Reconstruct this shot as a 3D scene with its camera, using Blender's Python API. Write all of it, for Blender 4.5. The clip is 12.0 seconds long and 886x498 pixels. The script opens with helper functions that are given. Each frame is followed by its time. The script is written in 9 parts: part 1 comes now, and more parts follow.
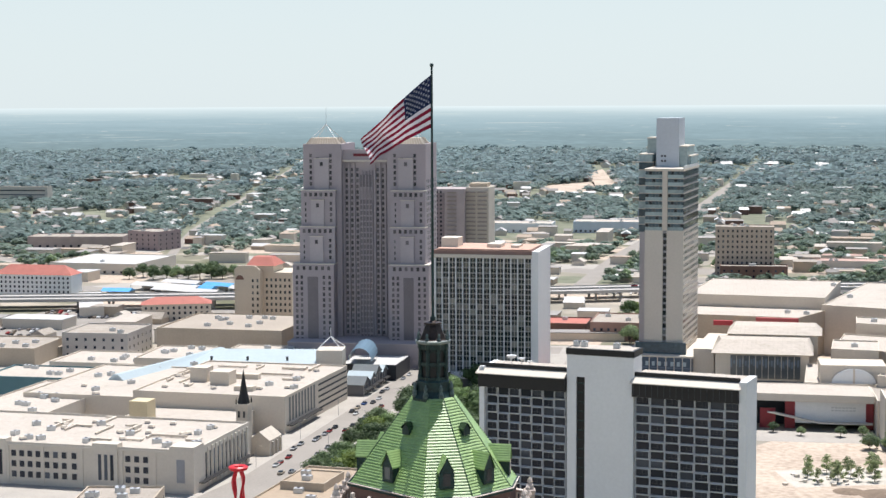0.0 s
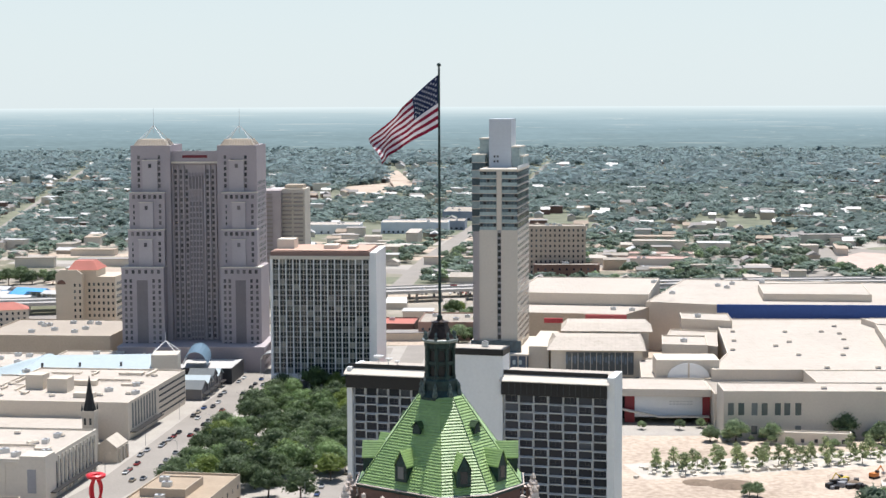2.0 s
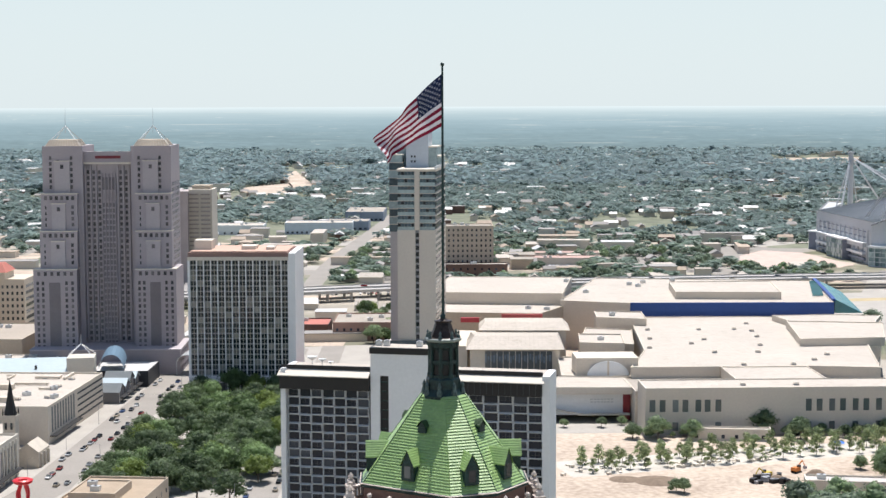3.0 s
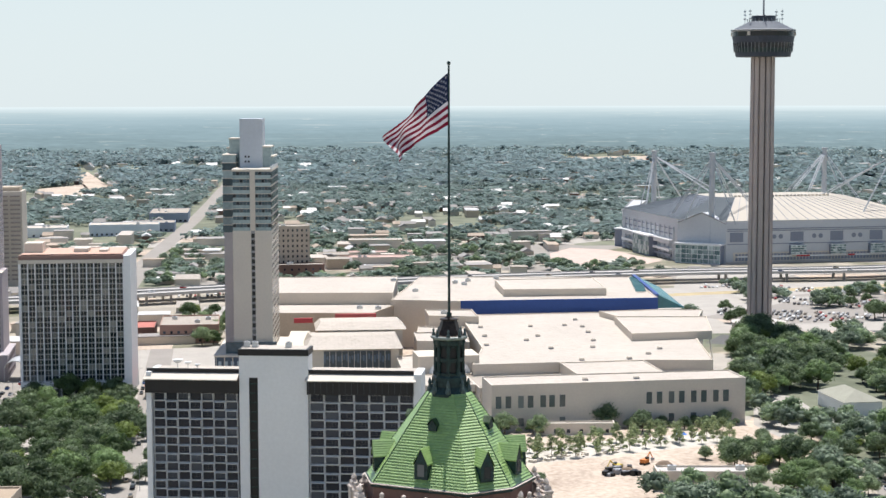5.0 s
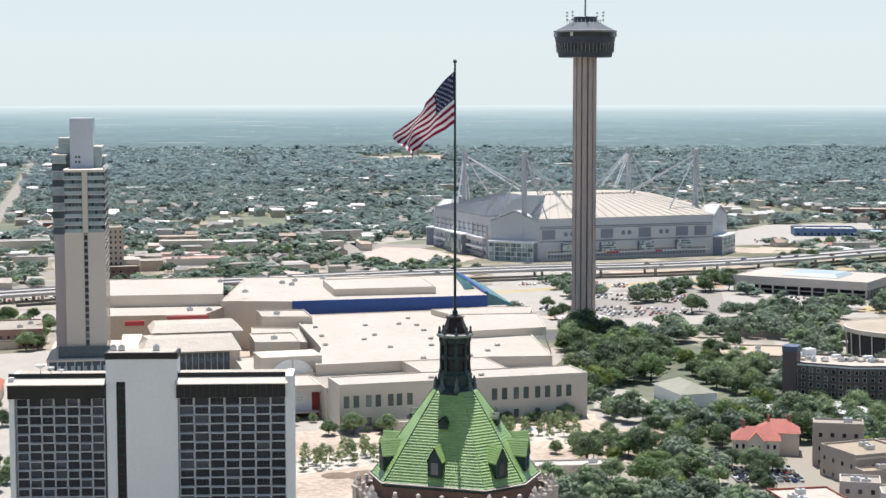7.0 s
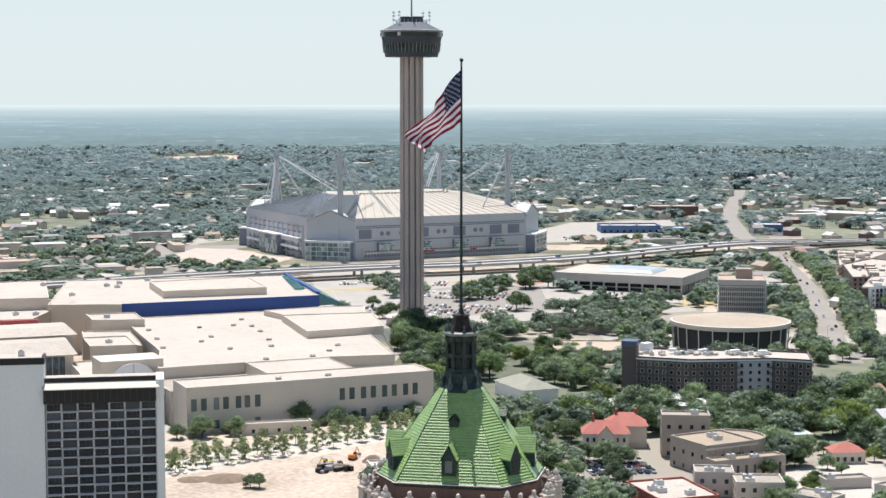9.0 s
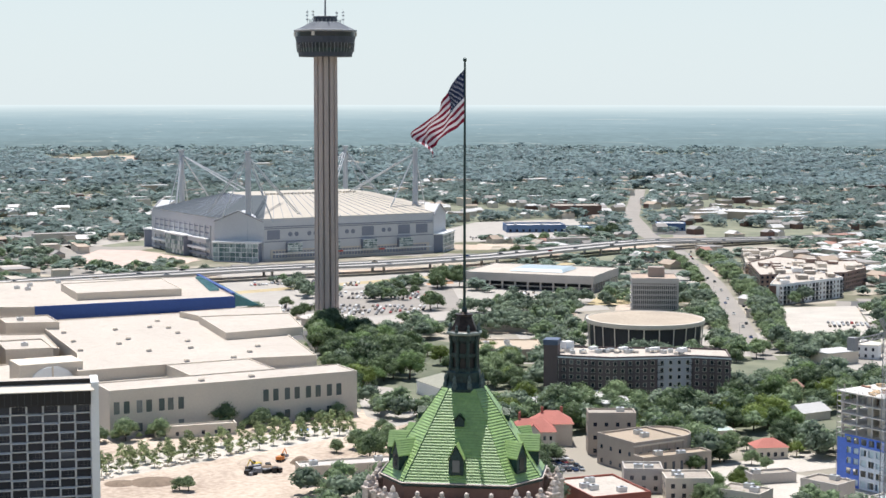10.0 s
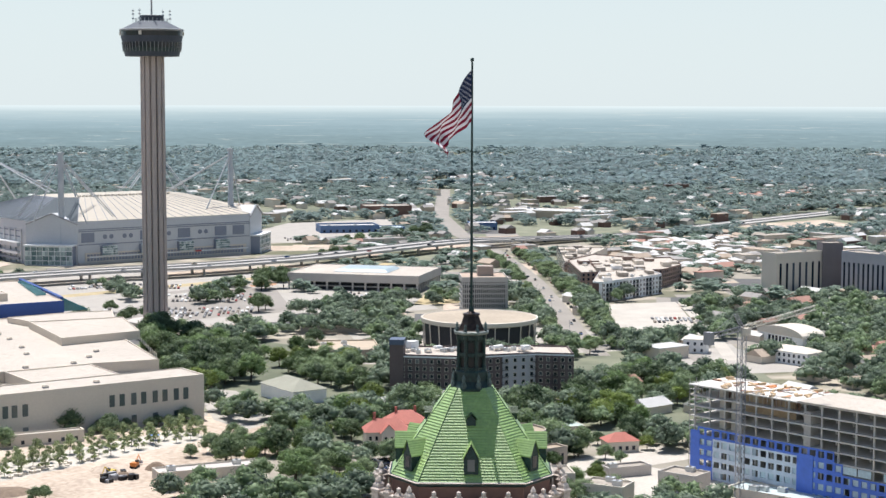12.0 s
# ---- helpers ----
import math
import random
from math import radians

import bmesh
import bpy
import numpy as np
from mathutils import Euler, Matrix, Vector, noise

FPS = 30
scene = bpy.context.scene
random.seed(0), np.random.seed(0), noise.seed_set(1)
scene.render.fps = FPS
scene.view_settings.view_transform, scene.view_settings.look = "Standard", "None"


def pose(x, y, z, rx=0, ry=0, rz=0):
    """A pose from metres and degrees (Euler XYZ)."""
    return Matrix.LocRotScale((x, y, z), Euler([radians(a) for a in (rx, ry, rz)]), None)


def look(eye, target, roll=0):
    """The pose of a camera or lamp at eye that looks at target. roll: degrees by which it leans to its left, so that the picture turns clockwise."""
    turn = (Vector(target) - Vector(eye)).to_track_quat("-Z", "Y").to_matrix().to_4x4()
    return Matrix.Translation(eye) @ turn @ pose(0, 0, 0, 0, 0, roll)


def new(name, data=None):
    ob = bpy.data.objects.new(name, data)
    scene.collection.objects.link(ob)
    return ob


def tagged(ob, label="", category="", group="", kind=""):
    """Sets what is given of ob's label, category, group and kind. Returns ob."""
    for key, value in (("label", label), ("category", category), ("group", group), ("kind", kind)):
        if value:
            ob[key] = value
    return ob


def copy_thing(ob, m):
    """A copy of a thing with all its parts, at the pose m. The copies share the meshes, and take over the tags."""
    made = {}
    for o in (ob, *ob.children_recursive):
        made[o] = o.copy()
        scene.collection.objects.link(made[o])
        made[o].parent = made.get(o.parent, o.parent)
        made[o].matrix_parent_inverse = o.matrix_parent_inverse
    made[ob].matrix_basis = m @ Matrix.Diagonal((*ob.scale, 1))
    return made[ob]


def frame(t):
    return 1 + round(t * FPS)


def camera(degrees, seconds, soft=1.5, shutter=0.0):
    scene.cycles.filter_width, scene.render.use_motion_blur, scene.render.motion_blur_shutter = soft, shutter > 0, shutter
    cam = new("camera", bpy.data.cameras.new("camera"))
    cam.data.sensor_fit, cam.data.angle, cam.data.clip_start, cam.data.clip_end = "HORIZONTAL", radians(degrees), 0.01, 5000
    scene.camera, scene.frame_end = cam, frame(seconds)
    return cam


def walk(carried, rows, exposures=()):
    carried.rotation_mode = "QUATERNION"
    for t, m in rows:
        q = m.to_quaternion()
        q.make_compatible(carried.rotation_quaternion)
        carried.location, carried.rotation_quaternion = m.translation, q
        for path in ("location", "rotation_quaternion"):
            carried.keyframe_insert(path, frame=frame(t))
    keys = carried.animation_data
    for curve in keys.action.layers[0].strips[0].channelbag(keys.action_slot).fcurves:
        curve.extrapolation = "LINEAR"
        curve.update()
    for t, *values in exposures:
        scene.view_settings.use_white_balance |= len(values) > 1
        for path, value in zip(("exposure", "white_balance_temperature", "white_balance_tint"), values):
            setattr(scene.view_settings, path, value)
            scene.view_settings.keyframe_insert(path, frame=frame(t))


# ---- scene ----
# camera: a long-lens orbit round the green-roofed tower, whose flagpole stands at x = 0, y = 0
cam = camera(29.505, 12.0, soft=1.5)
ROWS = [
    (0.0, -0.01, -196.81, 142.70, 0.361, -5.174, -0.257),
    (0.5, -6.60, -196.84, 142.67, 2.214, -5.166, -0.245),
    (1.0, -13.17, -196.65, 142.64, 4.066, -5.160, -0.232),
    (1.5, -19.74, -196.23, 142.62, 5.918, -5.157, -0.219),
    (2.0, -26.28, -195.60, 142.59, 7.769, -5.155, -0.206),
    (2.5, -32.79, -194.75, 142.56, 9.618, -5.155, -0.193),
    (3.0, -39.27, -193.68, 142.53, 11.467, -5.157, -0.179),
    (3.5, -45.70, -192.40, 142.50, 13.313, -5.160, -0.165),
    (4.0, -52.09, -190.91, 142.47, 15.159, -5.164, -0.150),
    (4.5, -58.41, -189.20, 142.45, 17.002, -5.169, -0.136),
    (5.0, -64.67, -187.29, 142.42, 18.844, -5.175, -0.121),
    (5.5, -70.86, -185.17, 142.39, 20.683, -5.181, -0.106),
    (6.0, -76.97, -182.85, 142.36, 22.520, -5.187, -0.090),
    (6.5, -83.00, -180.33, 142.33, 24.354, -5.193, -0.074),
    (7.0, -88.93, -177.61, 142.31, 26.186, -5.198, -0.058),
    (7.5, -94.77, -174.70, 142.28, 28.014, -5.203, -0.042),
    (8.0, -100.51, -171.60, 142.25, 29.840, -5.207, -0.025),
    (8.5, -106.13, -168.32, 142.22, 31.663, -5.210, -0.008),
    (9.0, -111.64, -164.86, 142.19, 33.482, -5.211, 0.009),
    (9.5, -117.03, -161.22, 142.16, 35.297, -5.211, 0.027),
    (10.0, -122.29, -157.40, 142.14, 37.109, -5.209, 0.045),
    (10.5, -127.42, -153.43, 142.11, 38.916, -5.206, 0.063),
    (11.0, -132.42, -149.29, 142.08, 40.720, -5.200, 0.081),
    (11.5, -137.27, -144.99, 142.05, 42.519, -5.191, 0.100),
    (12.0, -141.97, -140.54, 142.02, 44.313, -5.180, 0.119),
]


def eye_pose(x, y, z, yaw, pitch, roll):
    ya, pa = radians(yaw), radians(pitch)
    way = Vector((math.sin(ya) * math.cos(pa), math.cos(ya) * math.cos(pa), math.sin(pa)))
    return look((x, y, z), Vector((x, y, z)) + way, roll)


walk(cam, [(t, eye_pose(x, y, z, yaw, pitch, roll)) for t, x, y, z, yaw, pitch, roll in ROWS], exposures=[(0.0, 0.36), (12.0, 0.36)])

# ---- daylight: high sun ahead of the camera, pale summer sky ----
SUN_YAW, SUN_UP = 23.0, 71.4
world = bpy.data.worlds.new("world")
scene.world = world
world.use_nodes = True
wn = world.node_tree.nodes
sky = wn.new("ShaderNodeTexSky")
sky.sky_type = "NISHITA"
sky.sun_disc = False
sky.sun_elevation = radians(SUN_UP)
sky.sun_rotation = radians(SUN_YAW)
sky.air_density, sky.dust_density, sky.ozone_density, sky.altitude = 1.0, 0.35, 2.0, 200.0
wn["Background"].inputs["Strength"].default_value = 0.092
# summer haze: a pale veil that thins with height
veil = wn.new("ShaderNodeMix")
veil.data_type = "RGBA"
low, hgt, thin = wn.new("ShaderNodeTexCoord"), wn.new("ShaderNodeSeparateXYZ"), wn.new("ShaderNodeMapRange")
thin.interpolation_type = "SMOOTHSTEP"
for key_, val_ in (("From Min", 0.0), ("From Max", 0.32), ("To Min", 0.92), ("To Max", 0.06)):
    thin.inputs[key_].default_value = val_
world.node_tree.links.new(low.outputs["Generated"], hgt.inputs[0])
world.node_tree.links.new(hgt.outputs["Z"], thin.inputs["Value"])
world.node_tree.links.new(thin.outputs[0], veil.inputs["Factor"])
veil.inputs["B"].default_value = (6.36, 7.17, 7.5, 1.0)
world.node_tree.links.new(sky.outputs["Color"], veil.inputs["A"])
world.node_tree.links.new(veil.outputs["Result"], wn["Background"].inputs["Color"])
sun = new("sun", bpy.data.lights.new("sun", "SUN"))
sun.data.energy = 4.9
sun.data.angle = radians(0.53)
sun.data.color = (1.0, 0.965, 0.94)
sa, su = radians(SUN_YAW), radians(SUN_UP)
SUN_WAY = Vector((math.sin(sa) * math.cos(su), math.cos(sa) * math.cos(su), math.sin(su)))
sun.matrix_world = look(SUN_WAY * 900, (0, 0, 0))


# ---- materials ----
def mat(name, col, rough=0.8, var=0.12, scale=0.15, fine=2.0, bump=0.15, metal=0.0, rnd=0.0, island=0.0, col2=None, spec=0.4):
    """A painted, mineral or metal surface: colour at two scales of noise, fine relief, and a shift per object or per piece."""
    m = bpy.data.materials.new(name)
    m.use_nodes = True
    n, ln = m.node_tree.nodes, m.node_tree.links
    b = n["Principled BSDF"]
    b.inputs["Roughness"].default_value, b.inputs["Metallic"].default_value = rough, metal
    b.inputs["Specular IOR Level"].default_value = spec
    tc = n.new("ShaderNodeTexCoord")
    n1, n2 = n.new("ShaderNodeTexNoise"), n.new("ShaderNodeTexNoise")
    n1.inputs["Scale"].default_value, n1.inputs["Detail"].default_value = scale, 5
    n2.inputs["Scale"].default_value, n2.inputs["Detail"].default_value = fine, 3
    add = n.new("ShaderNodeMath")
    add.operation = "ADD"
    mixv = n.new("ShaderNodeMapRange")
    mixv.inputs["From Min"].default_value, mixv.inputs["From Max"].default_value = 0.6, 1.4
    for nd in (n1, n2):
        ln.new(tc.outputs["Object"], nd.inputs["Vector"])
    ln.new(n1.outputs["Fac"], add.inputs[0])
    ln.new(n2.outputs["Fac"], add.inputs[1])
    ln.new(add.outputs[0], mixv.inputs["Value"])
    fac = mixv.outputs[0]
    for amount, kind, out in ((rnd, "ShaderNodeObjectInfo", "Random"), (island, "ShaderNodeNewGeometry", "Random Per Island")):
        if amount:
            src = n.new(kind)
            mul = n.new("ShaderNodeMath")
            mul.operation = "MULTIPLY_ADD"
            ln.new(src.outputs[out], mul.inputs[0])
            mul.inputs[1].default_value = amount
            sub = n.new("ShaderNodeMath")
            sub.operation = "SUBTRACT"
            ln.new(fac, mul.inputs[2])
            ln.new(mul.outputs[0], sub.inputs[0])
            sub.inputs[1].default_value = amount / 2
            fac = sub.outputs[0]
    mix = n.new("ShaderNodeMix")
    mix.data_type = "RGBA"
    lo = [c * (1 - var) for c in col]
    hi = [min(1, c * (1 + var)) for c in (col2 or col)]
    mix.inputs["A"].default_value, mix.inputs["B"].default_value = (*lo, 1), (*hi, 1)
    ln.new(fac, mix.inputs["Factor"])
    ln.new(mix.outputs["Result"], b.inputs["Base Color"])
    if bump:
        bp = n.new("ShaderNodeBump")
        bp.inputs["Strength"].default_value, bp.inputs["Distance"].default_value = bump, 0.1
        ln.new(n2.outputs["Fac"], bp.inputs["Height"])
        ln.new(bp.outputs["Normal"], b.inputs["Normal"])
    return m


def leaf_mat(name, col, col2, scale=0.25, fine=1.5, rnd=0.5, island=0.6, thin=0.45, var=0.3):
    """Foliage that lets part of the sunlight through."""
    m = mat(name, col, 0.6, var, scale, fine, 0.0, rnd=rnd, island=island, col2=col2)
    n, ln = m.node_tree.nodes, m.node_tree.links
    b = n["Principled BSDF"]
    tr, mx = n.new("ShaderNodeBsdfTranslucent"), n.new("ShaderNodeMixShader")
    mx.inputs[0].default_value = thin
    ln.new(b.inputs["Base Color"].links[0].from_socket, tr.inputs["Color"])
    ln.new(b.outputs[0], mx.inputs[1])
    ln.new(tr.outputs[0], mx.inputs[2])
    ln.new(mx.outputs[0], n["Material Output"].inputs["Surface"])
    return m


def glass_mat(name, col=(0.02, 0.026, 0.032), light=(0.16, 0.17, 0.17), share=0.8, rough=0.06, tint=0.5):
    """Window glass over a dark room; some panes pale for blinds and painted reflections."""
    m = bpy.data.materials.new(name)
    m.use_nodes = True
    n, ln = m.node_tree.nodes, m.node_tree.links
    b = n["Principled BSDF"]
    b.inputs["Roughness"].default_value = rough
    b.inputs["Specular IOR Level"].default_value = tint
    oi, geo, ad, fr = n.new("ShaderNodeObjectInfo"), n.new("ShaderNodeNewGeometry"), n.new("ShaderNodeMath"), n.new("ShaderNodeMath")
    ad.operation, fr.operation = "ADD", "FRACT"
    ln.new(oi.outputs["Random"], ad.inputs[0])
    ln.new(geo.outputs["Random Per Island"], ad.inputs[1])
    ln.new(ad.outputs[0], fr.inputs[0])
    rp = n.new("ShaderNodeValToRGB")
    rp.color_ramp.elements[0].color, rp.color_ramp.elements[0].position = (*col, 1), share
    rp.color_ramp.elements[1].color, rp.color_ramp.elements[1].position = (*light, 1), 1.0
    ln.new(fr.outputs[0], rp.inputs["Fac"])
    ln.new(rp.outputs["Color"], b.inputs["Base Color"])
    return m


M = dict(
    ground=None,
    asphalt=mat("asphalt", (0.11, 0.108, 0.105), 0.9, 0.2, 0.05, 1.0),
    road=mat("street_concrete", (0.28, 0.255, 0.225), 0.9, 0.15, 0.05, 1.0),
    walkway=mat("pavement_concrete", (0.38, 0.35, 0.31), 0.9, 0.15, 0.08, 1.0),
    sand=mat("bare_sand", (0.37, 0.285, 0.215), 0.95, 0.25, 0.03, 0.4, 0.4, col2=(0.52, 0.43, 0.345)),
    whiteroof=mat("white_roof_membrane", (0.50, 0.445, 0.385), 0.85, 0.1, 0.03, 0.5),
    creamwall=mat("cream_wall_panel", (0.63, 0.555, 0.46), 0.8, 0.07, 0.05, 1.0),
    greyroof=mat("gravel_roof", (0.38, 0.335, 0.285), 0.95, 0.18, 0.06, 0.8),
    tanwall=mat("tan_brick_wall", (0.47, 0.39, 0.30), 0.85, 0.1, 0.1, 1.0),
    browngranite=mat("mauve_grey_precast_wall", (0.375, 0.33, 0.338), 0.75, 0.08, 0.08, 1.0),
    whitewall=mat("white_painted_concrete", (0.78, 0.78, 0.77), 0.7, 0.05, 0.05, 1.0),
    offwhite=mat("off_white_concrete", (0.62, 0.56, 0.475), 0.75, 0.07, 0.05, 1.0),
    black=mat("black_metal_fascia", (0.015, 0.014, 0.014), 0.5, 0.2, 0.3, 2.0),
    darkmetal=mat("dark_bronze_metal", (0.008, 0.014, 0.014), 0.45, 0.4, 0.6, 3.0, 0.3, 0.15, col2=(0.016, 0.045, 0.042)),
    brick=mat("brown_brick_wall", (0.17, 0.10, 0.08), 0.85, 0.15, 0.2, 2.0),
    redtile=mat("red_clay_roof", (0.44, 0.155, 0.12), 0.8, 0.15, 0.2, 2.0),
    redpaint=mat("red_enamel_steel", (0.62, 0.02, 0.03), 0.4, 0.08, 0.5, 2.0),
    blueroof=mat("pale_blue_metal_roof", (0.40, 0.475, 0.50), 0.5, 0.08, 0.05, 0.6),
    bluewall=mat("deep_blue_wall_panel", (0.025, 0.07, 0.25), 0.6, 0.1, 0.05, 0.6),
    tealglass=mat("teal_glazed_roof", (0.10, 0.27, 0.29), 0.25, 0.2, 0.1, 1.0),
    concrete=mat("bare_concrete", (0.50, 0.46, 0.42), 0.85, 0.12, 0.1, 1.2),
    shaft=mat("board_marked_concrete", (0.42, 0.355, 0.325), 0.85, 0.1, 0.1, 1.2),
    steel=mat("galvanised_steel", (0.55, 0.56, 0.56), 0.45, 0.1, 0.4, 2.0, 0.1, 0.5),
    grey=mat("grey_paint", (0.30, 0.30, 0.31), 0.7, 0.1, 0.2, 1.5),
    greytile=mat("green_glazed_tile", (0.20, 0.345, 0.085), 0.54, 0.12, 0.5, 3.0, 0.1, island=0.4, col2=(0.285, 0.43, 0.125), spec=1.0),
    hip=mat("dark_hip_tile", (0.035, 0.075, 0.03), 0.45, 0.2, 0.5, 3.0),
    terra=mat("pinkish_terracotta", (0.46, 0.37, 0.31), 0.7, 0.3, 0.6, 3.0, 0.4, col2=(0.64, 0.56, 0.50)),
    glass=glass_mat("window_glass"),
    bark=mat("bark", (0.12, 0.09, 0.07), 0.9, 0.3, 2.0, 8.0),
    leaf=leaf_mat("leaf_green", (0.095, 0.152, 0.078), (0.23, 0.295, 0.155), 0.2, 1.0, 1.0, 0.6),
    leafpale=leaf_mat("young_leaf_green", (0.25, 0.31, 0.15), (0.37, 0.42, 0.23), thin=0.6),
    cityfresh=leaf_mat("elm_foliage", (0.125, 0.19, 0.10), (0.275, 0.36, 0.195), 0.09, 0.4, 0.0, 0.5),
    citydeep=leaf_mat("live_oak_foliage", (0.075, 0.115, 0.078), (0.18, 0.235, 0.16), 0.09, 0.4, 0.0, 0.5),
    cityleaf=leaf_mat("oak_foliage", (0.116, 0.17, 0.117), (0.275, 0.34, 0.23), 0.09, 0.4, 0.0, 0.5),
    # haze of distance is mixed into these four leaf colours, stronger farther off
    midleaf=leaf_mat("hazed_mid_foliage", (0.135, 0.195, 0.16), (0.26, 0.33, 0.265), 0.09, 0.4, 0.0, 0.4),
    farleaf=leaf_mat("hazed_far_foliage", (0.158, 0.217, 0.203), (0.24, 0.305, 0.284), 0.07, 0.2, 0.0, 0.2, 0.65, 0.13),
    mistleaf=leaf_mat("hazed_horizon_foliage", (0.19, 0.26, 0.268), (0.255, 0.33, 0.335), 0.05, 0.15, 0.0, 0.15, 0.65, 0.1),
    hazeleaf=leaf_mat("hazed_distant_foliage", (0.18, 0.247, 0.253), (0.238, 0.31, 0.316), 0.05, 0.15, 0.0, 0.18, 0.65, 0.1),
)

M["roomglass"] = glass_mat("dark_room_glass", (0.012, 0.018, 0.032), (0.085, 0.10, 0.125), 0.7, 0.08, 0.35)
M["roofgrey"] = mat("grey_shingle_roof", (0.30, 0.28, 0.26), 0.9, 0.15, 0.2, 1.0, island=0.5)
M["roofwhite"] = mat("bright_metal_roof", (0.55, 0.535, 0.51), 0.5, 0.08, 0.2, 1.0, island=0.3)
M["rooftan"] = mat("tan_shingle_roof", (0.40, 0.32, 0.25), 0.9, 0.15, 0.2, 1.0, island=0.5)
M["ruddy"] = mat("ruddy_metal_roof", (0.36, 0.20, 0.155), 0.8, 0.15, 0.2, 1.0, island=0.5)


def membrane(m, tone=0.72, patch=0.05):
    """Adds dusty stains, older patches and lapped seams to a flat roof sheet."""
    n, ln = m.node_tree.nodes, m.node_tree.links
    b = n["Principled BSDF"]
    src = b.inputs["Base Color"].links[0].from_socket
    tc, nz, rg = n.new("ShaderNodeTexCoord"), n.new("ShaderNodeTexNoise"), n.new("ShaderNodeMapRange")
    nz.inputs["Scale"].default_value, nz.inputs["Detail"].default_value, nz.inputs["Roughness"].default_value = patch * 4, 8, 0.7
    rg.inputs["From Min"].default_value, rg.inputs["From Max"].default_value, rg.inputs["To Max"].default_value = 0.52, 0.72, 0.85
    ln.new(tc.outputs["Object"], nz.inputs["Vector"])
    ln.new(nz.outputs["Fac"], rg.inputs["Value"])
    br = n.new("ShaderNodeTexBrick")
    br.inputs["Scale"].default_value = 0.12
    br.inputs["Mortar Size"].default_value = 0.012
    br.inputs["Color1"].default_value, br.inputs["Color2"].default_value, br.inputs["Mortar"].default_value = (1, 1, 1, 1), (0.95, 0.95, 0.94, 1), (0.78, 0.77, 0.75, 1)
    ln.new(tc.outputs["Object"], br.inputs["Vector"])
    mul, mix = n.new("ShaderNodeMix"), n.new("ShaderNodeMix")
    for q in (mul, mix):
        q.data_type = "RGBA"
        q.blend_type = "MULTIPLY"
    mul.inputs["Factor"].default_value = 1.0
    ln.new(src, mul.inputs["A"])
    ln.new(br.outputs["Color"], mul.inputs["B"])
    ln.new(rg.outputs[0], mix.inputs["Factor"])
    ln.new(mul.outputs["Result"], mix.inputs["A"])
    mix.inputs["B"].default_value = (tone, tone * 0.97, tone * 0.92, 1)
    ln.new(mix.outputs["Result"], b.inputs["Base Color"])
    return m


M["greytile"].node_tree.nodes["Principled BSDF"].inputs["Coat Weight"].default_value = 1.0
M["greytile"].node_tree.nodes["Principled BSDF"].inputs["Coat Roughness"].default_value = 0.5
membrane(M["whiteroof"], 0.8)
membrane(M["greyroof"], 0.7)

# ---- mesh building ----
class MB:
    """A list of faces that grows into one mesh."""

    def __init__(self):
        self.v, self.f = [], []

    def face(self, *pts):
        k = len(self.v)
        self.v += [tuple(p) for p in pts]
        self.f.append(tuple(range(k, k + len(pts))))
        return self

    def prism(self, poly, z0, z1, cap=True, bottom=False):
        n, k = len(poly), len(self.v)
        self.v += [(x, y, z0) for x, y in poly] + [(x, y, z1) for x, y in poly]
        self.f += [(k + i, k + (i + 1) % n, k + n + (i + 1) % n, k + n + i) for i in range(n)]
        if cap:
            self.f.append(tuple(range(k + n, k + 2 * n)))
        if bottom:
            self.f.append(tuple(reversed(range(k, k + n))))
        return self

    def box(self, x0, y0, z0, x1, y1, z1, bottom=True):
        return self.prism([(x0, y0), (x1, y0), (x1, y1), (x0, y1)], z0, z1, True, bottom)

    def frustum(self, rings, cap=True, closed=True):
        """rings: equal-length lists of 3D points, joined one to the next."""
        n, k = len(rings[0]), len(self.v)
        for r in rings:
            self.v += [tuple(p) for p in r]
        for j in range(len(rings) - 1):
            a, b = k + j * n, k + (j + 1) * n
            self.f += [(a + i, a + (i + 1) % n, b + (i + 1) % n, b + i) for i in range(n if closed else n - 1)]
        if cap:
            self.f.append(tuple(range(k + (len(rings) - 1) * n, k + len(rings) * n)))
            self.f.append(tuple(reversed(range(k, k + n))))
        return self

    def lathe(self, prof, n=24, x=0, y=0, turn=0.0, cap=True):
        return self.frustum([[(x + r * math.cos(turn + 2 * math.pi * i / n), y + r * math.sin(turn + 2 * math.pi * i / n), z) for i in range(n)] for r, z in prof], cap)

    def tube(self, a, b, r, r2=None, n=8):
        a, b = Vector(a), Vector(b)
        w = (b - a).normalized()
        s = w.orthogonal().normalized()
        t = w.cross(s)
        r2 = r if r2 is None else r2
        return self.frustum([[p + (s * math.cos(2 * math.pi * i / n) + t * math.sin(2 * math.pi * i / n)) * q for i in range(n)] for p, q in ((a, r), (b, r2))])

    def mesh(self, name):
        me = bpy.data.meshes.new(name)
        me.from_pydata(self.v, [], self.f)
        me.update()
        return me


def part(name, mb, material, parent, label="", at=None):
    me = mb.mesh(name) if isinstance(mb, MB) else mb
    if material is not None and not me.materials:
        me.materials.append(material)
    ob = new(name, me)
    ob.parent = parent
    if at is not None:
        ob.matrix_basis = at
    return tagged(ob, label) if label else ob


def thing(name, m, label, category, group="", kind=""):
    ob = new(name)
    ob.matrix_basis = m
    return tagged(ob, label, category, group, kind)


def structure(name, mb, material, label, category="", kind="structure"):
    ob = part(name, mb, material, None)
    return tagged(ob, label, category, "", kind)


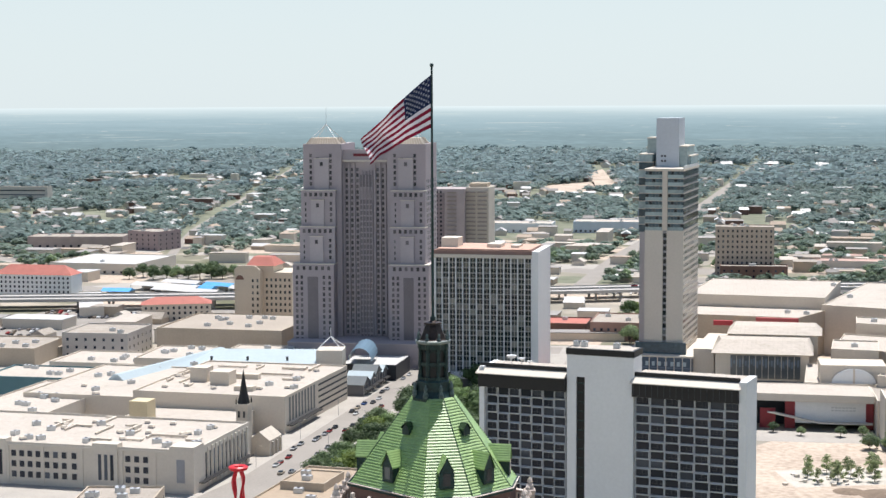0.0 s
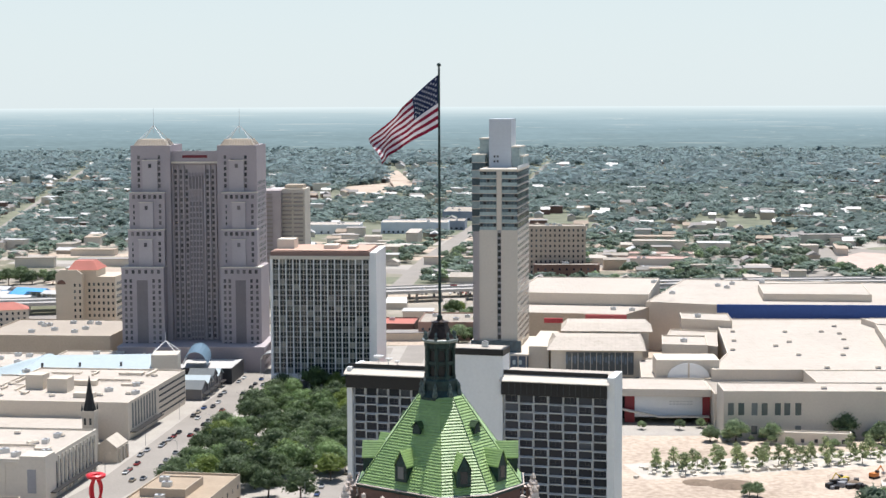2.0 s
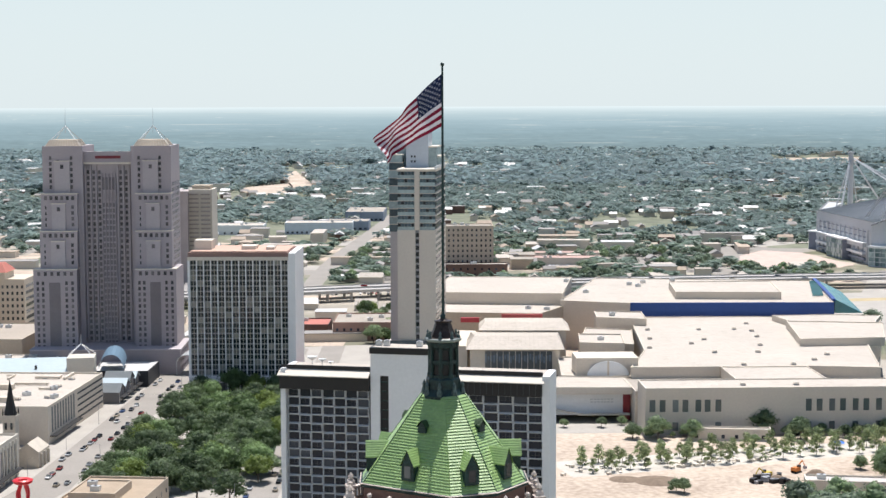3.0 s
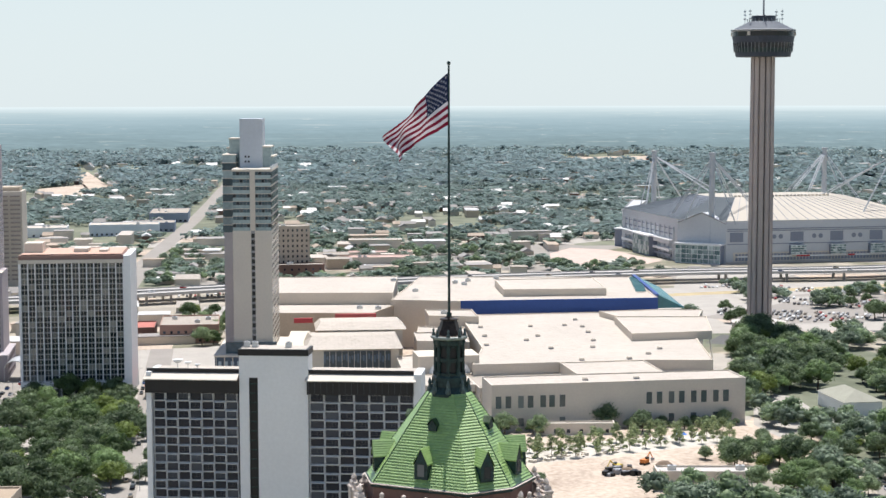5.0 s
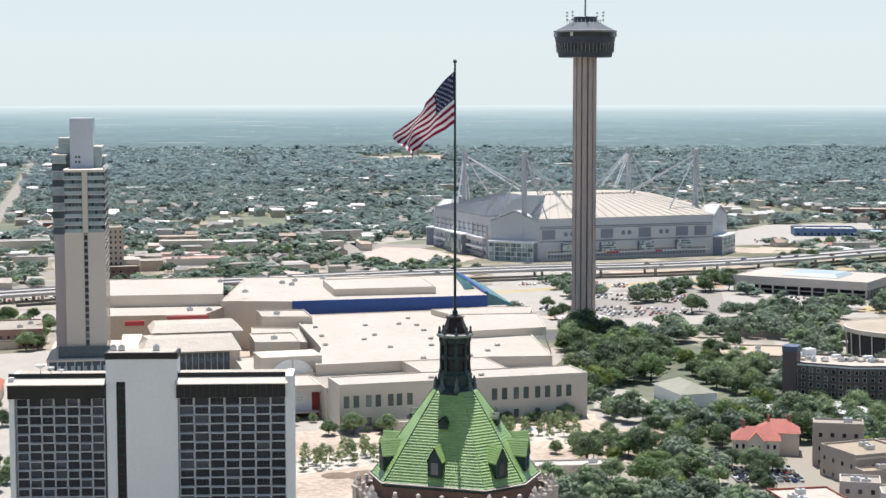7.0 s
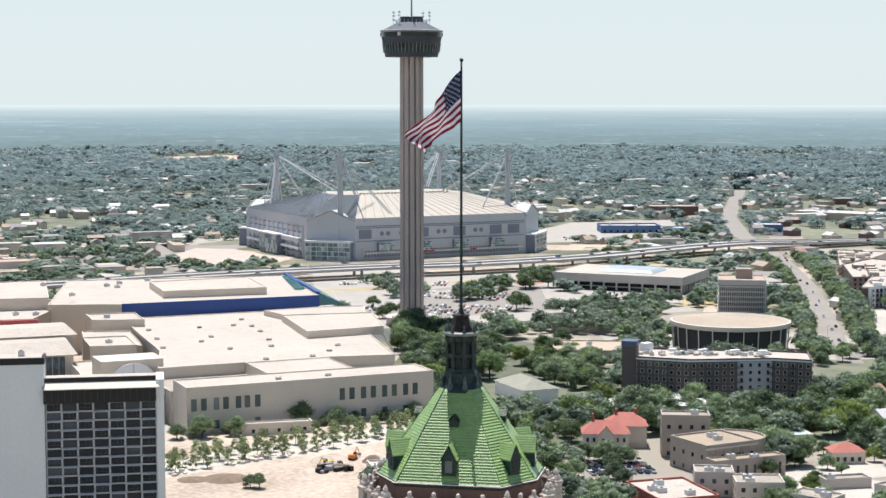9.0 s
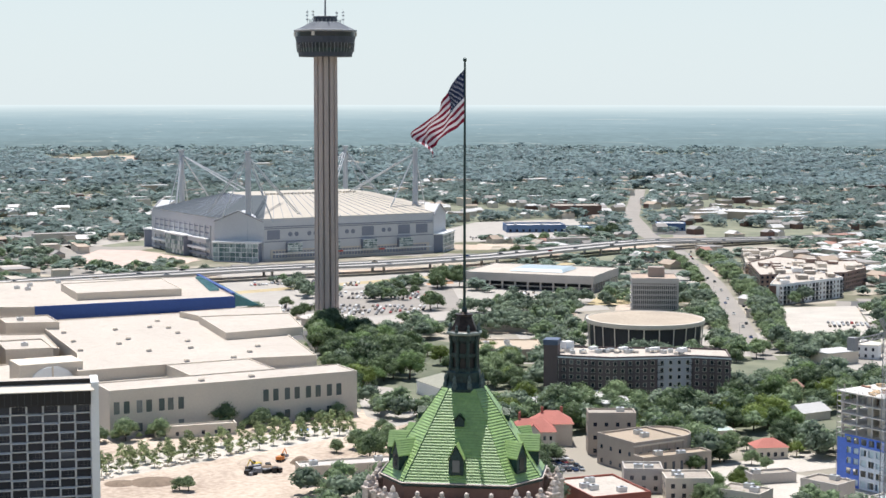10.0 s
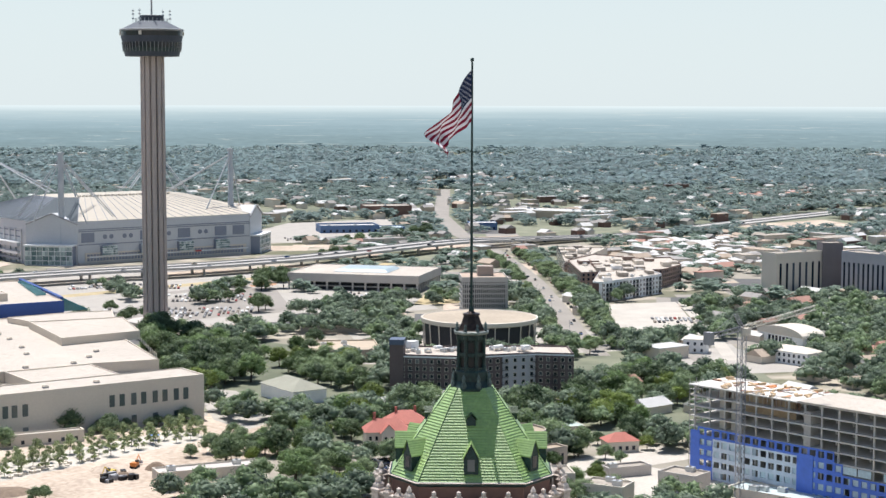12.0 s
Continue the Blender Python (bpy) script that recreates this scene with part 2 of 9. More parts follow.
def bulk_mesh(name, template_v, template_f, xf):
    """Many turned, stretched copies of a small triangle mesh in one mesh. xf rows: x y z sx sy sz turn."""
    tv, tf, xf = np.asarray(template_v, np.float32), np.asarray(template_f, np.int32), np.asarray(xf, np.float32)
    c, s = np.cos(xf[:, 6])[:, None], np.sin(xf[:, 6])[:, None]
    px, py, pz = (tv[None, :, i] * xf[:, 3 + i][:, None] for i in range(3))
    v = np.stack([px * c - py * s + xf[:, 0][:, None], px * s + py * c + xf[:, 1][:, None], pz + xf[:, 2][:, None]], -1).reshape(-1, 3)
    f = (tf[None] + (np.arange(len(xf)) * len(tv))[:, None, None]).reshape(-1, 3)
    return v, f


def tri_mesh(name, v, f):
    me = bpy.data.meshes.new(name)
    me.vertices.add(len(v))
    me.vertices.foreach_set("co", np.ascontiguousarray(v, np.float32).ravel())
    me.loops.add(len(f) * 3)
    me.loops.foreach_set("vertex_index", np.ascontiguousarray(f, np.int32).ravel())
    me.polygons.add(len(f))
    me.polygons.foreach_set("loop_start", np.arange(0, len(f) * 3, 3, dtype=np.int32))
    me.update(calc_edges=True)
    return me


def ico(sub):
    bm = bmesh.new()
    bmesh.ops.create_icosphere(bm, subdivisions=sub, radius=1)
    bm.verts.ensure_lookup_table()
    v = np.array([p.co[:] for p in bm.verts])
    f = np.array([[p.index for p in q.verts] for q in bm.faces])
    bm.free()
    return v, f


def yawed(x, y, yaw, z=0.0):
    """A pose whose own x axis runs yaw degrees clockwise of the world's x."""
    return pose(x, y, z, 0, 0, -yaw)


# ---- ground and streets ----
def ground_mat():
    m = bpy.data.materials.new("city_ground")
    m.use_nodes = True
    n, ln = m.node_tree.nodes, m.node_tree.links
    b = n["Principled BSDF"]
    b.inputs["Roughness"].default_value = 0.95
    tc = n.new("ShaderNodeTexCoord")
    cols = [(0.30, 0.27, 0.22), (0.13, 0.13, 0.075), (0.40, 0.35, 0.28)]
    prev = None
    for k, (sc, lo, hi) in enumerate(((0.004, 0.42, 0.58), (0.02, 0.5, 0.62))):
        nz, rg, mx = n.new("ShaderNodeTexNoise"), n.new("ShaderNodeMapRange"), n.new("ShaderNodeMix")
        nz.inputs["Scale"].default_value, nz.inputs["Detail"].default_value = sc, 6
        rg.inputs["From Min"].default_value, rg.inputs["From Max"].default_value = lo, hi
        mx.data_type = "RGBA"
        ln.new(tc.outputs["Object"], nz.inputs["Vector"])
        ln.new(nz.outputs["Fac"], rg.inputs["Value"])
        ln.new(rg.outputs[0], mx.inputs["Factor"])
        if prev is None:
            mx.inputs["A"].default_value = (*cols[0], 1)
        else:
            ln.new(prev, mx.inputs["A"])
        mx.inputs["B"].default_value = (*cols[k + 1], 1)
        prev = mx.outputs["Result"]
    ln.new(prev, b.inputs["Base Color"])
    return m


M["ground"] = ground_mat()
gm = MB()
gm.lathe([(4250, 0.0), (0.1, 0.0)], 96, cap=False)
structure("ground", gm, M["ground"], "dry grass, dust and paving of a flat city plain", "ground")

# far plain beyond the built-up city: glowing band under the sky, haze painted in
def backdrop_mat():
    m = bpy.data.materials.new("painted_haze_glow")
    m.use_nodes = True
    n, ln = m.node_tree.nodes, m.node_tree.links
    n.remove(n["Principled BSDF"])
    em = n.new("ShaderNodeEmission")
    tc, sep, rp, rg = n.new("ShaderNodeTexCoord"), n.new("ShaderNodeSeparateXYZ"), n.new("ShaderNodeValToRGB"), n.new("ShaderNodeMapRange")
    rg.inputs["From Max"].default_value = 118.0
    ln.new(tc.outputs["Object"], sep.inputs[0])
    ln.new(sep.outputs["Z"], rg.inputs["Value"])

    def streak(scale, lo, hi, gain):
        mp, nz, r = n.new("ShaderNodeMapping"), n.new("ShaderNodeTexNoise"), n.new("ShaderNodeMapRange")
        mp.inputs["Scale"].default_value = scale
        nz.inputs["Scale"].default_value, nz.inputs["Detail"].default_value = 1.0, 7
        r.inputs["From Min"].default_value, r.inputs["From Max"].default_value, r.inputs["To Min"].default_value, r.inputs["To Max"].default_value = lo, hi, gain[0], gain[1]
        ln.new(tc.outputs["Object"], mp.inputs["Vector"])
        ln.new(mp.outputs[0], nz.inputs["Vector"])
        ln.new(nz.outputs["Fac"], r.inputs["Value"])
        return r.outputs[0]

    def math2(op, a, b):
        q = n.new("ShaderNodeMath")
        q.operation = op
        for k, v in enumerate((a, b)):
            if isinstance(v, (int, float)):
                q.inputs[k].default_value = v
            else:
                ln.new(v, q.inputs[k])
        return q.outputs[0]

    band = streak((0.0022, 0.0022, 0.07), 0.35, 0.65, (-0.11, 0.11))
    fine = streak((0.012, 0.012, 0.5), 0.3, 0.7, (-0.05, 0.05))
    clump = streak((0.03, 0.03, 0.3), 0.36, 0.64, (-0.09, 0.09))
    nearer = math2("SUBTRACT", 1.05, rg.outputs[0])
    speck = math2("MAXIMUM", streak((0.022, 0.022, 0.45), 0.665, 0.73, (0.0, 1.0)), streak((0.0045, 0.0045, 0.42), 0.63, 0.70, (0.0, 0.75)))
    # colour ramp paints haze that pales with height
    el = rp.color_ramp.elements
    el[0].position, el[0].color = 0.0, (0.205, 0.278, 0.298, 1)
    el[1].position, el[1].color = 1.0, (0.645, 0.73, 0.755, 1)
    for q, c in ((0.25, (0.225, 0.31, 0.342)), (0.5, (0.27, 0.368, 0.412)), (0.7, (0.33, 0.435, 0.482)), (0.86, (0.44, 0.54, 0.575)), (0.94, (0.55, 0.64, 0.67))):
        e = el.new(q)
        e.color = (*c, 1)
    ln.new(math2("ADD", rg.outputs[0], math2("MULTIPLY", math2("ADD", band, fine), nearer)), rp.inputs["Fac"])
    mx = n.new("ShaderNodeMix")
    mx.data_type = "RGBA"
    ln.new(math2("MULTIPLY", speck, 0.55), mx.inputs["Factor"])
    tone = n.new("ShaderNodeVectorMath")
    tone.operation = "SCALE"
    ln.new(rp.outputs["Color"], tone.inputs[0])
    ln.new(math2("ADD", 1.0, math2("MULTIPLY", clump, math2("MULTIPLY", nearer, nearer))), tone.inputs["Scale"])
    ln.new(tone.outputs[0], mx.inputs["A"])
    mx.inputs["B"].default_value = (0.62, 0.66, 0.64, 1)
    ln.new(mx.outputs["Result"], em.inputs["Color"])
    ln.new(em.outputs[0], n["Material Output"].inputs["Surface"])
    return m


# upright glowing wall that carries the painted haze
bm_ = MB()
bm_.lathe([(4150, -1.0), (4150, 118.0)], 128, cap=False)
structure("backdrop", bm_, backdrop_mat(), "glowing backdrop wall painted as a hazy wooded plain", "distance")


def strip(mb, pts, w, z=0.06):
    """A road ribbon along points."""
    P2 = [Vector((x, y, 0)) for x, y in pts]
    L, R = [], []
    for i, p in enumerate(P2):
        d = (P2[min(i + 1, len(P2) - 1)] - P2[max(i - 1, 0)]).normalized()
        s = Vector((d.y, -d.x, 0)) * w / 2
        L.append(p - s)
        R.append(p + s)
    for i in range(len(P2) - 1):
        mb.face(*[(q.x, q.y, z) for q in (L[i], R[i], R[i + 1], L[i + 1])])
    return mb


# ---- the tower with the green tiled roof ----
VERT = [-116, -83, -7, 26, 64, 97, 173, 206]
def ring(r, z, angles=None):
    return [Vector((r * math.sin(radians(a)), -r * math.cos(radians(a)), z)) for a in (angles or VERT)]


def hip_roofed_tower():
    T = thing("tower_building", pose(0, 0, 0), "octagonal tower with steep green tile roof and dark lantern", "tower")
    zt, ze, rt, re = 107.5, 97.4, 2.6, 9.95
    top, eave = ring(rt, zt), ring(re, ze)
    rows = 33
    for k in range(8):
        a0, a1, b0, b1 = eave[k], eave[(k + 1) % 8], top[k], top[(k + 1) % 8]
        nrm = (a1 - a0).cross(b0 - a0).normalized()
        mb = MB()
        mb.face(a0, a1, b1, b0)
        for j in range(rows):
            f0, f1 = j / rows, (j + 1.0) / rows
            p, q = a0.lerp(b0, f0), a1.lerp(b1, f0)
            p2, q2 = a0.lerp(b0, min(f1, 1)), a1.lerp(b1, min(f1, 1))
            m = max(1, int((q - p).length / 0.42))
            for i in range(m):
                u0, u1 = i / m + 0.002, (i + 1) / m - 0.002
                h = 0.1 + 0.012 * random.random()
                c0, c1, d1, d0 = p.lerp(q, u0), p.lerp(q, u1), p2.lerp(q2, u1), p2.lerp(q2, u0)
                e0, e1 = c0 + nrm * h, c1 + nrm * h
                g0, g1 = d0 + nrm * 0.004, d1 + nrm * 0.004
                i0 = len(mb.v)
                mb.v += [tuple(c0), tuple(c1), tuple(e1), tuple(e0), tuple(g1), tuple(g0)]
                mb.f += [(i0, i0 + 1, i0 + 2, i0 + 3), (i0 + 3, i0 + 2, i0 + 4, i0 + 5)]
        part("roof_facet", mb, M["greytile"], T, "pale green glazed tiles in courses")
        hb = MB().tube(a0 + nrm * 0.04, b0 + nrm * 0.04, 0.085, 0.075, 6)
        if k not in (2, 6):
            part("hip_ridge", hb, M["hip"], T, "dark green ridge tile")
        # dormer on the facet
        mid, up = (a0 + a1) / 2, (b0 + b1) / 2
        along = (a1 - a0).normalized()
        out = Vector((nrm.x, nrm.y, 0)).normalized()
        def dormer(f, w, hgt, deep, lab):
            c = mid.lerp(up, f)
            face = c + out * 0.25
            hw = w / 2
            pts = lambda d, e=0.0: [face - along * (hw + e) - out * d, face + along * (hw + e) - out * d, face + along * (hw + e) - out * d + Vector((0, 0, hgt * 0.48)), face - out * d + Vector((0, 0, hgt)), face - along * (hw + e) - out * d + Vector((0, 0, hgt * 0.48))]
            body = MB().frustum([pts(0), pts(deep)])
            d_ob = part("dormer", body, M["darkmetal"], T, lab)
            f0, f1 = pts(-0.12, 0.1), pts(deep, 0.1)
            lift, nn, prof = Vector((0, 0, 0.12)), 7, [[], []]
            for side, q in ((0, f0), (1, f1)):
                left, right = [], []
                for j in range(nn):
                    for a, run in ((4, left), (2, right)):
                        lo, hi = q[a].lerp(q[3], j / nn), q[a].lerp(q[3], (j + 1) / nn)
                        run += [lo, lo + lift * 1.5, hi + lift]
                prof[side] = left + right[::-1]
            rb = MB().frustum(prof, cap=False, closed=False)
            part("dormer_roof", rb, M["greytile"] if f < 0.2 else M["hip"], d_ob, "green tiled gable")
            wb = MB()
            wq = [face + out * 0.03 + along * s * hw * 0.5 + Vector((0, 0, z)) for s, z in ((-1, 0.35), (1, 0.35), (1, hgt * 0.5), (-1, hgt * 0.5))]
            wb.frustum([wq, [q - out * 0.2 for q in wq]])
            part("window", wb, M["glass"] if f < 0.2 else M["darkmetal"], d_ob, "small square window")
        dormer(0.09, 1.7, 3.5, 2.9, "dark gabled dormer with green tiles")
        if k % 2:
            dormer(0.60, 1.1, 1.35, 0.9, "small dark triangular roof vent")
    cor = MB().frustum([ring(re + 0.1, ze - 0.5), ring(re + 0.35, ze - 0.35), ring(re + 0.35, ze - 0.05), ring(re, ze + 0.1)])
    part("gutter", cor, M["darkmetal"], T, "dark metal gutter")
    part("eave_trim", MB().frustum([ring(re + 0.36, ze - 0.12), ring(re + 0.42, ze - 0.02), ring(re + 0.3, ze + 0.04)], cap=False), M["terra"], T, "pale stone edge along the eaves")
    # drum, parapet and pinnacles below the eaves
    drum = MB().frustum([ring(9.9, 90.0), ring(9.9, ze - 0.45)], cap=True)
    part("drum_wall", drum, M["brick"], T, "brown brick drum under the eaves")
    body = MB().frustum([ring(12.0, 0.0), ring(12.0, 93.8), ring(11.2, 93.8), ring(11.2, 91.5)], cap=False)
    part("shaft_wall", body, M["terra"], T, "buff terracotta tower wall")
    pr = ring(11.6, 0)
    post = MB()
    post.lathe([(0.62, 0), (0.62, 0.5), (0.5, 0.55), (0.5, 2.3), (0.66, 2.4), (0.66, 2.65), (0.5, 2.8), (0.3, 3.0)], 4, turn=radians(45))
    post.lathe([(0.18, 3.0), (0.3, 3.2), (0.26, 3.45), (0.06, 3.6)], 7)
    post_me = post.mesh("pinnacle")
    post_me.materials.append(M["terra"])
    big = MB()
    big.lathe([(0.8, 0), (0.8, 2.3), (0.95, 2.4), (0.95, 2.65), (0.7, 2.8), (0.6, 3.2), (0.4, 3.4)], 4, turn=radians(45))
    big.lathe([(0.25, 3.4), (0.36, 3.65), (0.25, 3.9), (0.06, 4.2)], 7)
    big_me = big.mesh("corner_pinnacle")
    big_me.materials.append(M["terra"])
    for k in range(8):
        p, q = pr[k], pr[(k + 1) % 8]
        m = max(1, round((q - p).length / 2.6))
        for i in range(m):
            c = p.lerp(q, i / m)
            part("pinnacle", big_me if i == 0 else post_me, None, T, at=pose(c.x, c.y, 93.1))
        along = (q - p).normalized()
        out = Vector((along.y, -along.x, 0))
        rail = MB()
        for z0, z1, w in ((93.8, 94.2, 0.25), (95.2, 95.5, 0.3)):
            rail.frustum([[p - out * w + Vector((0, 0, z)), q - out * w + Vector((0, 0, z)), q + out * w + Vector((0, 0, z)), p + out * w + Vector((0, 0, z))] for z in (z0, z1)])
        nb = max(2, int((q - p).length / 0.6))
        for i in range(nb):
            c = p.lerp(q, (i + 0.5) / nb)
            rail.lathe([(0.12, 94.2), (0.16, 94.7), (0.12, 95.2)], 6, c.x, c.y)
        part("balustrade", rail, M["terra"], T, "carved terracotta balustrade")
    # lantern
    # verdigris lightened in colour to suggest sun glints on dark metal
    verd = mat("glint_toned_verdigris", (0.03, 0.05, 0.047), 0.5, 0.4, 1.5, 5.0, 0.3, 0.2, col2=(0.11, 0.15, 0.14))
    lan = MB()
    lan.lathe([(2.55, 107.1), (2.65, 107.4), (2.35, 107.7), (2.1, 108.2), (2.05, 109.3), (1.9, 109.5)], 8, turn=radians(22.5))
    part("lantern_base", lan, M["darkmetal"], T, "dark green-bronze lantern base with crockets")
    # solid black core stands in for the shade within the arcade
    core = MB().lathe([(1.5, 109.2), (1.5, 113.8)], 8, turn=radians(22.5))
    part("lantern_core", core, M["black"], T, "black core standing for shade inside the open lantern")
    for k in range(8):
        a = radians(22.5 + 45 * k)
        c, s = math.cos(a), math.sin(a)
        col = MB()
        col.lathe([(0.32, 109.3), (0.32, 109.9), (0.24, 110.0), (0.22, 113.1), (0.32, 113.3), (0.32, 113.8)], 8, 1.62 * c, 1.62 * s)
        part("lantern_column", col, M["darkmetal"], T, "dark bronze column")
        a2 = a + radians(22.5)
        d, e = Vector((math.cos(a2), math.sin(a2), 0)), Vector((-math.sin(a2), math.cos(a2), 0))
        o = d * 1.42
        for nm, z0, z1, hw in (("lantern_sill", 109.3, 109.8, 0.55), ("lantern_transom", 111.2, 111.6, 0.5), ("lantern_lintel", 113.1, 113.8, 0.6)):
            part(nm, MB().frustum([[o - e * hw + Vector((0, 0, z)), o + e * hw + Vector((0, 0, z)), o + e * hw + d * 0.2 + Vector((0, 0, z)), o - e * hw + d * 0.2 + Vector((0, 0, z))] for z in (z0, z1)]), M["darkmetal"], T)
        for zc in (112.55, 110.75):
            arch = MB()
            for q in range(6):
                b0, b1 = math.pi * q / 6, math.pi * (q + 1) / 6
                p0, p1 = o + d * 0.12 - e * 0.42 * math.cos(b0) + Vector((0, 0, zc + 0.42 * math.sin(b0))), o + d * 0.12 - e * 0.42 * math.cos(b1) + Vector((0, 0, zc + 0.42 * math.sin(b1)))
                arch.tube(p0, p1, 0.07, n=4)
            part("lantern_arch", arch, M["darkmetal"], T, "bronze arched frame")
        fin = MB().lathe([(0.2, 114.1), (0.24, 114.4), (0.11, 114.6), (0.17, 114.85), (0.03, 115.1)], 6, 1.85 * c, 1.85 * s)
        part("finial", fin, verd, T, "verdigris finial with sun glints in its colour")
        crk = MB().lathe([(0.3, 107.3), (0.36, 107.8), (0.2, 108.3), (0.26, 108.6), (0.05, 109.1)], 6, 2.3 * c, 2.3 * s)
        part("crocket", crk, verd, T, "verdigris crocket with sun glints in its colour")
    # pale cornice colour stands in for sun glints between the finials
    part("lantern_cornice", MB().lathe([(1.7, 113.7), (2.12, 113.82), (2.22, 113.95), (2.22, 114.12), (2.0, 114.2)], 8, turn=radians(22.5)), mat("glint_pale_lead", (0.22, 0.25, 0.24), 0.4, 0.3, 1.0, 4.0, 0.2, 0.3), T, "grey lantern cornice, pale for painted sun glints")
    cap = MB().lathe([(1.85, 113.7), (2.1, 113.85), (2.1, 114.15), (1.65, 114.3), (1.25, 115.1), (0.95, 116.0), (1.1, 116.05), (1.1, 116.2), (0.55, 116.3), (0.3, 116.5)], 8, turn=radians(22.5))
    part("lantern_cap", cap, mat("dark_brown_copper", (0.022, 0.015, 0.012), 0.42, 0.4, 0.8, 3.0, 0.3, 0.5, col2=(0.05, 0.034, 0.027)), T, "dark brown bell-shaped metal cap")
    return T


hip_roofed_tower()

pole = thing("flagpole", pose(0, 0, 116.3), "tall dark metal flagpole with a ball finial on the lantern", "flagpole")
part("shaft", MB().lathe([(0.17, 0), (0.16, 10), (0.12, 29.9)], 10), M["darkmetal"], pole)
part("base_collar", MB().lathe([(0.32, 0), (0.32, 0.5), (0.2, 0.7)], 10), M["darkmetal"], pole)
part("finial_ball", MB().lathe([(0.05, 29.8), (0.2, 29.9), (0.24, 30.05), (0.2, 30.2), (0.05, 30.3)], 10), M["darkmetal"], pole)


def cloth_mat(name, col):
    m = mat(name, col, 0.75, 0.05, 0.8, 6.0, 0.1)
    n, ln = m.node_tree.nodes, m.node_tree.links
    b = n["Principled BSDF"]
    tr, mx = n.new("ShaderNodeBsdfTranslucent"), n.new("ShaderNodeMixShader")
    mx.inputs[0].default_value = 0.3
    ln.new(b.inputs["Base Color"].links[0].from_socket, tr.inputs["Color"])
    ln.new(b.outputs[0], mx.inputs[1])
    ln.new(tr.outputs[0], mx.inputs[2])
    ln.new(mx.outputs[0], n["Material Output"].inputs["Surface"])
    return m


def flag():
    red, white, navy = cloth_mat("red_flag_cloth", (0.19, 0.006, 0.028)), cloth_mat("white_flag_cloth", (0.66, 0.63, 0.66)), cloth_mat("navy_flag_cloth", (0.010, 0.018, 0.06))
    F = thing("flag", pose(0, 0, 0), "large red, white and blue striped flag rippling", "flag")
    hoist, fly, top = 6.1, 11.4, 145.2
    way = Vector((-0.972, -0.235, 0)).normalized()
    side = Vector((way.y, -way.x, 0))
    def at(s, h):
        """s 0..1 along the fly, h 0..1 down the hoist."""
        wave = 0.75 * s * math.sin(7.5 * s + 3.4 * h + 0.4) + 0.34 * s * math.sin(15 * s - 4.5 * h) + 0.12 * math.sin(26 * s + 6 * h) * s
        run = fly * (0.74 * s - 0.03 * s * s)
        drop = fly * (0.57 * s + 0.07 * s * s) + 0.12 * s * math.sin(9 * s + 3 * h)
        return Vector((0, 0, top)) + way * (0.12 + run - 0.6 * s * h) + side * wave * 1.3 + Vector((0, 0, -drop - hoist * h * (1 - 0.50 * s)))
    ns = 48
    def band(s0, s1, h0, h1, off=0.0, nh=2):
        mb = MB()
        k = max(2, int(ns * (s1 - s0)))
        idx = {}
        for i in range(k + 1):
            for j in range(nh + 1):
                p = at(s0 + (s1 - s0) * i / k, h0 + (h1 - h0) * j / nh) + side * off
                idx[i, j] = len(mb.v)
                mb.v.append(tuple(p))
        mb.f += [(idx[i, j], idx[i + 1, j], idx[i + 1, j + 1], idx[i, j + 1]) for i in range(k) for j in range(nh)]
        return mb
    for r in range(13):
        s0 = 0.4 if r < 7 else 0.0
        part("stripe", band(s0, 1.0, r / 13, (r + 1) / 13), red if r % 2 == 0 else white, F, "red stripe" if r % 2 == 0 else "white stripe")
    can = part("canton", band(0.0, 0.4, 0.0, 7 / 13, nh=8), navy, F, "navy blue canton")
    star = MB()
    for r in range(9):
        for c in range(6 if r % 2 == 0 else 5):
            s, h = 0.4 * (0.083 + c * 0.1667 + (0.083 if r % 2 else 0)), (7 / 13) * (r + 1) / 10
            for off in (0.03, -0.03):
                pts = []
                for q in range(10):
                    rr = 0.2 if q % 2 == 0 else 0.085
                    pts.append(at(s + rr * math.sin(q * math.pi / 5) / fly, h - rr * math.cos(q * math.pi / 5) / hoist) + side * off)
                star.face(*pts)
    part("star_field", star, white, can, "white five-pointed stars")
    return F


flag()


# ---- window helpers ----
def window_unit(name, w, h, frame_w, deep, frame_mat, glass):
    """One window: a pane set back in a frame, as a mesh with two materials."""
    mb = MB()
    nf = 0
    if frame_w:
        for x0, z0, x1, z1 in ((-w / 2, 0, w / 2, frame_w), (-w / 2, h - frame_w, w / 2, h), (-w / 2, frame_w, -w / 2 + frame_w, h - frame_w), (w / 2 - frame_w, frame_w, w / 2, h - frame_w)):
            mb.box(x0, -deep, z0, x1, 0.05, z1)
    nf = len(mb.f)
    mb.face((-w / 2 + frame_w, -0.02, frame_w), (w / 2 - frame_w, -0.02, frame_w), (w / 2 - frame_w, -0.02, h - frame_w), (-w / 2 + frame_w, -0.02, h - frame_w))
    me = mb.mesh(name)
    me.materials.append(frame_mat)
    me.materials.append(glass)
    for i, p in enumerate(me.polygons):
        p.material_index = 0 if i < nf else 1
    return me


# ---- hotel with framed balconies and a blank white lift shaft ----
# near-black: real dark walls and rails, and stand-in shade in recesses
M["slate"] = mat("dark_wall_and_shade", (0.025, 0.027, 0.032), 0.6, 0.2, 0.3, 1.0)
M["railgrey"] = mat("dark_rail_paint", (0.075, 0.08, 0.09), 0.6, 0.1, 0.4, 2.0)
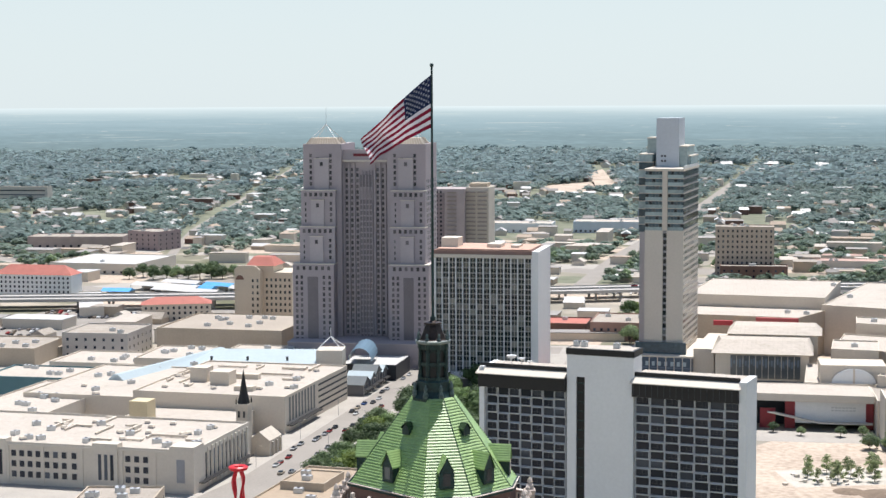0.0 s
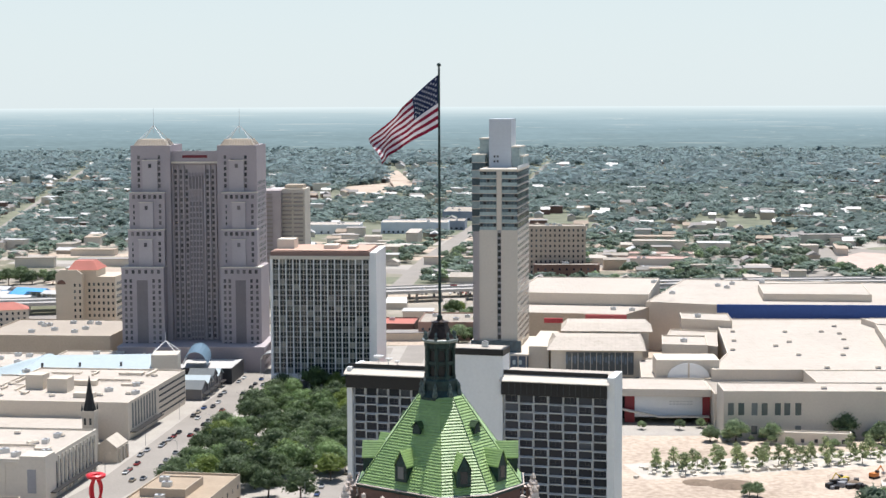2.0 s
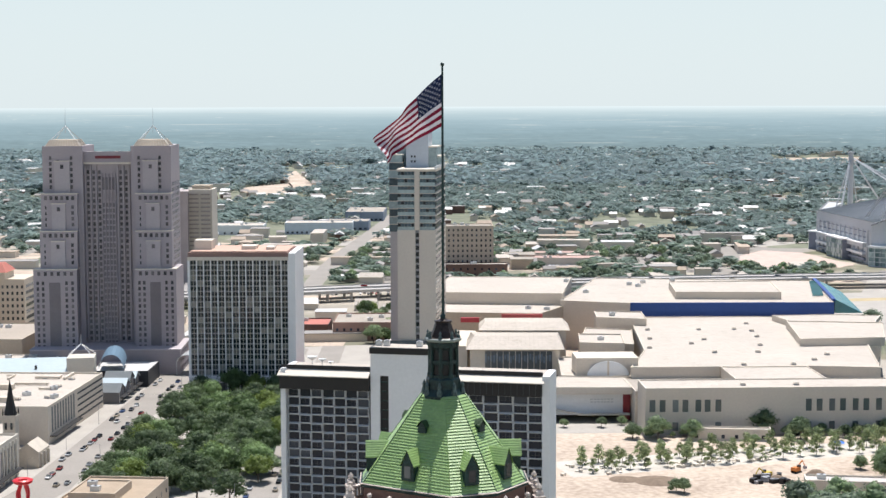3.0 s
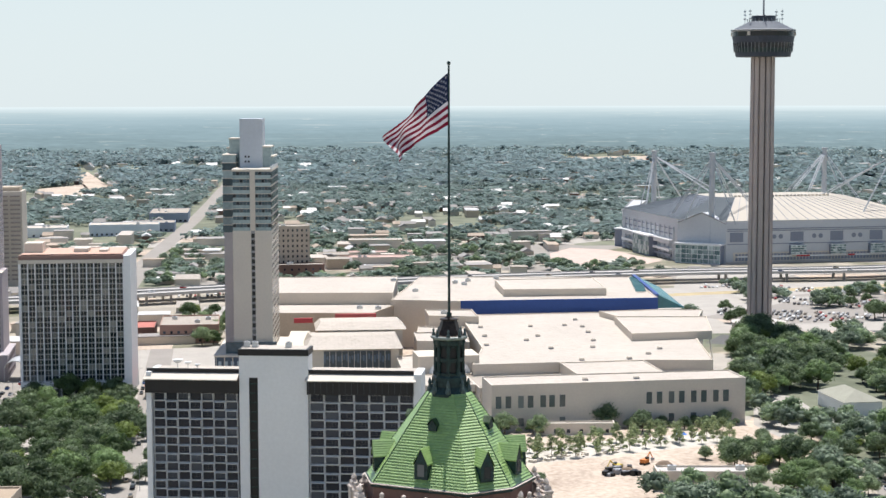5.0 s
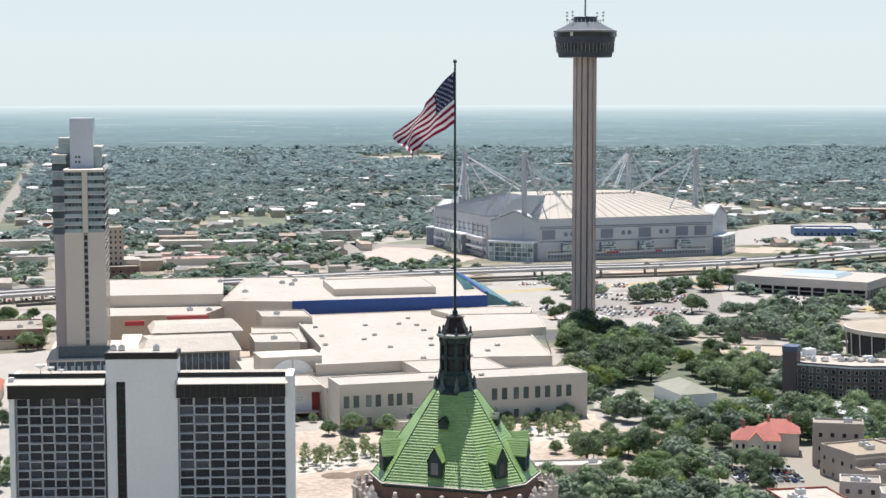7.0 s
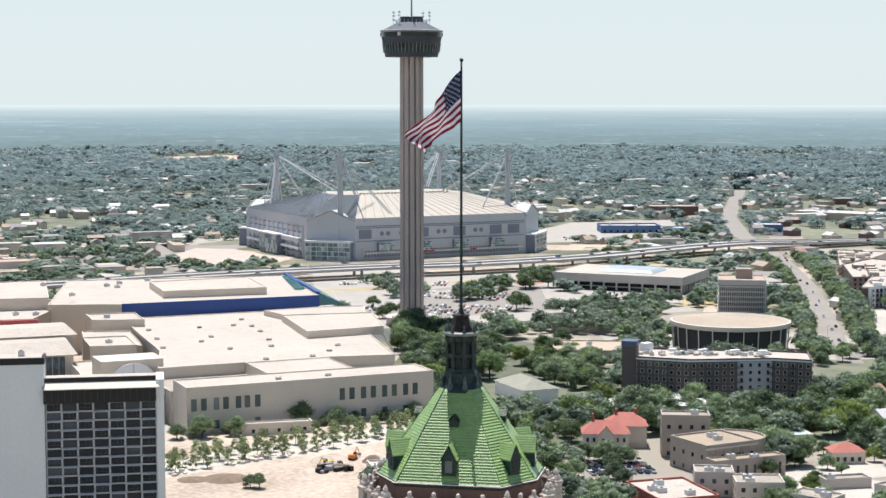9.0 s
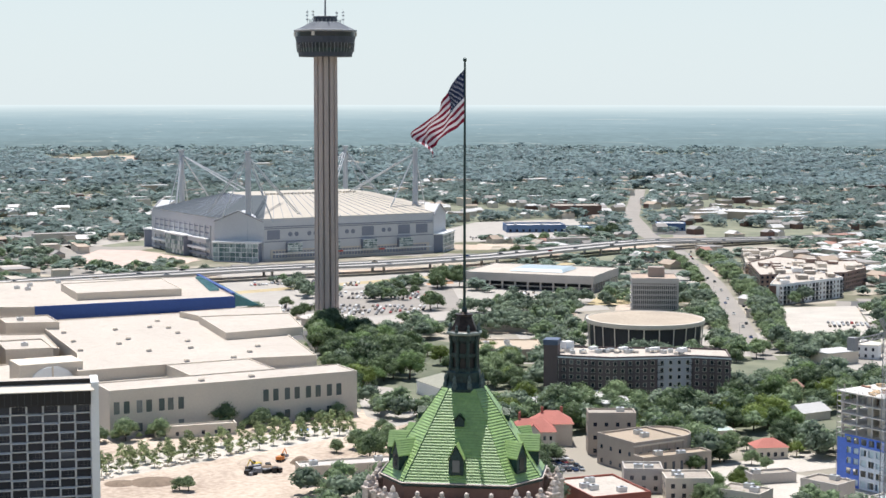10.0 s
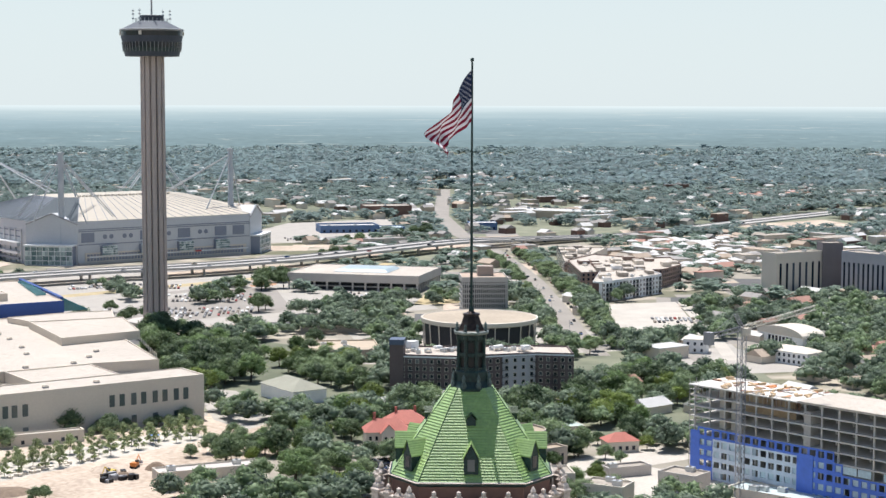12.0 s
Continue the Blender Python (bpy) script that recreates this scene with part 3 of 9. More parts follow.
M["palegrey"] = mat("pale_grey_concrete", (0.52, 0.53, 0.54), 0.7, 0.08, 0.2, 1.5)


def balcony_hotel():
    HW, DEEP, Z = 85.6, 12.5, 56.8
    B = thing("balcony_hotel", yawed(14.8, 330.5, 23.7), "white concrete hotel with dark balcony bays and black fascia", "hotel")
    s0, s1 = 29.2, 50.6
    # near-black sheet stands in for shade deep in the balcony bays
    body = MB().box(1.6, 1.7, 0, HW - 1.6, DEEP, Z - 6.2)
    part("core_wall", body, M["slate"], B, "recessed wall behind the balconies, painted dark as shade")
    for x0, x1 in ((0, 1.6), (HW - 2.3, HW)):
        part("end_wall", MB().box(x0, -0.5, 0, x1, DEEP + 0.6, Z + 1.0), M["whitewall"], B, "white end wall")
    sh = MB()
    zz = Z + 8.0
    sh.box(s0, -0.2, 0, s0 + 3.0, DEEP * 0.7, zz)
    sh.box(s0 + 5.8, -0.2, 0, s1, DEEP * 0.7, zz)
    sh.box(s0 + 3.0, -0.2, Z - 0.5, s0 + 5.8, DEEP * 0.7, zz)
    shaft = part("lift_shaft", sh, M["whitewall"], B, "blank white lift shaft")
    part("shaft_slot", MB().box(s0 + 3.0, 0.6, 0, s0 + 5.8, DEEP * 0.6, Z - 0.5), M["black"], shaft, "tall dark recessed slot")
    for i in range(19):
        part("slot_spandrel", MB().box(s0 + 3.0, 0.45, 1.0 + i * 2.95, s0 + 5.8, 0.6, 1.35 + i * 2.95), M["darkmetal"], shaft)
    part("shaft_coping", MB().box(s0 - 0.25, -0.45, zz - 1.6, s1 + 0.25, DEEP * 0.7 + 0.2, zz + 0.3), M["black"], shaft, "black coping band")
    part("shaft_roof", MB().box(s0 + 0.6, 0.2, zz + 0.3, s1 - 0.6, DEEP * 0.7 - 0.6, zz + 0.42), M["whiteroof"], shaft)
    # cantilevered black fascia with a pale sloping ledge
    for x0, x1 in ((-0.6, s0 - 0.3), (s1 - 0.6, HW - 2.4)):
        part("fascia", MB().box(x0 + 0.4, -1.2, Z - 5.4, x1, 3.0, Z - 1.2), M["black"], B, "black metal fascia")
        if x0 > 20:
            fl = MB()
            k = int((x1 - x0) / 1.9)
            for i in range(k):
                fl.box(x0 + 0.9 + i * 1.9, -1.32, Z - 5.0, x0 + 1.0 + i * 1.9, -1.2, Z - 1.6)
            part("fascia_grille", fl, M["railgrey"], B)
        led = MB().frustum([[(x0, -2.2, Z - 1.2), (x1 + (0.0 if x0 < 20 else 1.0), -2.2, Z - 1.2), (x1, 1.2, Z + 0.35), (x0, 1.2, Z + 0.35)], [(x0, -2.2, Z - 0.95), (x1 + (0.0 if x0 < 20 else 1.0), -2.2, Z - 0.95), (x1, 1.2, Z + 0.6), (x0, 1.2, Z + 0.6)]])
        part("ledge", led, M["offwhite"], B, "pale sloping ledge")
        part("parapet", MB().box(x0 + 0.4, 1.2, Z + 0.2, x1, 1.7, Z + 1.9), M["black"], B, "black parapet")
        part("flat_roof", MB().box(x0 + 0.4, 1.75, Z - 1.0, x1, DEEP + 0.3, Z + 0.9), M["whiteroof"], B, "pale gravel roof")
    # balcony bays: dark glazing, alternate bays in proud pale frames
    unit = window_unit("window", 3.5, 2.5, 0.2, 0.75, M["palegrey"], M["roomglass"])
    flush = window_unit("window", 3.5, 2.5, 0.13, 0.3, M["palegrey"], M["roomglass"])
    post = MB().box(-0.05, -0.06, 0.2, 0.05, 0.02, 2.3)
    post.box(0.86, -0.06, 0.2, 0.94, 0.02, 2.3)
    post_me = post.mesh("glazing_bar")
    post_me.materials.append(M["railgrey"])
    bar_ = MB().box(-1.55, -0.3, 0.95, 1.55, -0.24, 1.02)
    for q in range(9):
        bar_.box(-1.5 + q * 0.375, -0.29, 0.2, -1.46 + q * 0.375, -0.25, 0.95)
    bar_me = bar_.mesh("balcony_rail")
    bar_me.materials.append(M["railgrey"])
    zf = 2.78
    for x0, n, w in ((1.9, 7, 3.78), (s1 + 0.25, 7, 4.63)):
        for j in range(18):
            for i in range(n):
                z = Z - 5.5 - (j + 1) * zf
                if z < 0:
                    continue
                proud = (i + j) % 2 == 0
                wn_ = part("window", unit if proud else flush, None, B, at=pose(x0 + (i + 0.5) * w, 1.35 if proud else 1.6, z + 0.12) @ Matrix.Diagonal((w / 3.62, 1, 1.04, 1)))
                if proud:
                    part("glazing_bar", post_me, None, wn_)
                    part("balcony_rail", bar_me, None, wn_)
        for j in range(19):
            z = Z - 5.5 - j * zf
            if z > 0:
                part("slab_edge", MB().box(x0, 1.15, z - 0.06, x0 + n * w, 1.75, z + 0.06), M["palegrey"], B, "thin pale floor edge")
        for i in range(n + 1):
            part("party_wall", MB().box(x0 + i * w - 0.08, 1.2, 0, x0 + i * w + 0.08, 1.75, Z - 5.5), M["palegrey"], B, "thin pale dividing wall")
    # roof plant
    for i, (x, y, s) in enumerate(((8.5, 6, 1.4), (11.5, 7, 1.0), (15, 5, 0.8))):
        pl = thing("satellite_dish" if i < 2 else "roof_fan", B.matrix_basis @ pose(x, y, Z + 0.9), "white roof dish on a steel mount" if i < 2 else "small grey rooftop fan", "dish" if i < 2 else "roof plant")
        part("mount", MB().lathe([(0.12, 0), (0.12, 1.4 * s)], 8), M["steel"], pl)
        part("bowl", MB().lathe([(0.1, 1.3 * s), (0.8 * s, 1.6 * s), (1.2 * s, 2.2 * s), (1.1 * s, 2.2 * s), (0.7 * s, 1.75 * s)], 14), M["whitewall"], pl)
    for x in (31.0, 33.5, 44.0):
        ac = thing("roof_cooler", B.matrix_basis @ pose(x, 4, zz + 0.42), "grey louvred rooftop cooling unit", "roof plant")
        part("case", MB().box(-0.9, -0.8, 0.2, 0.9, 0.8, 1.6), M["steel"], ac)
        part("fan_ring", MB().lathe([(0.6, 1.6), (0.6, 1.85), (0.5, 1.85)], 12), M["grey"], ac)
        part("skid", MB().box(-1.0, -0.9, 0, 1.0, 0.9, 0.2), M["grey"], ac)


balcony_hotel()


# ---- slab hotel with white fins ----
def fin_hotel():
    W, D, Z = 51.5, 36.0, 67.0
    B = thing("finned_hotel", yawed(1.0, 622.0, 13.0), "tall slab hotel with white fins and brick-red roof edge", "hotel")
    part("body", MB().box(0.6, 1.0, 0, W - 3.2, D, Z - 2.5), M["grey"], B, "dark curtain wall backing")
    part("end_wall", MB().box(W - 3.2, -0.6, 0, W, D + 0.4, Z + 1.0), M["whitewall"], B, "white end wall")
    part("end_wall", MB().box(-0.6, -0.2, 0, 0.6, D + 0.4, Z - 0.8), M["whitewall"], B)
    part("top_band", MB().box(-0.6, -0.5, Z - 2.5, W - 3.2, 1.0, Z - 0.8), M["offwhite"], B, "white top band")
    part("roof_edge", MB().box(-0.4, 0.2, Z - 0.8, W - 3.3, D + 0.2, Z + 1.2), mat("weathered_ruddy_edge", (0.27, 0.17, 0.14), 0.85), B, "weathered red roof edge")
    part("flat_roof", MB().box(0.6, 1.6, Z + 1.6, W - 4.2, D - 1.0, Z + 1.75), mat("pink_gravel_roof", (0.55, 0.36, 0.28), 0.95, 0.12, 0.08, 0.8), B, "pinkish gravel roof")
    part("base_band", MB().box(-0.6, -0.8, 5.0, W, 1.0, 8.2), M["whitewall"], B, "white band over the ground floor")
    bays, n_f = 14, 22
    bw = (W - 3.8) / bays
    fz = (Z - 2.5 - 8.2) / n_f
    for i in range(bays + 1):
        part("fin", MB().box(0.35 + i * bw - 0.22, -0.5, 8.2, 0.35 + i * bw + 0.22, 1.0, Z - 2.5), M["whitewall"], B)
        if i < bays:
            part("mullion", MB().box(0.35 + (i + 0.5) * bw - 0.07, 0.45, 8.2, 0.35 + (i + 0.5) * bw + 0.07, 1.0, Z - 2.5), M["offwhite"], B)
    # pale share of these panes puts reflections into the base colour
    unit = window_unit("window", bw - 0.5, fz - 0.02, 0.0, 0.05, M["offwhite"], glass_mat("reflection_toned_glass", (0.024, 0.034, 0.04), (0.33, 0.33, 0.30), 0.72, 0.08, 0.5))
    for j in range(n_f):
        for i in range(bays):
            at = pose(0.35 + (i + 0.5) * bw, 0.9, 8.2 + j * fz)
            part("window", unit, None, B, at=at)
    spm = MB()
    for j in range(n_f):
        for i in range(bays):
            x = 0.35 + (i + 0.5) * bw
            spm.box(x - bw / 2 + 0.25, 0.72, 8.2 + j * fz, x + bw / 2 - 0.25, 0.86, 8.2 + j * fz + 0.55)
    tagged(part("spandrel", spm, mat("grey_green_spandrel", (0.34, 0.35, 0.35), 0.6), B, "grey spandrel panels under the glazing"), kind="stuff")
    for i in range(9):
        part("column", MB().box(0.5 + i * 5.9 - 0.4, -0.4, 0, 0.5 + i * 5.9 + 0.4, 0.4, 5.0), M["whitewall"], B)
        part("ground_glazing", MB().box(1.0 + i * 5.5, 0.5, 0.4, 5.8 + i * 5.5, 0.9, 4.8), M["glass"], B)
    for x, w, h in ((1.0, 8.5, 4.6), (24.0, 7.0, 1.8), (36.0, 4.0, 1.2)):
        part("penthouse", MB().box(x, D * 0.3, Z + 1.7, x + w, D * 0.6, Z + 1.7 + h), M["offwhite"], B, "pale rooftop lift housing")


fin_hotel()


# ---- stepped mauve hotel tower with two open spires ----
def stepped_hotel():
    B = thing("stepped_hotel", yawed(-69.6, 713.0, 10.0), "stepped mauve-grey precast hotel tower with open metal spires", "hotel")
    W, D, Z = 67.2, 34.0, 117.6
    wall = M["browngranite"]
    # glass base colour lightened for the sky it mirrors
    hg = glass_mat("grey_hotel_glass", (0.045, 0.045, 0.052), (0.17, 0.155, 0.16), 0.3, 0.1, 0.4)
    pale = mat("pale_mauve_precast", (0.43, 0.385, 0.39), 0.75, 0.07, 0.08, 1.0)
    part("centre_body", MB().box(17, 5.0, 0, 50, D - 2, Z - 4.5), wall, B, "recessed central bay")
    part("sign_panel", MB().box(20.8, 3.2, Z - 9.5, 46.6, 5.0, Z - 3.0), wall, B, "plain panel that carries the sign")
    steps = [(Z, 0.0, 0.0), (92.5, 0.5, 3.4), (73.0, 1.0, 5.6), (53.2, 4.2, 9.0)]
    # glazing colour darkened to stand in for the shade of recessed bays
    shade = mat("shade_toned_glazing", (0.165, 0.145, 0.155), 0.3, 0.15, 0.2, 1.0)
    win = window_unit("window", 2.0, 2.5, 0.22, 0.12, wall, hg)
    win_s = window_unit("window", 1.75, 2.3, 0.2, 0.12, wall, hg)
    small = MB()
    for side in (0, 1):
        X0, X1 = (0.0, 21.0) if side == 0 else (46.2, W)
        for i, (zt, wid, fwd) in enumerate(steps):
            zb = steps[i + 1][0] if i < 3 else 0
            z_lo = 0
            x0, x1 = (X0 - wid, X1 - (2.6 if i else 0)) if side == 0 else (X0 + (2.6 if i else 0), X1 + wid * 0.7)
            if i == 0:
                part("tower_shaft", MB().box(X0, 0.0, 0, X1, D, zt), wall, B, "tower shaft of pinkish precast")
            else:
                part("tower_step", MB().box(x0, -fwd, z_lo, x1, 0.5 + (D * 0.6 if i == 3 else 0), zt), wall, B)
                part("step_coping", MB().box(x0 - 0.2, -fwd - 0.2, zt, x1 + 0.2, 0.4, zt + 0.5), M["offwhite"], B)
            # window columns on the front of this step
            fy = -fwd - 0.03
            zc0 = zb + 2.5
            nfl = int((zt - zc0 - 3.0) / 3.05)
            cols = (0.2, 0.72) if i == 0 else (0.13, 0.62, 0.87) if i < 3 else (0.1, 0.22, 0.76, 0.9)
            for c in cols:
                cx = x0 + (x1 - x0) * (c if side == 0 else c)
                for j in range(nfl):
                    if c == cols[0] and i in (1, 2):
                        small.box(cx - 0.35, fy - 0.02, zc0 + j * 3.05, cx + 0.35, fy + 0.1, zc0 + j * 3.05 + 1.6)
                        continue
                    part("window", win_s, None, B, at=pose(cx, fy, zc0 + j * 3.05))
            for c in (0.1, 0.25, 0.4, 0.55, 0.7, 0.85):
                if i:
                    part("window", win, None, B, at=pose(x0 + (x1 - x0) * (c + 0.03), fy, zt - 3.2))
            if i < 3:
                u0, u1 = x0 + (x1 - x0) * 0.30, x0 + (x1 - x0) * 0.68
                zt2 = zt - (8.0 if i == 0 else 5.0)
                part("bay_panel", MB().box(u0, -fwd - 0.9, zb - 1.0, u1, -fwd, zt2), pale, B, "plain pale projecting bay")
                part("bay_coping", MB().box(u0 - 0.25, -fwd - 1.1, zt2, u1 + 0.25, -fwd, zt2 + 0.4), M["offwhite"], B)
                part("window", win, None, B, at=pose((u0 + u1) / 2, -fwd - 0.93, zt2 - 4.0))
            if i == 3:
                part("window_bay", MB().box(x0 + (x1 - x0) * 0.36, fy - 0.05, 6, x0 + (x1 - x0) * 0.62, fy + 0.3, zt - 6.5), shade, B, "tall window bay, glazing darkened for recess shade")
                part("base_portal", MB().box(x0 + (x1 - x0) * 0.4, fy - 0.1, 0, x0 + (x1 - x0) * 0.58, fy + 0.3, 6.0), shade, B)
            if i == 0:
                part("window", win, None, B, at=pose(x0 + (x1 - x0) * 0.38, fy, zt - 9.5))
        # pitched lattice roof and spire
        cx, cy = (X0 + X1) / 2, 10.0
        hw = 9.0
        crown = MB().frustum([[(cx - hw, cy - hw, Z), (cx + hw, cy - hw, Z), (cx + hw, cy + hw, Z), (cx - hw, cy + hw, Z)], [(cx - hw * 0.75, cy - hw * 0.75, Z + 3.2), (cx + hw * 0.75, cy - hw * 0.75, Z + 3.2), (cx + hw * 0.75, cy + hw * 0.75, Z + 3.2), (cx - hw * 0.75, cy + hw * 0.75, Z + 3.2)]])
        cr = part("crown", crown, M["tanwall"], B, "ribbed tan hipped crown")
        ribs = MB()
        for k in range(13):
            f = -1 + 2 * k / 12
            ribs.tube((cx + f * hw, cy - hw - 0.1, Z), (cx + f * hw * 0.75, cy - hw * 0.76, Z + 3.3), 0.14, n=5)
            ribs.tube((cx + hw + 0.1, cy + f * hw, Z), (cx + hw * 0.76, cy + f * hw * 0.75, Z + 3.3), 0.14, n=5)
        part("crown_ribs", ribs, M["offwhite"], cr)
        sp = MB()
        for sx, sy in ((-1, -1), (1, -1), (1, 1), (-1, 1)):
            sp.tube((cx + sx * hw * 0.72, cy + sy * hw * 0.72, Z + 3.0), (cx, cy, Z + 10.5), 0.2, 0.12, 6)
        sp.tube((cx, cy, Z + 6.5), (cx, cy, Z + 19.5), 0.16, 0.06, 6)
        part("spire", sp, M["steel"], B, "open pale metal spire and mast")
    part("window_slit", small, M["glass"], B)
    # central bay: fins, windows and dark strip
    fins = (21.6, 24.4, 27.2, 38.6, 41.4, 44.4)
    for x in fins:
        part("pilaster", MB().box(x - 0.45, 3.8, 0, x + 0.45, 5.0, Z - 10.5), wall, B)
    part("window_bay", MB().box(30.2, 4.2, 8, 37.2, 5.0, 88.0), shade, B, "tall window bay, glazing darkened for recess shade")
    for x in (30.2, 31.95, 33.7, 35.45, 37.2):
        part("mullion", MB().box(x - 0.22, 3.7, 6, x + 0.22, 4.25, 103.0), wall, B)
    for j in range(29):
        part("spandrel", MB().box(30.3, 4.0, 8.2 + j * 3.05, 37.1, 4.22, 9.0 + j * 3.05), wall, B, "mauve spandrel between the mullions")
    part("window_bay", MB().box(30.2, 4.2, 94.0, 37.2, 5.0, 101.0), shade, B)
    for c in range(5):
        x = (22.9, 25.8, 28.8, 40.0, 42.9)[c]
        for j in range(32):
            part("window", win_s, None, B, at=pose(x, 4.95, 8 + j * 3.05))
    sign = MB()
    sign.box(27.0, 3.02, Z - 6.7, 40.4, 3.2, Z - 5.2)
    part("sign", sign, mat("dark_red_sign", (0.16, 0.02, 0.03), 0.5), B, "plain dark red sign bar")
    part("ledge_rail", MB().box(21.0, 2.6, Z - 9.6, 46.4, 3.2, Z - 8.6), M["offwhite"], B, "pale ledge under the sign")
    # right flank windows
    flank = MB()
    for j in range(30):
        for k in range(6):
            flank.box(W + 0.0, 3 + k * 5.0, 8 + j * 3.05, W + 0.06, 4.6 + k * 5.0, 9.9 + j * 3.05)
    tagged(part("flank_glazing", flank, M["glass"], B), kind="stuff")
    part("podium", MB().box(-4, -22, 0, W + 6, 20, 12.5), wall, B, "low stone podium")
    part("podium_coping", MB().box(-4.4, -22.4, 12.5, W + 6.4, 20, 13.1), pale, B, "pale stone coping")
    for k in range(9):
        for z in (1.2, 5.2, 9.0):
            part("window", win, None, B, at=pose(W + 6.03, -19.5 + k * 4.2, z, 0, 0, 90))


stepped_hotel()


# ---- tall glass-topped hotel slab ----
def glass_hotel():
    B = thing("glass_topped_hotel", yawed(105.0, 632.0, 17.0), "slim cream concrete hotel tower with blue-green glass upper floors", "hotel")
    W, D = 19.2, 52.0
    gl = mat("blue_green_spandrel_glass", (0.34, 0.42, 0.415), 0.2, 0.25, 0.1, 0.6, 0.0, rnd=0.6)
    dark = M["glass"]
    pane = mat("blue_vision_glass", (0.075, 0.115, 0.135), 0.1, 0.3, 0.2, 0.6, 0.0, rnd=0.8)
    z1, z2 = 76.5, 106.0
    for x0, x1 in ((0, 9.0), (10.9, W)):
        part("wall", MB().box(x0, 0, 16, x1, D, z1), M["offwhite"], B, "blank cream concrete wall")
    part("slot_wall", MB().box(9.0, 0.9, 16, 10.9, D - 1, z1), M["grey"], B)
    slot = window_unit("window", 1.7, 2.1, 0.0, 0.1, M["offwhite"], dark)
    for j in range(18):
        part("window", slot, None, B, at=pose(9.95, 0.85, 18.5 + j * 3.2))
    part("upper_core", MB().box(0.4, 0.4, z1, W - 0.4, D - 0.4, z2 - 0.6), M["grey"], B)
    part("rib", MB().box(8.7, -0.4, z1, 11.2, 0.5, z2), M["offwhite"], B, "cream central rib")
    fl = 8
    fh = (z2 - z1) / fl
    for j in range(fl):
        z = z1 + j * fh
        part("slab_edge", MB().box(-0.1, -0.1, z + fh - 0.28, W + 0.1, D + 0.1, z + fh), M["offwhite"], B, "pale floor edge")
        for x0, x1 in ((0.2, 8.6), (11.3, W - 0.2)):
            part("spandrel", MB().box(x0, 0.02, z, x1, 0.4, z + fh * 0.45), gl, B, "blue-green spandrel glass")
            k = 5
            for i in range(k):
                part("window", MB().box(x0 + (x1 - x0) * i / k + 0.08, 0.1, z + fh * 0.45, x0 + (x1 - x0) * (i + 1) / k - 0.08, 0.4, z + fh - 0.3), pane if (i * 7 + j * 3) % 4 else dark, B)
        side = MB()
        for k in range(13):
            y = 1.0 + k * 3.95
            side.box(W - 0.3, y, z + 0.7, W + 0.05, y + 2.6, z + fh - 0.6)
        part("side_window", side, dark, B)
    sw = MB()
    for j in range(19):
        for k in range(12):
            sw.box(W, 1.6 + k * 4.2, 18 + j * 3.1, W + 0.05, 3.6 + k * 4.2, 19.7 + j * 3.1)
    tagged(part("side_glazing", sw, dark, B, "rows of square windows in the long side wall"), kind="stuff")
    # set-back wing
    # shade of the set-back wing is put into its mauve colour
    part("wing", MB().box(-6.4, 22, 14, 0.2, D - 2, 74.0), mat("shaded_mauve_concrete", (0.5, 0.46, 0.45), 0.8, 0.08, 0.05, 1.0), B, "mauve-grey set-back wing")
    for j in range(10):
        z = 74 + j * 3.95
        part("wing_glass", MB().box(-6.8, 21.6, z, 0.0, D - 2, z + 3.55), gl if j % 2 else pane, B)
        part("wing_slab", MB().box(-7.0, 21.4, z + 3.55, 0.2, D - 2, z + 3.95), M["offwhite"], B)
    # stepped roof
    part("roof", MB().box(-0.3, -0.3, z2, W + 0.3, D, z2 + 0.9), M["offwhite"], B, "pale roof slab")
    part("roof_rail", MB().box(W - 0.6, 1, z2 + 0.9, W + 0.1, D - 2, z2 + 2.2), M["steel"], B)
    box = part("lift_tower", MB().box(2.2, 20, z2, 13.5, 40, 131.5), mat("pale_blue_grey_panel", (0.5, 0.54, 0.58), 0.6, 0.06, 0.1, 0.8), B, "blank blue-grey rooftop lift tower")
    for x in (4.6, 6.2):
        for z in (109.5, 112.0):
            part("vent", MB().box(x, 19.94, z, x + 0.9, 20.0, z + 1.0), M["black"], box)
    for x0, y0, x1, y1, z in ((-4.0, 30, 2.2, 44, 121.0), (13.5, 22, 17.6, 46, 117.0), (13.5, 26, 19.0, 50, 112.0), (-6, 40, 2, 50, 116)):
        part("penthouse", MB().box(x0, y0, z2, x1, y1, z), gl, B, "glazed penthouse block")
        part("penthouse_roof", MB().box(x0 - 0.3, y0 - 0.3, z, x1 + 0.3, y1 + 0.3, z + 0.6), M["offwhite"], B)
    # podium
    part("podium", MB().box(-9, -7, 0, W + 6, D + 4, 14.5), mat("dark_blue_glazed_podium", (0.07, 0.10, 0.14), 0.25, 0.2, 0.1, 0.8), B, "dark glazed podium")
    part("podium_roof", MB().box(-9.5, -7.5, 14.5, W + 6.5, D + 4.5, 15.4), M["offwhite"], B)
    for i in range(9):
        part("podium_mullion", MB().box(-8.6 + i * 4.1, -7.35, 0, -8.2 + i * 4.1, -7.0, 14.5), M["offwhite"], B)
    for z in (4.2, 9.0):
        part("podium_band", MB().box(-8.9, -7.3, z, W + 5.9, -7.0, z + 0.5), mat("slate_blue_band", (0.14, 0.18, 0.23), 0.5) if z < 5 else bpy.data.materials["slate_blue_band"], B, "slate blue floor band")
    low_w = window_unit("window", 1.5, 2.2, 0.0, 0.1, M["offwhite"], M["blueroof"])
    for i in range(10):
        part("window", low_w, None, B, at=pose(-6.5 + i * 3.1, -7.32, 10.2))
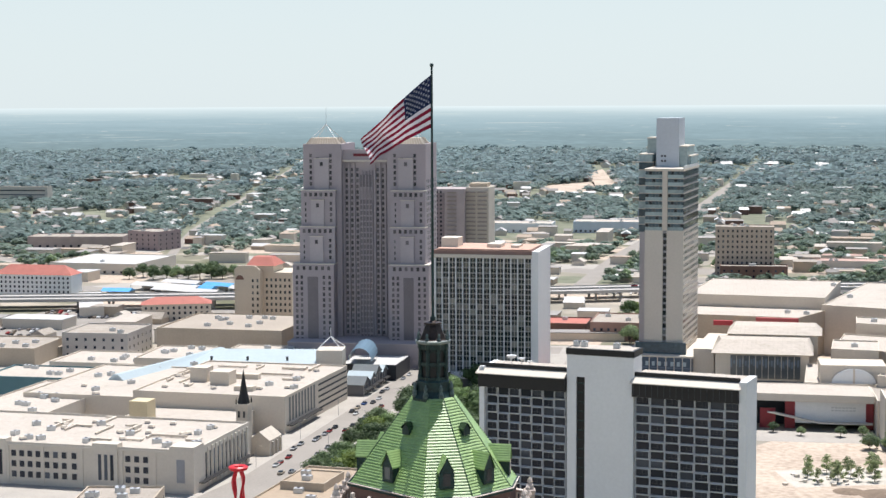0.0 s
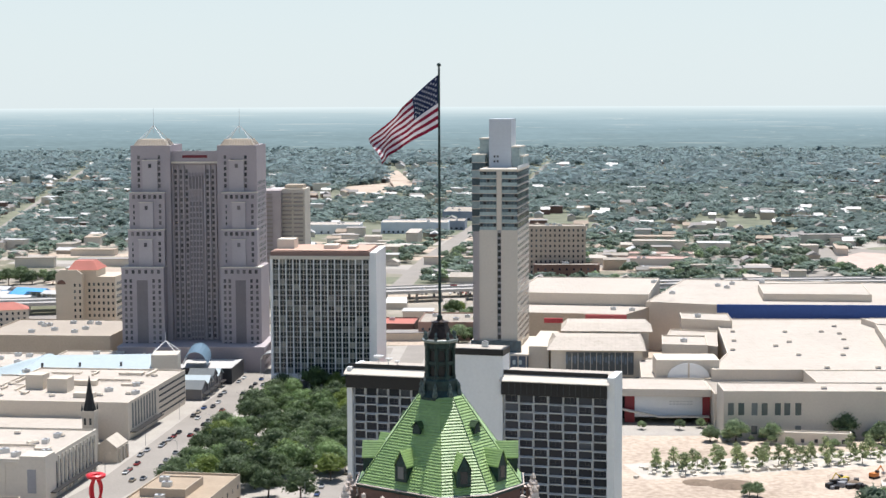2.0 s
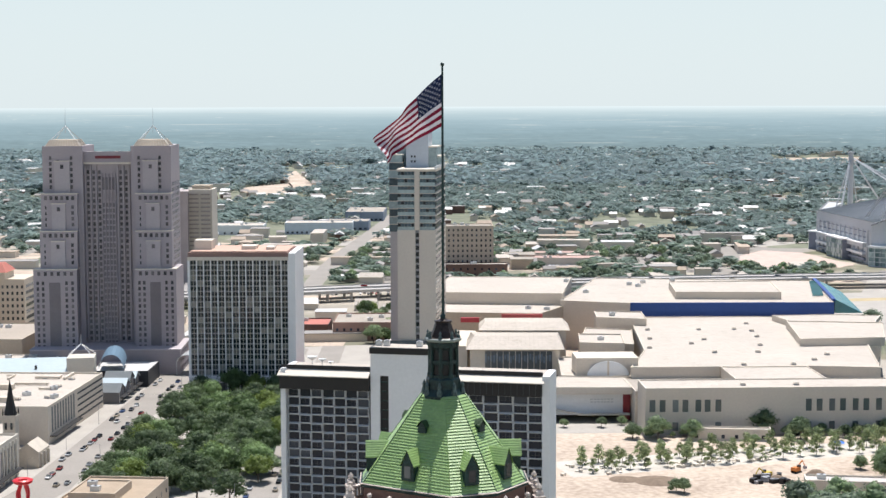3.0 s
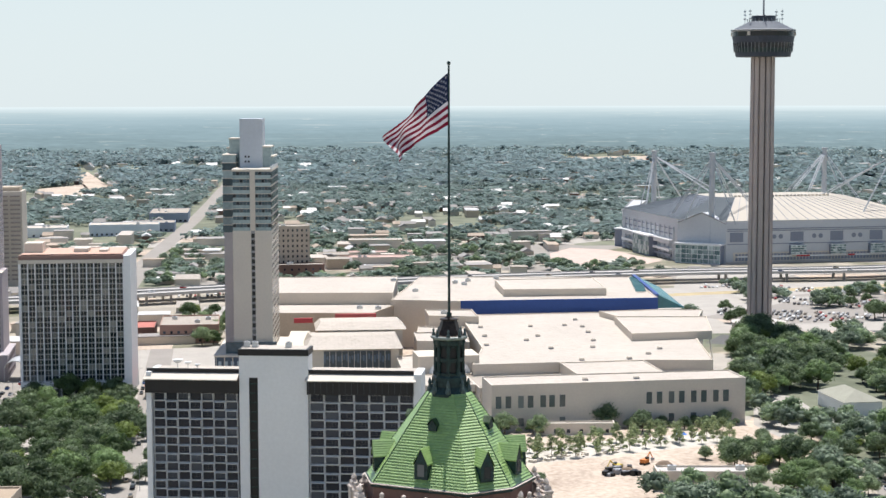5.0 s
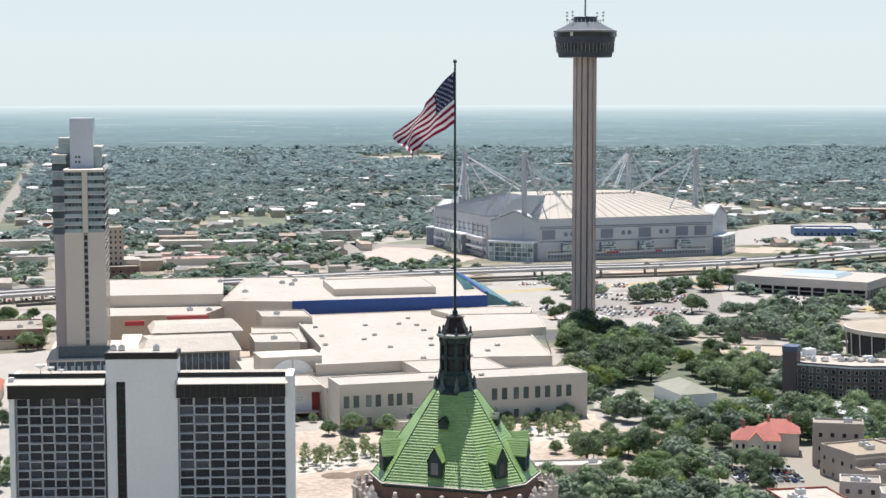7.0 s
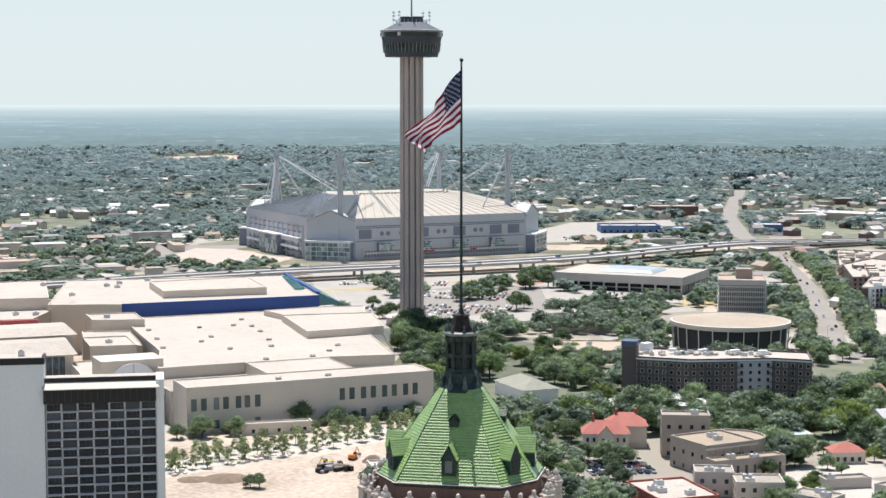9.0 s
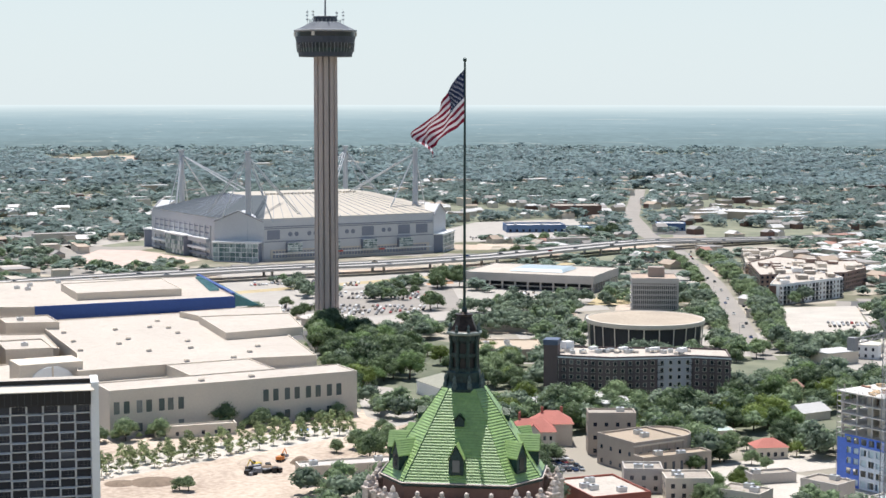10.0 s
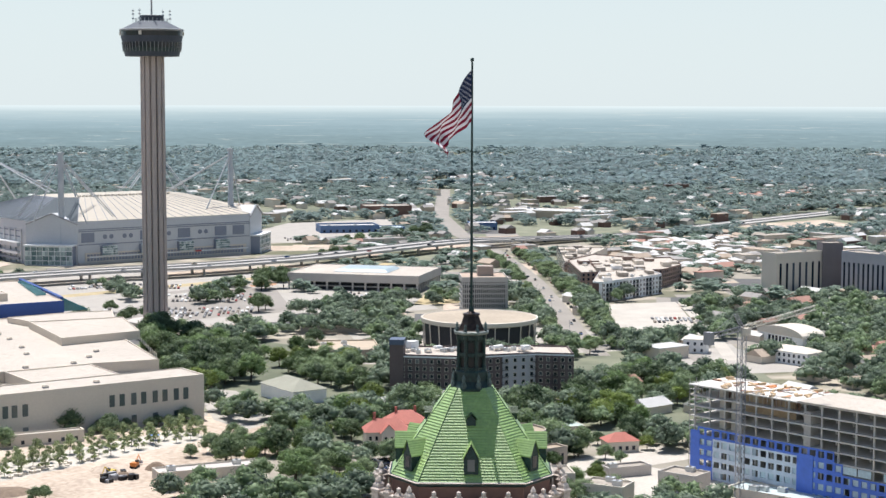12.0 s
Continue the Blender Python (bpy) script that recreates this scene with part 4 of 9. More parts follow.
    part("lobby_glass", MB().box(-4, -2.0, 15.4, W + 2, 0, 21.0), pane, B, "dark blue lobby glazing")
    part("podium_wing", MB().box(W + 6, -4, 0, W + 16, D, 19.0), M["creamwall"], B, "blank beige podium wing")


glass_hotel()


# ---- observation tower ----
def observation_tower():
    B = thing("observation_tower", pose(447.0, 714.8, 0), "slender fluted concrete tower with a dark circular top house", "tower")
    fl = MB()
    r0 = 7.2
    n = 12
    prof = []
    for k in range(n):
        a = 2 * math.pi * k / n
        for da, r in ((-0.2, r0), (-0.11, r0 + 0.25), (0.11, r0 + 0.25), (0.2, r0), (0.21, r0 - 1.6), (0.30, r0 - 1.6)):
            prof.append((a + da, r))
    rings = [[(r * s * math.cos(a), r * s * math.sin(a), z) for a, r in prof] for z, s in ((0, 1.05), (10, 1.0), (167, 0.97))]
    fl.frustum(rings)
    part("shaft", fl, M["shaft"], B, "fluted tan concrete shaft")
    for k in (0, 4, 8):
        a = -math.pi / 2 - 0.65 + k * math.pi / 6 + 0.26
        c, s = math.cos(a), math.sin(a)
        lift = MB()
        e = Vector((-s, c, 0))
        o = Vector((c, s, 0)) * 5.2
        o2 = Vector((c, s, 0)) * 6.7
        lift.frustum([[o - e * 0.9 + Vector((0, 0, z)), o2 - e * 0.9 + Vector((0, 0, z)), o2 + e * 0.9 + Vector((0, 0, z)), o + e * 0.9 + Vector((0, 0, z))] for z in (2, 166)])
        part("lift_track", lift, M["black"], B, "dark glazed lift track")
    dk = mat("dark_pod_cladding", (0.042, 0.052, 0.072), 0.5, 0.25, 0.15, 1.0)
    pod = part("top_house", MB().lathe([(16.2, 165.8), (16.8, 168.6)], 48), dk, B, "dark metal circular top house")
    part("lower_ring", MB().lathe([(16.8, 168.6), (17.3, 171.0)], 48, cap=False), M["darkmetal"], pod)
    gl = MB()
    part("window_band", MB().lathe([(17.2, 171.0), (17.8, 174.2)], 48, cap=False), M["glass"], pod, "dark glass band")
    fins = MB()
    for k in range(48):
        a = 2 * math.pi * k / 48
        fins.tube((17.3 * math.cos(a), 17.3 * math.sin(a), 168.6), (17.9 * math.cos(a), 17.9 * math.sin(a), 174.2), 0.16, n=4)
    part("mullions", fins, M["grey"], pod)
    part("upper_wall", MB().lathe([(17.8, 174.2), (18.6, 178.0)], 48, cap=False), dk, pod)
    part("deck_glass", MB().lathe([(18.5, 178.0), (18.7, 180.8)], 48, cap=False), M["glass"], pod, "dark deck glazing")
    part("rim", MB().lathe([(18.6, 180.8), (19.3, 181.2), (19.3, 181.9), (18.0, 182.2)], 48), M["grey"], pod, "grey rim")
    part("roof", MB().lathe([(18.2, 182.1), (8.2, 187.0), (8.0, 187.0)], 32), mat("weathered_lead_roof", (0.10, 0.115, 0.135), 0.75, 0.2, 0.2, 1.0), pod, "grey metal skirt roof")
    for a in (-2.55, -0.6, 0.6, 2.5):
        part("deck_light", MB().box(-0.5, -0.9, 178.3, 0.5, 0.9, 180.7), M["offwhite"], pod, "white deck cabinet", at=pose(0, 0, 0, 0, 0, math.degrees(a)) @ pose(18.75, 0, 0))
    part("plant_ring", MB().lathe([(7.2, 186.8), (7.2, 190.2), (6.9, 190.4)], 32), dk, pod, "dark plant drum")
    rail = MB()
    for k in range(24):
        a = 2 * math.pi * k / 24
        rail.tube((9.6 * math.cos(a), 9.6 * math.sin(a), 186.2), (9.6 * math.cos(a), 9.6 * math.sin(a), 188.6), 0.12, n=4)
    part("railing", rail, M["steel"], pod)
    for a in (-0.5, 0.3, 2.6, 3.4):
        x, y = 11.0 * math.cos(a), 11.0 * math.sin(a)
        ant = MB().tube((x, y, 185.5), (x, y, 194.5), 0.16, 0.08, 5)
        for z in (188, 190.5, 192.5):
            ant.box(x - 0.8, y - 0.08, z, x + 0.8, y + 0.08, z + 0.9)
        part("antenna", ant, M["steel"], pod, "panel aerials on a post")
    part("mast", MB().tube((0, 0, 190), (0, 0, 228), 0.6, 0.25, 8), M["grey"], B, "tall dark mast")
    part("base_hall", MB().lathe([(16, 0), (16, 4.5), (17, 4.6), (17, 5.2), (9, 5.6)], 24), M["concrete"], B)


observation_tower()
# ---- generic pieces ----
def frame_pts(x, y, yaw, pts):
    a = radians(yaw)
    return [(x + s * math.cos(a) + d * math.sin(a), y - s * math.sin(a) + d * math.cos(a)) for s, d in pts]


def volume(parent, name, poly, z0, z1, wall, roof, label="", lip=0.7, roof_name="flat_roof"):
    """A flat-roofed volume under a thing: walls with a parapet, and the roof sheet inside it."""
    w = part(name, MB().prism(poly, z0, z1, cap=False), wall, parent, label)
    cx, cy = sum(p[0] for p in poly) / len(poly), sum(p[1] for p in poly) / len(poly)
    ins = []
    for x, y in poly:
        d = Vector((cx - x, cy - y))
        d = d.normalized() * min(0.6, d.length * 0.2)
        ins.append((x + d.x, y + d.y))
    n = len(poly)
    cp = MB()
    for i in range(n):
        j = (i + 1) % n
        cp.face((*poly[i], z1), (*poly[j], z1), (*ins[j], z1), (*ins[i], z1))
        cp.face((*ins[i], z1), (*ins[j], z1), (*ins[j], z1 - lip), (*ins[i], z1 - lip))
    part("parapet", cp, wall, w)
    part(roof_name, MB().face(*[(x, y, z1 - lip) for x, y in ins]), roof, parent)
    return w


def inside_poly(x, y, poly):
    c = False
    n = len(poly)
    for i in range(n):
        (x0, y0), (x1, y1) = poly[i], poly[(i + 1) % n]
        if (y0 > y) != (y1 > y) and x < (x1 - x0) * (y - y0) / (y1 - y0) + x0:
            c = not c
    return c


def rect(w, d, x=0.0, y=0.0):
    return [(x, y), (x + w, y), (x + w, y + d), (x, y + d)]


def windows_on(parent, x0, x1, y, rows, cols, z0, dz, w, h, deep=0.0, glass=None, frame_w=0.0, frame_mat=None):
    """Windows set in a front wall (facing -y)."""
    me = window_unit("window", w, h, frame_w, 0.12, frame_mat or M["offwhite"], glass or M["glass"])
    for j in range(rows):
        for i in range(cols):
            part("window", me, None, parent, at=pose(x0 + (x1 - x0) * (i + 0.5) / cols, y - 0.03, z0 + j * dz))


def roof_plant(m, kind, label):
    t = thing("roof_unit", m, label, "roof plant", "rooftop units")
    if kind == 0:
        part("case", MB().box(-1.6, -1.1, 0, 1.6, 1.1, 1.7), M["steel"], t)
        part("fan", MB().lathe([(0.6, 1.7), (0.6, 1.95), (0.45, 1.95), (0.4, 1.75)], 10), M["grey"], t)
    else:
        part("hood", MB().frustum([rect3(2.4, 2.4, 0.6), rect3(1.7, 1.7, 1.3)]), M["creamwall"], t)
        part("curb", MB().box(-1.1, -1.1, 0, 1.1, 1.1, 0.6), M["grey"], t)
    return t


def rect3(w, d, z):
    return [(-w / 2, -d / 2, z), (w / 2, -d / 2, z), (w / 2, d / 2, z), (-w / 2, d / 2, z)]


_units = [None, None]
def put_unit(kind, x, y, z, turn=0.0, label=None):
    lab = ("grey metal rooftop air unit on a kerb", "cream roof hatch on a kerb")[kind]
    m = pose(x, y, z, 0, 0, turn)
    if _units[kind] is None:
        _units[kind] = roof_plant(m, kind, lab)
        return _units[kind]
    return copy_thing(_units[kind], m)


# ---- convention centre ----
M["hallglass"] = glass_mat("grey_green_glass", (0.09, 0.115, 0.115), (0.2, 0.22, 0.22), 0.6, 0.1, 0.5)


def convention_centre():
    X, Y, A = 293.0, 458.0, 9.5
    B = thing("convention_centre", yawed(X, Y, A), "vast cream convention centre with flat white roofs", "convention centre")
    cw, wr = M["creamwall"], M["whiteroof"]
    volume(B, "front_wing", rect(113, 22, -111, 0), 0, 20, M["offwhite"], wr, "cream front wall", 0.5)
    volume(B, "link", [(-68, 22.05), (-28, 22.05), (-28, 56), (-68, 56)], 0, 19.9, cw, wr, lip=0.4)
    volume(B, "light_court", [(-112, 22.05), (-68.05, 22.05), (-68.05, 56), (-112, 56)], 0, 15, cw, M["greyroof"], "sunken court", 0.3)
    volume(B, "light_court", [(-27.95, 22.05), (0, 22.05), (3, 50), (-27.95, 56)], 0, 15, cw, M["greyroof"], lip=0.3)
    volume(B, "main_hall", [(-109, 56.05), (-26, 56.05), (4, 50), (19, 122), (40, 177), (52, 212), (46, 229), (-87, 231), (-87, 200), (-95, 107)], 0, 20, cw, wr, "white-roofed main hall", 0.5)
    volume(B, "raised_roof", [(-16, 118), (27, 121), (42, 176), (-7, 185)], 19, 23.4, cw, wr, "raised white roof box", 0.5)
    volume(B, "raised_roof", [(-8, 214), (-4, 190), (40, 182), (51, 210), (30, 216)], 19, 22.6, cw, wr, lip=0.4)
    bh = [(-121, 250), (-83, 236), (31, 231), (47, 344), (-86, 369)]
    volume(B, "rear_hall", bh, 0, 27.2, cw, wr, "rear exhibition hall", 0.5)
    part("blue_wall", MB().prism([(-83, 235.4), (31, 230.4), (31, 231.2), (-83, 236.2)], 19.5, 27.35), M["bluewall"], B, "deep blue rear wall")
    volume(B, "raised_roof", [(-54, 256), (6, 251), (13, 310), (-49, 309)], 26.5, 31.0, cw, wr, lip=0.4)
    volume(B, "rear_hall", [(-119, 256), (-104, 345), (-180, 352), (-196, 268)], 0, 30.5, cw, wr, lip=0.5)
    volume(B, "side_hall", [(-196, 228), (-135, 218), (-119, 250), (-121, 258), (-192, 266)], 0, 24, M["tanwall"], wr, lip=0.4)
    volume(B, "terrace_block", [(-106, 205), (-80, 196), (-78, 228), (-104, 232)], 0, 23.5, cw, wr)
    volume(B, "terrace_block", [(-124, 128), (-102, 124), (-99, 158), (-121, 160)], 0, 21, cw, wr)
    volume(B, "terrace_block", [(-140, 62), (-109.2, 58), (-95.2, 107), (-120, 120), (-136, 118)], 0, 15.5, cw, wr)
    volume(B, "terrace_block", [(-120, 160), (-95, 140), (-88, 196), (-112, 204)], 0, 18.0, cw, wr)
    # blue and teal sloping glass end
    gl = part("glass_slope", MB().frustum([[(34, 240, 20), (50, 240, 20), (66, 345, 20), (50, 345, 20)], [(34, 240, 27.4), (35, 240, 27.4), (51, 345, 27.4), (50, 345, 27.4)]]), M["tealglass"], B, "sloping teal glass")
    part("blue_end", MB().prism([(31.8, 238), (33.9, 238), (50, 345), (47.9, 345)], 27.2, 28.5), M["bluewall"], B, "blue roof edge")
    for k in range(12):
        part("skylight_fin", MB().box(27 + k * 1.4, 262 + k * 6.2, 27.2, 33 + k * 1.4, 263.5 + k * 6.2, 28.4), M["tealglass"], B)
    # windows in the front wall
    for s0 in (-108, -41.5):
        for k, ds in enumerate((0, 4.3, 9.8, 14, 19.5, 23.4, 28.0) if s0 < -100 else (0, 4.6, 10, 14.6, 20.0, 24.6, 30.0, 34.6)):
            fr = window_unit("window", 2.9, 5.6, 0.2, 0.12, M["offwhite"], M["hallglass"])
            part("window", fr, None, B, at=pose(s0 + ds, -0.05, 9.6))
            if k % 2 == 0:
                part("window", fr, None, B, at=pose(s0 + ds, -0.05, 1.6) @ Matrix.Diagonal((1, 1, 0.7, 1)))
    # entrance pavilion: red wall with a pale screen, barrel vault above
    pv = [(-175, 34), (-112.3, 30.5), (-112.3, 57.5), (-140, 61), (-172, 60)]
    volume(B, "entrance_pavilion", pv, 12.0, 15.2, M["offwhite"], wr, "flat white entrance roof", 0.3)
    rp_ = mat("dark_red_panel", (0.26, 0.035, 0.04), 0.6, 0.1, 0.2, 1.0)
    # near-black colour stands in for shade under the entrance roof
    part("back_wall", MB().box(-172, 44, 0, -113, 45, 12), M["slate"], B, "glazed wall painted near black as shade")
    for x0, x1, z1 in ((-160, -153.5, 8.5), (-149.5, -145.2, 12), (-115.6, -112.4, 12)):
        part("red_wall", MB().box(x0, 34.3, 0, x1, 35.3, z1), rp_, B, "dark red entrance panel")
    part("screen", MB().box(-145.2, 34.5, 2.4, -115.6, 35.3, 11.9), M["whitewall"], B, "blank white screen")
    for r_ in range(2):
        for c_ in range(7):
            part("sign_bar", MB().box(-130 + c_ * 1.5, 34.38, 9.0 - r_ * 1.2, -128.9 + c_ * 1.5, 34.5, 9.6 - r_ * 1.2), M["steel"], B)
    part("ramp_canopy", MB().frustum([[(-157, 30, 7.4), (-154, 30, 7.4), (-154, 33, 7.4), (-157, 33, 7.4)], [(-138, 30, 3.4), (-135, 30, 3.4), (-135, 33, 3.4), (-138, 33, 3.4)]]), M["offwhite"], B, "sloping white ramp canopy")
    part("canopy", MB().box(-136, 29.5, 3.0, -113, 33.5, 3.4), M["offwhite"], B, "low white canopy")
    for x in (-174, -166):
        part("post", MB().box(x, 35.5, 0, x + 0.5, 36, 12), M["steel"], B)
    vault = MB()
    rg = []
    for k in range(13):
        a = math.pi * k / 12
        rg.append([(-118.5 - 9.6 * math.cos(a), d, 15.2 + 6.6 * math.sin(a)) for d in (62, 63.2)])
    for k in range(12):
        vault.face(rg[k][0], rg[k + 1][0], rg[k + 1][1], rg[k][1])
    vault.face(*[r[0] for r in rg])
    part("barrel_vault", vault, M["whitewall"], B, "white half-round gable")
    part("vault_wall", MB().box(-133, 63.0, 15.0, -104.5, 82, 23.2), cw, B, "cream wall round the half-round window")
    part("vault_rib", MB().box(-118.9, 61.8, 15.2, -118.1, 62.0, 22.0), M["creamwall"], B)
    # stair rail along the sloping side roof
    rl = MB()
    for k in range(22):
        f = k / 21
        rl.box(5 + 40 * f - 0.2, 55 + 130 * f - 0.2, 20, 5 + 40 * f + 0.2, 55 + 130 * f + 0.2, 22)
    part("roof_edge_posts", rl, cw, B)
    # roof hatches and units
    for s, d in ((-82, 180), (-86, 147), (-91, 116), (-55, 179), (-59, 143), (-25, 201), (-28, 173), (-30, 152), (-35, 122), (-56, 62), (-33, 62), (-62, 100), (-68, 129), (-36, 180), (-41, 100), (-45, 8), (-68, 8), (-10, 90), (-20, 75)):
        p = frame_pts(X, Y, A, [(s, d)])[0]
        put_unit(1, p[0], p[1], 19.5, -A)
    for s, d, z in ((-110, 320, 30.0), (-105, 262, 30.0), (-70, 330, 26.8), (-66, 320, 26.8), (-60, 340, 26.8), (-40, 350, 26.8), (-140, 240, 23.6), (-130, 236, 23.6), (-96, 215, 23.0), (-112, 140, 20.3), (-100, 75, 15.0)):
        p = frame_pts(X, Y, A, [(s, d)])[0]
        put_unit(0, p[0], p[1], z, -A)


convention_centre()


def ballroom():
    B = thing("ballroom_block", yawed(133.0, 600.0, 13.0), "pale ballroom block with dark glazed front and white roof", "hotel annexe")
    part("wall", MB().box(2, 2, 0, 46, 36, 20), M["creamwall"], B, "beige wall")
    part("glazing", MB().box(9, 1.6, 8, 42, 2.0, 19), M["glass"], B, "dark glass front")
    for i in range(12):
        part("mullion", MB().box(9 + i * 3, 1.4, 8, 9.25 + i * 3, 1.6, 19), M["offwhite"], B)
    part("roof", MB().frustum([[(0, 0, 20), (48, 0, 20), (48, 30, 20), (0, 30, 20)], [(4, 16, 24.5), (45, 16, 24.5), (46, 30, 24.5), (2, 30, 24.5)]]), M["whiteroof"], B, "sloping white roof")
    part("upper_hall", MB().box(8, 30, 0, 50, 54, 25.5), M["creamwall"], B)
    part("upper_roof", MB().frustum([[(6, 28.5, 25.5), (52, 28.5, 25.5), (52, 56, 25.5), (6, 56, 25.5)], [(9, 40, 28.2), (49, 40, 28.2), (49, 56, 28.2), (9, 56, 28.2)]]), M["whiteroof"], B, "white upper roof")
    part("lower_glass", MB().box(13, 1.7, 0.5, 46, 2.0, 7.0), M["roomglass"], B, "dark lower glazing")
    for i in range(24):
        part("glass_panel", MB().box(9.2 + i * 1.36, 1.5, 13.2 + 1.6 * ((i * 5) % 3) / 2, 10.1 + i * 1.36, 1.62, 17.6 - 1.2 * ((i * 7) % 4) / 3), bpy.data.materials["slate_blue_band"], B)
    part("second_awning", MB().box(-4, 84, 22.0, 6, 86, 24.5), mat("red_canvas", (0.42, 0.06, 0.07), 0.8), B, "red awning")
    part("red_awning", MB().box(18, 84, 24.0, 40, 86, 26.5), mat("faded_red_canvas", (0.5, 0.12, 0.12), 0.8), B, "faded red awning")


ballroom()


# ---- stadium with four masts ----
def stadium():
    B = thing("domed_stadium", pose(0, 0, 0), "grey-panelled domed stadium with a ribbed pale roof hung from four masts", "stadium")
    px, py, ya = 624.0, 1084.0, 6.5
    B.matrix_basis = yawed(px, py, ya)
    W, D = 168.0, 150.0
    pan = mat("cool_grey_precast", (0.53, 0.54, 0.55), 0.75, 0.06, 0.03, 0.6)
    pan2 = mat("blue_grey_panel", (0.22, 0.24, 0.29), 0.6, 0.1, 0.05, 0.8)
    # mast and cable colour is paled and blued for distance haze
    mast_m = mat("haze_toned_concrete", (0.46, 0.48, 0.50), 0.8, 0.08, 0.1, 1.0)
    glz = glass_mat("mottled_pale_glass", (0.13, 0.20, 0.20), (0.56, 0.64, 0.62), 0.3, 0.15, 0.5)
    ch = 32.0
    out = [(0, 0), (W, 0), (W + ch, ch), (W + ch, ch + D), (W, D + 2 * ch), (0, D + 2 * ch), (-ch, D + ch), (-ch, ch)]
    part("wall", MB().prism(out, 0, 29, cap=False), pan, B, "grey precast wall")
    part("upper_band", MB().frustum([[(x, y, 29.0) for x, y in out], [(x * 0.995 + 0.4, y * 0.995 + 0.5, 36.5) for x, y in out]], cap=False), pan, B, "pale sloping upper band")
    cx, cy = W / 2, D / 2 + ch
    roof_r = []
    for x, y in out:
        roof_r.append((cx + (x - cx) * 0.55, cy + (y - cy) * 0.30, 52.0))
    # roof as panels with standing ribs
    rm = mat("cream_metal_roof", (0.45, 0.40, 0.325), 0.55, 0.06, 0.02, 0.3)
    rb = MB()
    for i in range(8):
        j = (i + 1) % 8
        p, q = out[i], out[j]
        rb.face((p[0], p[1], 36.5), (q[0], q[1], 36.5), roof_r[j], roof_r[i])
    rb.face(*roof_r)
    roof = part("roof", rb, rm, B, "ribbed cream metal roof")
    # two end facets get a darker blue-grey than the cream roof
    gb_ = MB()
    for i in (6, 7):
        j = (i + 1) % 8
        p, q = out[i], out[j]
        up_ = Vector((0, 0, 0.12))
        gb_.face(Vector((*p, 36.5)) + up_, Vector((*q, 36.5)) + up_, Vector(roof_r[j]) + up_, Vector(roof_r[i]) + up_)
    part("end_roof", gb_, mat("darker_end_roof", (0.105, 0.12, 0.13), 0.95, 0.1, 0.05, 0.5, spec=0.08), roof, "darker blue-grey end roof")
    ribs = MB()
    n = 18
    for k in range(n + 1):
        f = k / n
        for a, b, c, d in ((out[0], out[1], roof_r[0], roof_r[1]), (out[7], out[6], roof_r[7], roof_r[6])):
            lo = Vector((*a, 36.6)).lerp(Vector((*b, 36.6)), f)
            hi = Vector(c).lerp(Vector(d), f)
            ribs.tube(lo, hi, 0.28, n=4)
    for k in range(14):
        f = k / 13
        for a, b, c, d in ((out[2], out[3], roof_r[2], roof_r[3]), (out[7], out[6], roof_r[7], roof_r[6])):
            ribs.tube(Vector((*a, 36.6)).lerp(Vector((*b, 36.6)), f), Vector(c).lerp(Vector(d), f), 0.28, n=4)
    part("roof_ribs", ribs, pan2, roof)
    units = MB()
    for k in range(26):
        f = (k + 0.5) / 26
        p = Vector(roof_r[0]).lerp(Vector(roof_r[1]), f)
        units.box(p.x - 1, p.y + 2, 52, p.x + 1, p.y + 4, 53.6)
    part("roof_vents", units, M["offwhite"], roof)
    # front bays
    for k in range(9):
        x = 3 + k * 18.4
        if k in (0, 3, 5, 7, 8):
            part("panel", MB().box(x, -0.3, 18.5, x + 12, 0.2, 26.5), pan2, B, "blue-grey wall panel")
        if k in (1, 2, 4, 6):
            for q in (3.5, 9.5):
                disc = MB()
                disc.frustum([[(x + q + 2.0 * math.cos(2 * math.pi * i / 14), y_, 22.6 + 2.0 * math.sin(2 * math.pi * i / 14)) for i in range(14)] for y_ in (-0.25, 0.2)])
                part("round_vent", disc, pan2, B, "round grey vent")
        if k in (1, 3, 5, 7):
            gbay = part("glazed_bay", MB().box(x - 1, -4.3, 7.0, x + 13, 0.2, 15.0), pan2, B, "glazed stair bay")
            pn = MB()
            for q in range(28):
                pn.box(x - 0.9 + q % 7 * 2.0, -4.42, 7.3 + q // 7 * 2.0, x + 0.9 + q % 7 * 2.0, -4.3, 9.0 + q // 7 * 2.0)
            tagged(part("glazing", pn, glz, gbay), kind="stuff")
            fr = MB()
            for q in range(5):
                fr.box(x - 1.2, -4.7, 7.0 + q * 2.0, x + 13.2, -4.4, 7.3 + q * 2.0)
            part("bay_frame", fr, M["whitewall"], B)
    band = MB()
    for z in (16.2, 27.5, 29.0):
        band.box(0.5, -0.35, z, W - 0.5, 0.1, z + 0.7)
    part("band_course", band, pan2, B)
    for z, h, deep, mt in ((3.0, 2.2, 3.0, pan2), (8.0, 2.0, 4.5, M["whitewall"]), (14.0, 3.0, 4.0, pan), (17.2, 0.9, 4.6, M["whitewall"]), (22.0, 1.2, 0.6, pan2), (27.0, 0.8, 0.6, pan2)):
        part("side_gallery", MB().box(-ch - deep, ch + 10, z, -ch + 0.1, ch + D - 10, z + h), mt, B, "storey band of the side gallery")
    for k in range(12):
        part("side_pier", MB().box(-ch - 1.2, ch + 8 + k * 12, 0, -ch + 0.1, ch + 10 + k * 12, 29), pan, B)
